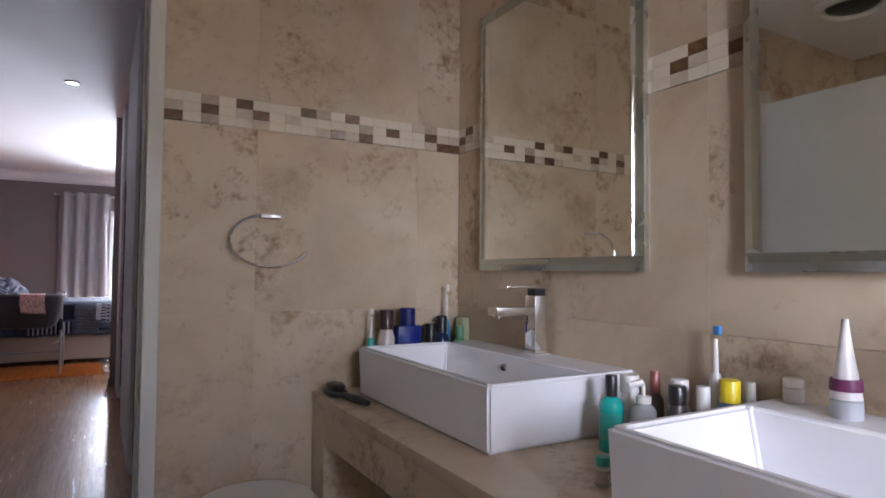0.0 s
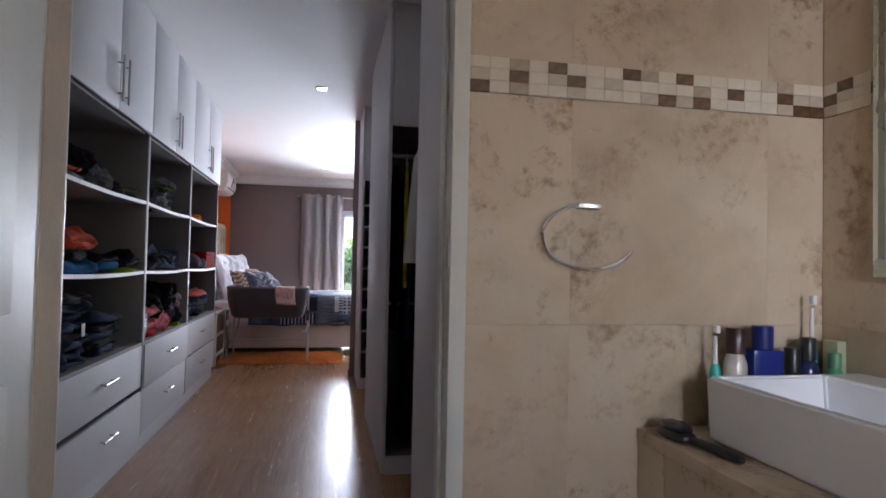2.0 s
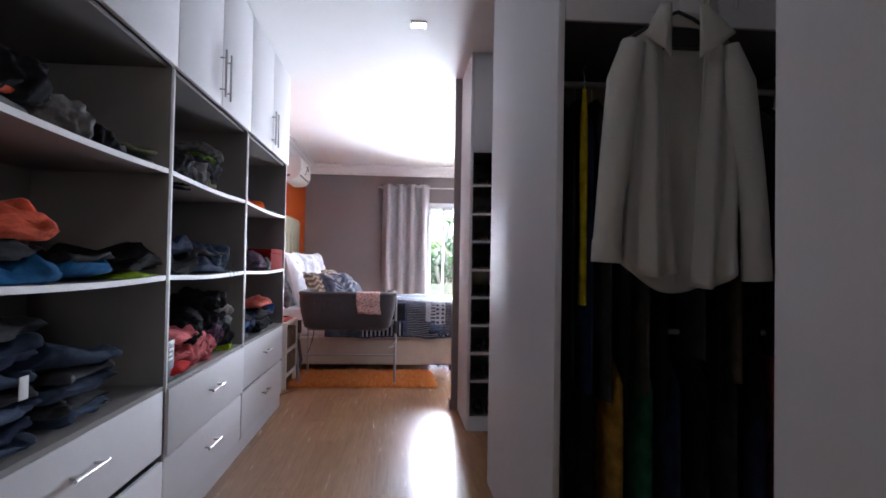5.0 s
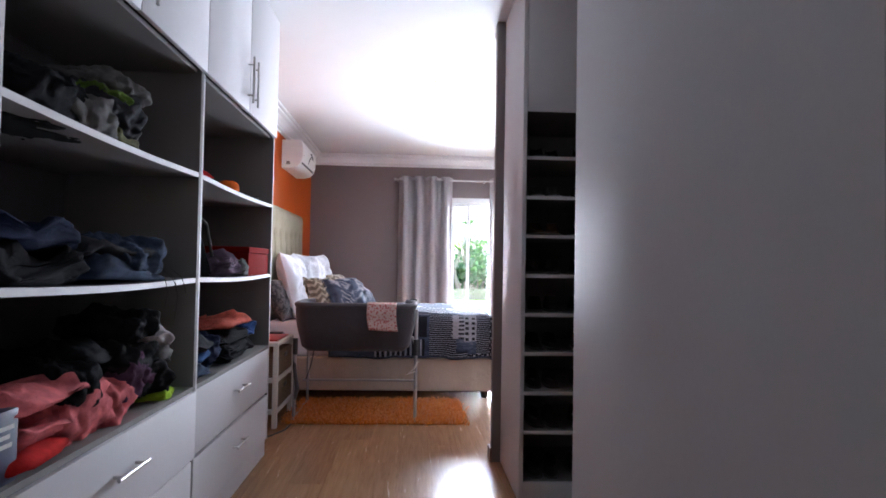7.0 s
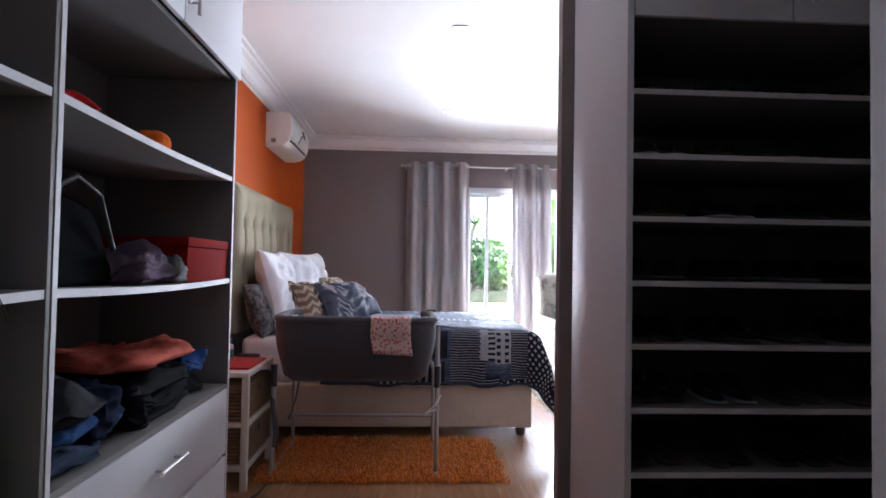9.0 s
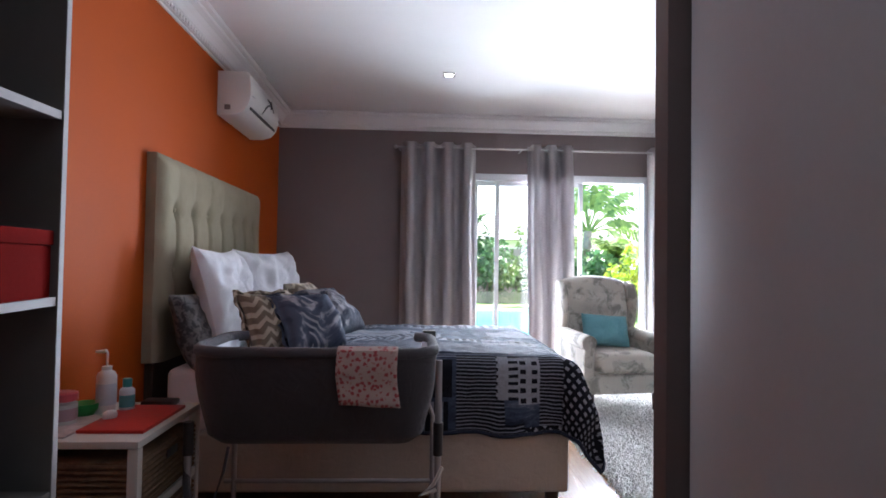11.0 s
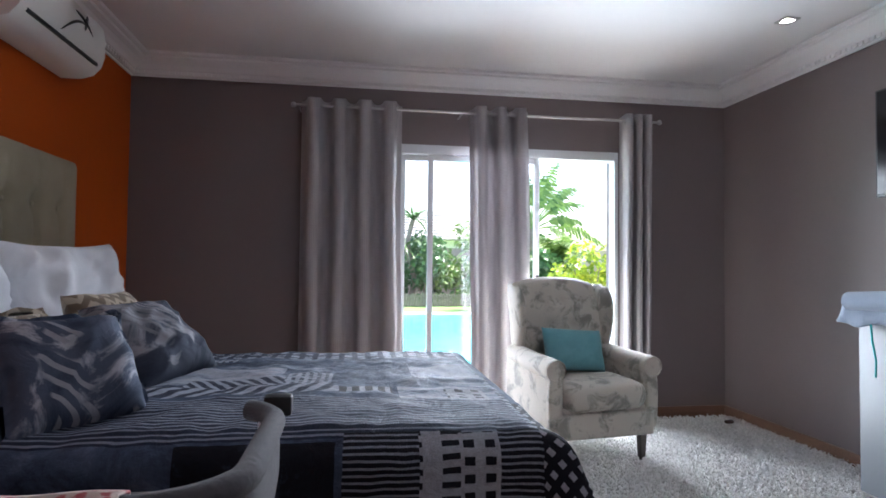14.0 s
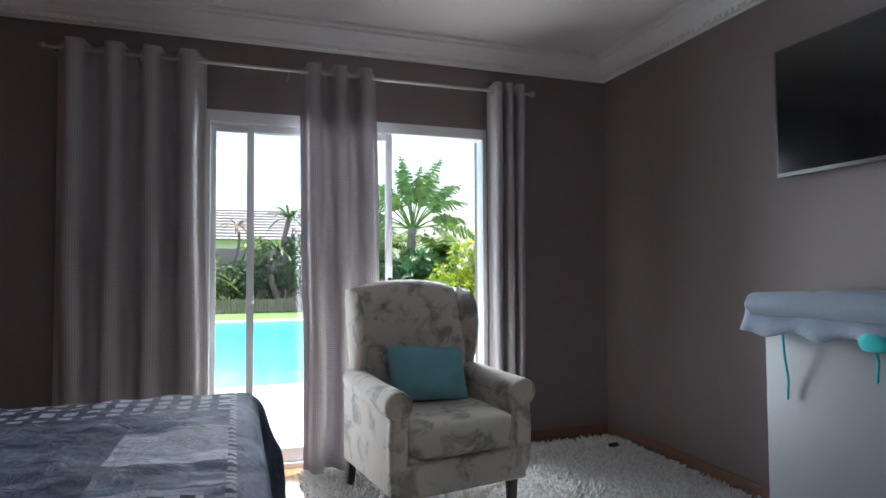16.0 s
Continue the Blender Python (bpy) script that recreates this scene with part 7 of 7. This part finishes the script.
bottle(-1.215, 7.98, NT, 0.050, 0.115, plastic((0.48, 0.47, 0.47)), plastic((0.50, 0.08, 0.10)), 1.02, 0.25, (0.40, 0.25, 0.28), "tub with a pink lid", "tub")
bottle(-1.275, 7.87, NT, 0.035, 0.16, plastic((0.16, 0.07, 0.20)), BLK, 0.9, 0.3, None, "purple cosmetics bottle")
solo("green_bowl", lathe([(0.03, 0.0), (0.05, 0.03), (0.052, 0.05), (0.047, 0.05), (0.0, 0.02)], (-1.20, 8.10, NT), 20), plastic((0.03, 0.36, 0.08)), "small green plastic bowl", "bowl")
solo("dummy_soother", lump((-1.07, 8.03, NT + 0.02), (0.022, 0.03, 0.02), 0.9, 0.003, 30, 2, 16, 10), WHT, "small white plastic case", "case")
wal = thing("black_wallet", (-0.99, 8.27, NT), "black wallet lying on the nightstand", "wallet")
part("wallet_cover", box(-1.06, 8.25, NT, -0.93, 8.33, NT + 0.022, 0.008), BLACK_PLASTIC, wal)
cable = thing("power_cable", (-0.82, 7.75, 0), "black charger cable lying on the floor", "cable")
part("cord", tube([(-0.9, 8.36, 0.30), (-0.86, 8.38, 0.12), (-0.80, 8.30, 0.012), (-0.76, 8.0, 0.007), (-0.78, 7.72, 0.007), (-0.86, 7.55, 0.007), (-0.95, 7.5, 0.007)], 0.005, 8), BLACK_PLASTIC, cable)
part("adaptor", box(-1.02, 7.46, 0.0, -0.93, 7.54, 0.045, 0.008), BLACK_PLASTIC, cable)
sl = thing("slipper", (-1.0, 7.45, 0), "dark slipper on the floor by the cabinet", "slipper")
part("slipper_sole", lump((-0.98, 7.36, 0.03), (0.06, 0.12, 0.032), 0.6, 0.006, 9, 5), cloth(BLACK), sl)
solo("dried_leaf", lump((3.10, 11.33, 0.055), (0.035, 0.022, 0.012), 0.8, 0.006, 30, 2, 14, 8), cloth(BROWN), "small brown object lying on the rug", "object")

# ---- garden ----
GZ = -0.14
PATIO = surf("pale_paving", (0.56, 0.54, 0.50), 0.08, 1.5, rough=0.7, bump_s=0.2)
LAWN = surf("lawn_grass", (0.10, 0.19, 0.035), 0.25, 1.5, rough=0.9, bump_s=0.8, bump_scale=60)
POOL_W, POOL_NT, POOL_B = nodes_of("pool_water")
POOL_B.inputs["Base Color"].default_value = (0.10, 0.52, 0.60, 1)
POOL_B.inputs["Roughness"].default_value = 0.06
bump(POOL_NT, POOL_B, noise_tex(POOL_NT, coords(POOL_NT), 5.0, 3), 0.15, 0.03)
SOIL = surf("garden_soil", (0.09, 0.065, 0.045), 0.3, 3, rough=0.95)
STONE = surf("pool_coping", (0.60, 0.58, 0.54), 0.08, 4, rough=0.7)
PLASTER = surf("house_plaster", (0.68, 0.66, 0.62), 0.05, 1, rough=0.8)
ROOF = surf("grey_roof_tile", (0.30, 0.28, 0.27), 0.2, 3, rough=0.8)
FENCE = surf("timber_picket", (0.22, 0.19, 0.15), 0.3, 5, rough=0.8, stretch=(8, 8, 1))
WALL_G = surf("garden_wall_plaster", (0.34, 0.29, 0.24), 0.12, 2, rough=0.85)
BARK = surf("palm_bark", (0.20, 0.16, 0.12), 0.3, 8, rough=0.9, bump_s=0.8, bump_scale=25)
LEAF_G = leaf_mat("green_leaf", (0.055, 0.115, 0.024), (0.18, 0.26, 0.06))
LEAF_D = leaf_mat("dark_leaf", (0.03, 0.075, 0.024), (0.085, 0.165, 0.05))
LEAF_Y = leaf_mat("golden_leaf", (0.14, 0.21, 0.012), (0.40, 0.43, 0.035))
LEAF_R = leaf_mat("bronze_leaf", (0.10, 0.05, 0.04), (0.16, 0.10, 0.06))

structure("ground", box(-900, YW + 0.22, GZ - 0.5, 900, 1500, GZ - 0.02), LAWN, "green lawn reaching into the distance", "ground")
structure("pavement", box(-6, YW + 0.221, GZ - 0.3, 9, 14.9, GZ, 0.004), PATIO, "pale sunlit patio paving outside the door", "patio")
pool = thing("water_pool", (-0.2, 19.8, GZ), "turquoise swimming pool with a pale stone edge", "pool", kind="structure")
PX0, PX1, PY0, PY1 = -5.5, 4.0, 15.2, 24.4
part("pool_water", box(PX0, PY0, GZ - 0.4, PX1, PY1, GZ - 0.015), POOL_W, pool)
for b4 in ((PX0 - 0.35, PY0 - 0.30, PX1 + 0.35, PY0), (PX0 - 0.35, PY1, PX1 + 0.35, PY1 + 0.35), (PX0 - 0.35, PY0, PX0, PY1), (PX1, PY0, PX1 + 0.35, PY1)):
    part("coping", box(b4[0], b4[1], GZ - 0.2, b4[2], b4[3], GZ + 0.012, 0.01), STONE, pool)
structure("flower_bed", box(-12, 27.9, GZ - 0.2, 16, 31.5, GZ + 0.03), SOIL, "dark planting bed behind the pool", "flower bed")
structure("garden_wall", box(-14, 31.5, GZ - 0.2, 18, 31.75, 2.0), WALL_G, "plastered garden boundary wall", "garden wall")
fence = thing("picket_fence", (0, 27.7, GZ), "low weathered picket edging along the planting bed", "fence")
_me = mesh_of("picket", box(-0.035, -0.012, 0, 0.035, 0.012, 0.42, 0.006, 1), FENCE, False)
for k in range(150):
    o = new("picket", _me)
    o.parent = fence
    o.location = (-6 + 0.09 * k, 0, 0.0 + 0.02 * math.sin(k * 1.7))


def leaves(n, centre, radii, size, rng, droop=0.3):
    """Many small folded leaves filling an uneven crown."""
    P = []
    F = []
    C = np.array(centre)
    lobes = [(C + rng.normal(0, 1, 3) * np.array(radii) * 0.55, rng.uniform(0.45, 0.75)) for _ in range(9)]
    for i in range(n):
        c, s = lobes[rng.integers(len(lobes))]
        d = rng.normal(0, 1, 3)
        d /= np.linalg.norm(d)
        p = c + d * np.array(radii) * s * rng.uniform(0.55, 1.0)
        a = rng.normal(0, 1, 3) + d
        a /= np.linalg.norm(a)
        b = np.cross(a, rng.normal(0, 1, 3))
        b /= np.linalg.norm(b)
        L, W = size * rng.uniform(0.6, 1.3), size * 0.32
        k = len(P)
        up = np.array((0, 0, -droop * L))
        P += [p, p + a * L * 0.5 + b * W, p + a * L + up, p + a * L * 0.5 - b * W]
        F += [(k, k + 1, k + 2), (k, k + 2, k + 3)]
    return P, F


def raw_part(name, P, F, material, parent, kind="stuff"):
    o = np.array(ORIGIN[parent.name])
    me = bpy.data.meshes.new(name)
    me.from_pydata([tuple(np.array(p) - o) for p in P], [], F)
    me.materials.append(material)
    ob = new(name, me)
    ob.parent = parent
    return tagged(ob, kind=kind)


def shrub(name, x, y, r, h, material, n, size, label, seed):
    rng = np.random.default_rng(seed)
    s = thing(name, (x, y, GZ), label, "shrub")
    for k in range(4):
        a = k * 1.7 + seed
        part("stem", tube([(x + 0.05 * math.cos(a), y + 0.05 * math.sin(a), GZ - 0.01), (x + r * 0.3 * math.cos(a), y + r * 0.3 * math.sin(a), GZ + h * 0.4), (x + r * 0.5 * math.cos(a), y + r * 0.5 * math.sin(a), GZ + h * 0.75)], [0.03, 0.02, 0.01], 6), BARK, s)
    P, F = leaves(n, (x, y, GZ + h * 0.52), (r * 0.8, r * 0.8, h * 0.42), size, rng)
    raw_part("crown", P, F, material, s)


def frond(P, F, base, az, length, arch, width, rng, blades=16, strap=False):
    """A feathered frond, or a strap leaf, springing from base."""
    d = np.array((math.cos(az), math.sin(az), 0))
    side = np.array((-math.sin(az), math.cos(az), 0))
    prev = None
    for k in range(blades + 1):
        f = k / blades
        p = np.array(base) + d * length * f * math.cos(arch * 0.5) + np.array((0, 0, length * (math.sin(arch) * f - 0.75 * f * f * math.cos(arch * 0.5))))
        w = width * math.sin(math.pi * min(1, 0.12 + 0.88 * f)) ** 0.7
        if strap:
            if prev is not None:
                i = len(P)
                P += [prev[0] - side * prev[1], prev[0] + side * prev[1], p + side * w, p - side * w]
                F.append((i, i + 1, i + 2, i + 3))
        elif k:
            for s in (-1, 1):
                i = len(P)
                tip = p + side * s * w + d * w * 0.45 + np.array((0, 0, -w * rng.uniform(0.2, 0.6)))
                q = (p + prev[0]) / 2
                P += [prev[0], p, tip]
                F.append((i, i + 1, i + 2))
        prev = (p, w)


def palm(x, y, h, r, n, label, seed, strap=False, material=None, width=0.28, trunk_r=0.13):
    rng = np.random.default_rng(seed)
    t = thing("palm_tree", (x, y, GZ), label, "palm tree")
    bm = bmesh.new()
    pts = [(x + 0.12 * math.sin(k * 0.6 + seed), y + 0.08 * math.cos(k * 0.5), GZ - 0.02 + h * k / 12) for k in range(13)]
    tube(pts, [trunk_r * (1.25 - 0.4 * k / 12 + 0.06 * (k % 2)) for k in range(13)], 12, bm)
    part("trunk", bm, BARK, t)
    P, F = [], []
    top = np.array(pts[-1])
    for k in range(n):
        az = k * 2.4 + rng.uniform(-0.3, 0.3)
        frond(P, F, top, az, r * rng.uniform(0.75, 1.15), rng.uniform(0.25, 1.35), width, rng, 18, strap)
    raw_part("crown", P, F, material or LEAF_G, t)


def fan_tree(x, y, h, label, seed):
    """A bare ringed stem with long-stalked paddle leaves fanning from its top, their blades torn across."""
    rng = np.random.default_rng(seed)
    t = thing("bird_of_paradise_tree", (x, y, GZ), label, "tree")
    top = h * 0.50
    pts = [(x + 0.10 * math.sin(k * 0.35), y, GZ - 0.02 + top * k / 16) for k in range(17)]
    part("trunk", tube(pts, [0.15 + 0.02 * (k % 2) - 0.002 * k for k in range(17)], 12), BARK, t)
    P, F = [], []
    n = 26
    for k in range(n):
        f = (k / (n - 1) - 0.5) * 2 + rng.uniform(-0.06, 0.06)
        b = np.array((x + 0.10 * math.sin(5.6) + 0.08 * f, y + rng.uniform(-0.1, 0.1), GZ + top - 0.05))
        el = radians(92 - 78 * abs(f) ** 1.25 + rng.uniform(-7, 7))
        turn = rng.uniform(-0.8, 0.8)
        sx = 1 if f > 0 else -1
        d = np.array((sx * math.cos(turn) * math.cos(el), math.sin(turn) * math.cos(el), math.sin(el)))
        L = h * rng.uniform(0.38, 0.52) * (1 - 0.22 * abs(f))
        side = np.cross(d, (0.25 * rng.normal(), 1, 0.3 * rng.normal()))
        side /= np.linalg.norm(side)
        bend = (0.25 + 0.9 * abs(f)) * rng.uniform(0.7, 1.2)
        pts = []
        for q in range(23):
            g = q / 22
            pts.append(b + d * L * g + np.array((sx * 0.10 * L * g * g, 0, -0.42 * bend * L * g ** 2.6)))
        for q in range(22):
            g = (q + 0.5) / 22
            p0, p1 = pts[q], pts[q + 1]
            w = 0.022 if g < 0.36 else 0.21 * math.sin(math.pi * min(1, (g - 0.36) / 0.64 * 0.93 + 0.07)) ** 0.6
            if g < 0.36:
                i = len(P)
                P += [p0 - side * w, p0 + side * w, p1 + side * w, p1 - side * w]
                F.append((i, i + 1, i + 2, i + 3))
                continue
            for s in (-1, 1):
                i = len(P)
                tear = rng.uniform(0.62, 1.08)
                tip = np.array((0, 0, -w * rng.uniform(0.1, 0.55)))
                P += [p0, p0 + (p1 - p0) * 0.55 + side * s * w * tear + tip, p1 + (p1 - p0) * 0.25 + side * s * w * tear + tip, p1]
                F.append((i, i + 1, i + 2, i + 3))
    raw_part("crown", P, F, LEAF_G, t)


# hedge row behind the pool
_rg = random.Random(3)
for k in range(13):
    _x = -7 + 1.25 * k
    shrub("hedge_shrub", _x + _rg.uniform(-0.2, 0.2), 29.2 + _rg.uniform(-0.3, 0.4), 0.95, _rg.uniform(1.7, 2.2), LEAF_D if k % 3 else LEAF_G, 900, 0.24, "dense green garden shrub behind the pool", 20 + k)
palm(-0.3, 28.7, 1.1, 1.6, 34, "spiky green strap-leaved palm shrub", 4, True, LEAF_G, 0.05, 0.10)
palm(2.4, 29.0, 3.1, 1.1, 40, "slender strap-leaved dracaena palm", 6, True, LEAF_D, 0.045, 0.09)
palm(2.0, 28.9, 2.0, 1.1, 36, "green strap-leaved yucca palm", 7, True, LEAF_G, 0.045, 0.09)
palm(0.75, 30.2, 2.9, 0.8, 30, "bare stemmed bronze dracaena", 8, True, LEAF_R, 0.04, 0.05)
fan_tree(5.65, 24.6, 5.1, "tall bird of paradise tree with fanned torn leaves", 12)
palm(4.9, 25.5, 2.0, 1.7, 30, "feathery green garden palm", 14, False, LEAF_G, 0.34)
palm(5.2, 25.4, 1.3, 1.5, 40, "feathery green garden palm under the tall tree", 16, False, LEAF_G, 0.30)
palm(6.5, 24.6, 1.7, 1.7, 30, "feathery green garden palm", 15, False, LEAF_G, 0.34)
shrub("golden_shrub", 6.2, 21.6, 0.85, 1.85, LEAF_Y, 1500, 0.17, "bright golden green conifer shrub", 41)
shrub("golden_shrub", 7.15, 21.9, 0.85, 1.9, LEAF_Y, 1200, 0.17, "bright golden green conifer shrub", 42)
shrub("hedge_shrub", 7.7, 22.8, 0.9, 1.2, LEAF_D, 1200, 0.2, "dense dark green garden shrub", 43)
shrub("hedge_shrub", 5.3, 23.6, 1.1, 1.9, LEAF_D, 1500, 0.26, "dense dark green garden shrub", 44)
shrub("hedge_shrub", 4.7, 26.0, 0.9, 3.6, LEAF_G, 1600, 0.28, "tall loose green garden shrub", 45)
shrub("hedge_shrub", 8.6, 23.8, 1.2, 1.9, LEAF_D, 1400, 0.26, "dense dark green garden shrub", 46)

house = thing("neighbour_house", (2.0, 46, GZ), "pale neighbouring house with a grey tiled roof", "house")
part("house_wall", box(-7, 44, GZ, 10, 52, 3.0), PLASTER, house)
bm = bmesh.new()
_v = [bm.verts.new(p) for p in ((-7.6, 43.4, 2.9), (10.6, 43.4, 2.9), (10.6, 52.6, 2.9), (-7.6, 52.6, 2.9), (-4, 48, 5.1), (7, 48, 5.1))]
for f in ((0, 1, 5, 4), (1, 2, 5), (2, 3, 4, 5), (3, 0, 4), (3, 2, 1, 0)):
    bm.faces.new([_v[i] for i in f])
roof = part("roof", bm, ROOF, house, smooth=False)
bm = bmesh.new()
for k in range(11):
    z = 2.95 + 0.2 * k
    y = 43.4 + 4.6 * (k * 0.2) / 2.2
    tube([(-7.4 + 0.33 * k, y, z), (10.4 - 0.33 * k, y, z)], 0.05, 6, bm)
part("roof_tile_rows", bm, ROOF, roof, kind="stuff")
for x in (-4, 0, 4.5):
    w = part("house_window", box(x, 43.96, 1.0, x + 1.4, 43.99, 2.2), SCREEN, house)
    part("sill", box(x - 0.05, 43.9, 0.93, x + 1.45, 43.99, 0.99), PLASTER, w)

# ---- pieces: floor planks, wall tiles, mosaic ----
_cache = {}
PW, PL = 0.193, 1.29
_k = 0
x = XL
while x < XR - 0.01:
    xe = min(x + PW, XR)
    y = YB + 0.07 - (_k * 0.47) % PL
    while y < YW + 0.05:
        ya, yb = max(y, YB + 0.07), min(y + PL, YW + 0.05)
        if yb - ya > 0.02 and not (x > 1.74 and yb < YN) and not (xe < CAB_X - 0.05 and yb < 7.1):
            plank(_cache, x, xe, ya, yb, floor)
        y += PL
    x += PW
    _k += 1

_tiles = {}


def tile(parent, axis, a0, a1, z0, z1, face):
    """A wall tile: axis 'y' lies on a wall facing -y, 'x' on a wall facing -x."""
    key = (axis, round(a1 - a0, 3), round(z1 - z0, 3))
    if key not in _tiles:
        w, h = a1 - a0 - 0.0002, z1 - z0 - 0.0008
        bm = box(0, 0, 0, w, 0.008, h, 0.0003, 1) if axis == "y" else box(0, 0, 0, 0.008, w, h, 0.0003, 1)
        _tiles[key] = mesh_of("tile", bm, TILE, False)
    o = new("tile", _tiles[key])
    o.parent = parent
    o.location = Vector((a0 + 0.0003, face, z0 + 0.0005) if axis == "y" else (face, a0 + 0.0003, z0 + 0.0005)) - ORIGIN[parent.name]


ROWS_Z = [(0.0, 0.50), (0.50, 1.05), (1.05, 1.597), (1.683, 2.23), (2.23, 2.45)]
for z0, z1 in ROWS_Z:
    xs = [JX1 + 0.053, 0.886, 1.43, 1.597]
    for a, b in zip(xs, xs[1:]):
        tile(wall_tiled, "y", a, b, z0, z1, YB - 0.002)
    for a, b in ((-1.18, -0.75), (-0.75, JX0 - 0.056)):
        tile(wall_tiled, "y", a, b, z0, z1, YB - 0.002)
    ys = [-1.6, -1.17, -0.62, -0.07, 0.48, 1.03, 1.58, YB - 0.003]
    for a, b in zip(ys, ys[1:]):
        tile(wall_vanity, "x", a, b, z0, z1, 1.598)
tile(wall_tiled, "y", JX0 - 0.05, JX1 + 0.05, JZ + 0.04, 2.45, YB - 0.002)

_mos = {}


def mosaic(parent, axis, a, z, w, h, face, tone):
    m = MOSAIC["WCTB".index(tone)]
    key = (axis, round(w, 3), round(h, 3), m.name)
    if key not in _mos:
        bm = box(0, 0, 0, w - 0.0006, 0.010, h - 0.0006, 0.0004, 1) if axis == "y" else box(0, 0, 0, 0.010, w - 0.0006, h - 0.0006, 0.0004, 1)
        _mos[key] = mesh_of("mosaic_tile", bm, m, False)
    o = new("mosaic_tile", _mos[key])
    o.parent = parent
    o.location = Vector((a, face, z) if axis == "y" else (face, a, z)) - ORIGIN[parent.name]


# the sheet's repeat, column by column from the top: white, cream, tan, brown
SHEET = "WCB WWW TBT WWW BCW WBC WWW WCW BWW TWC WWB BWC WTB WWW WBW WWW CWW TBC WCB".split()


def strip(parent, axis, a0, a1, face, shift=0):
    w, h = 0.0487, 0.0284
    a, k = a0, shift
    while a < a1 - 0.004:
        ww = min(w, a1 - a)
        for row in range(3):
            mosaic(parent, axis, a, 1.5985 + (2 - row) * h, ww, h, face, SHEET[k % len(SHEET)][row])
        a += w
        k += 1


strip(wall_tiled, "y", JX1 + 0.053, 1.597, YB - 0.004)
strip(wall_tiled, "y", -1.18, JX0 - 0.056, YB - 0.004)
strip(wall_vanity, "x", -1.6, YB - 0.005, 1.596, 7)
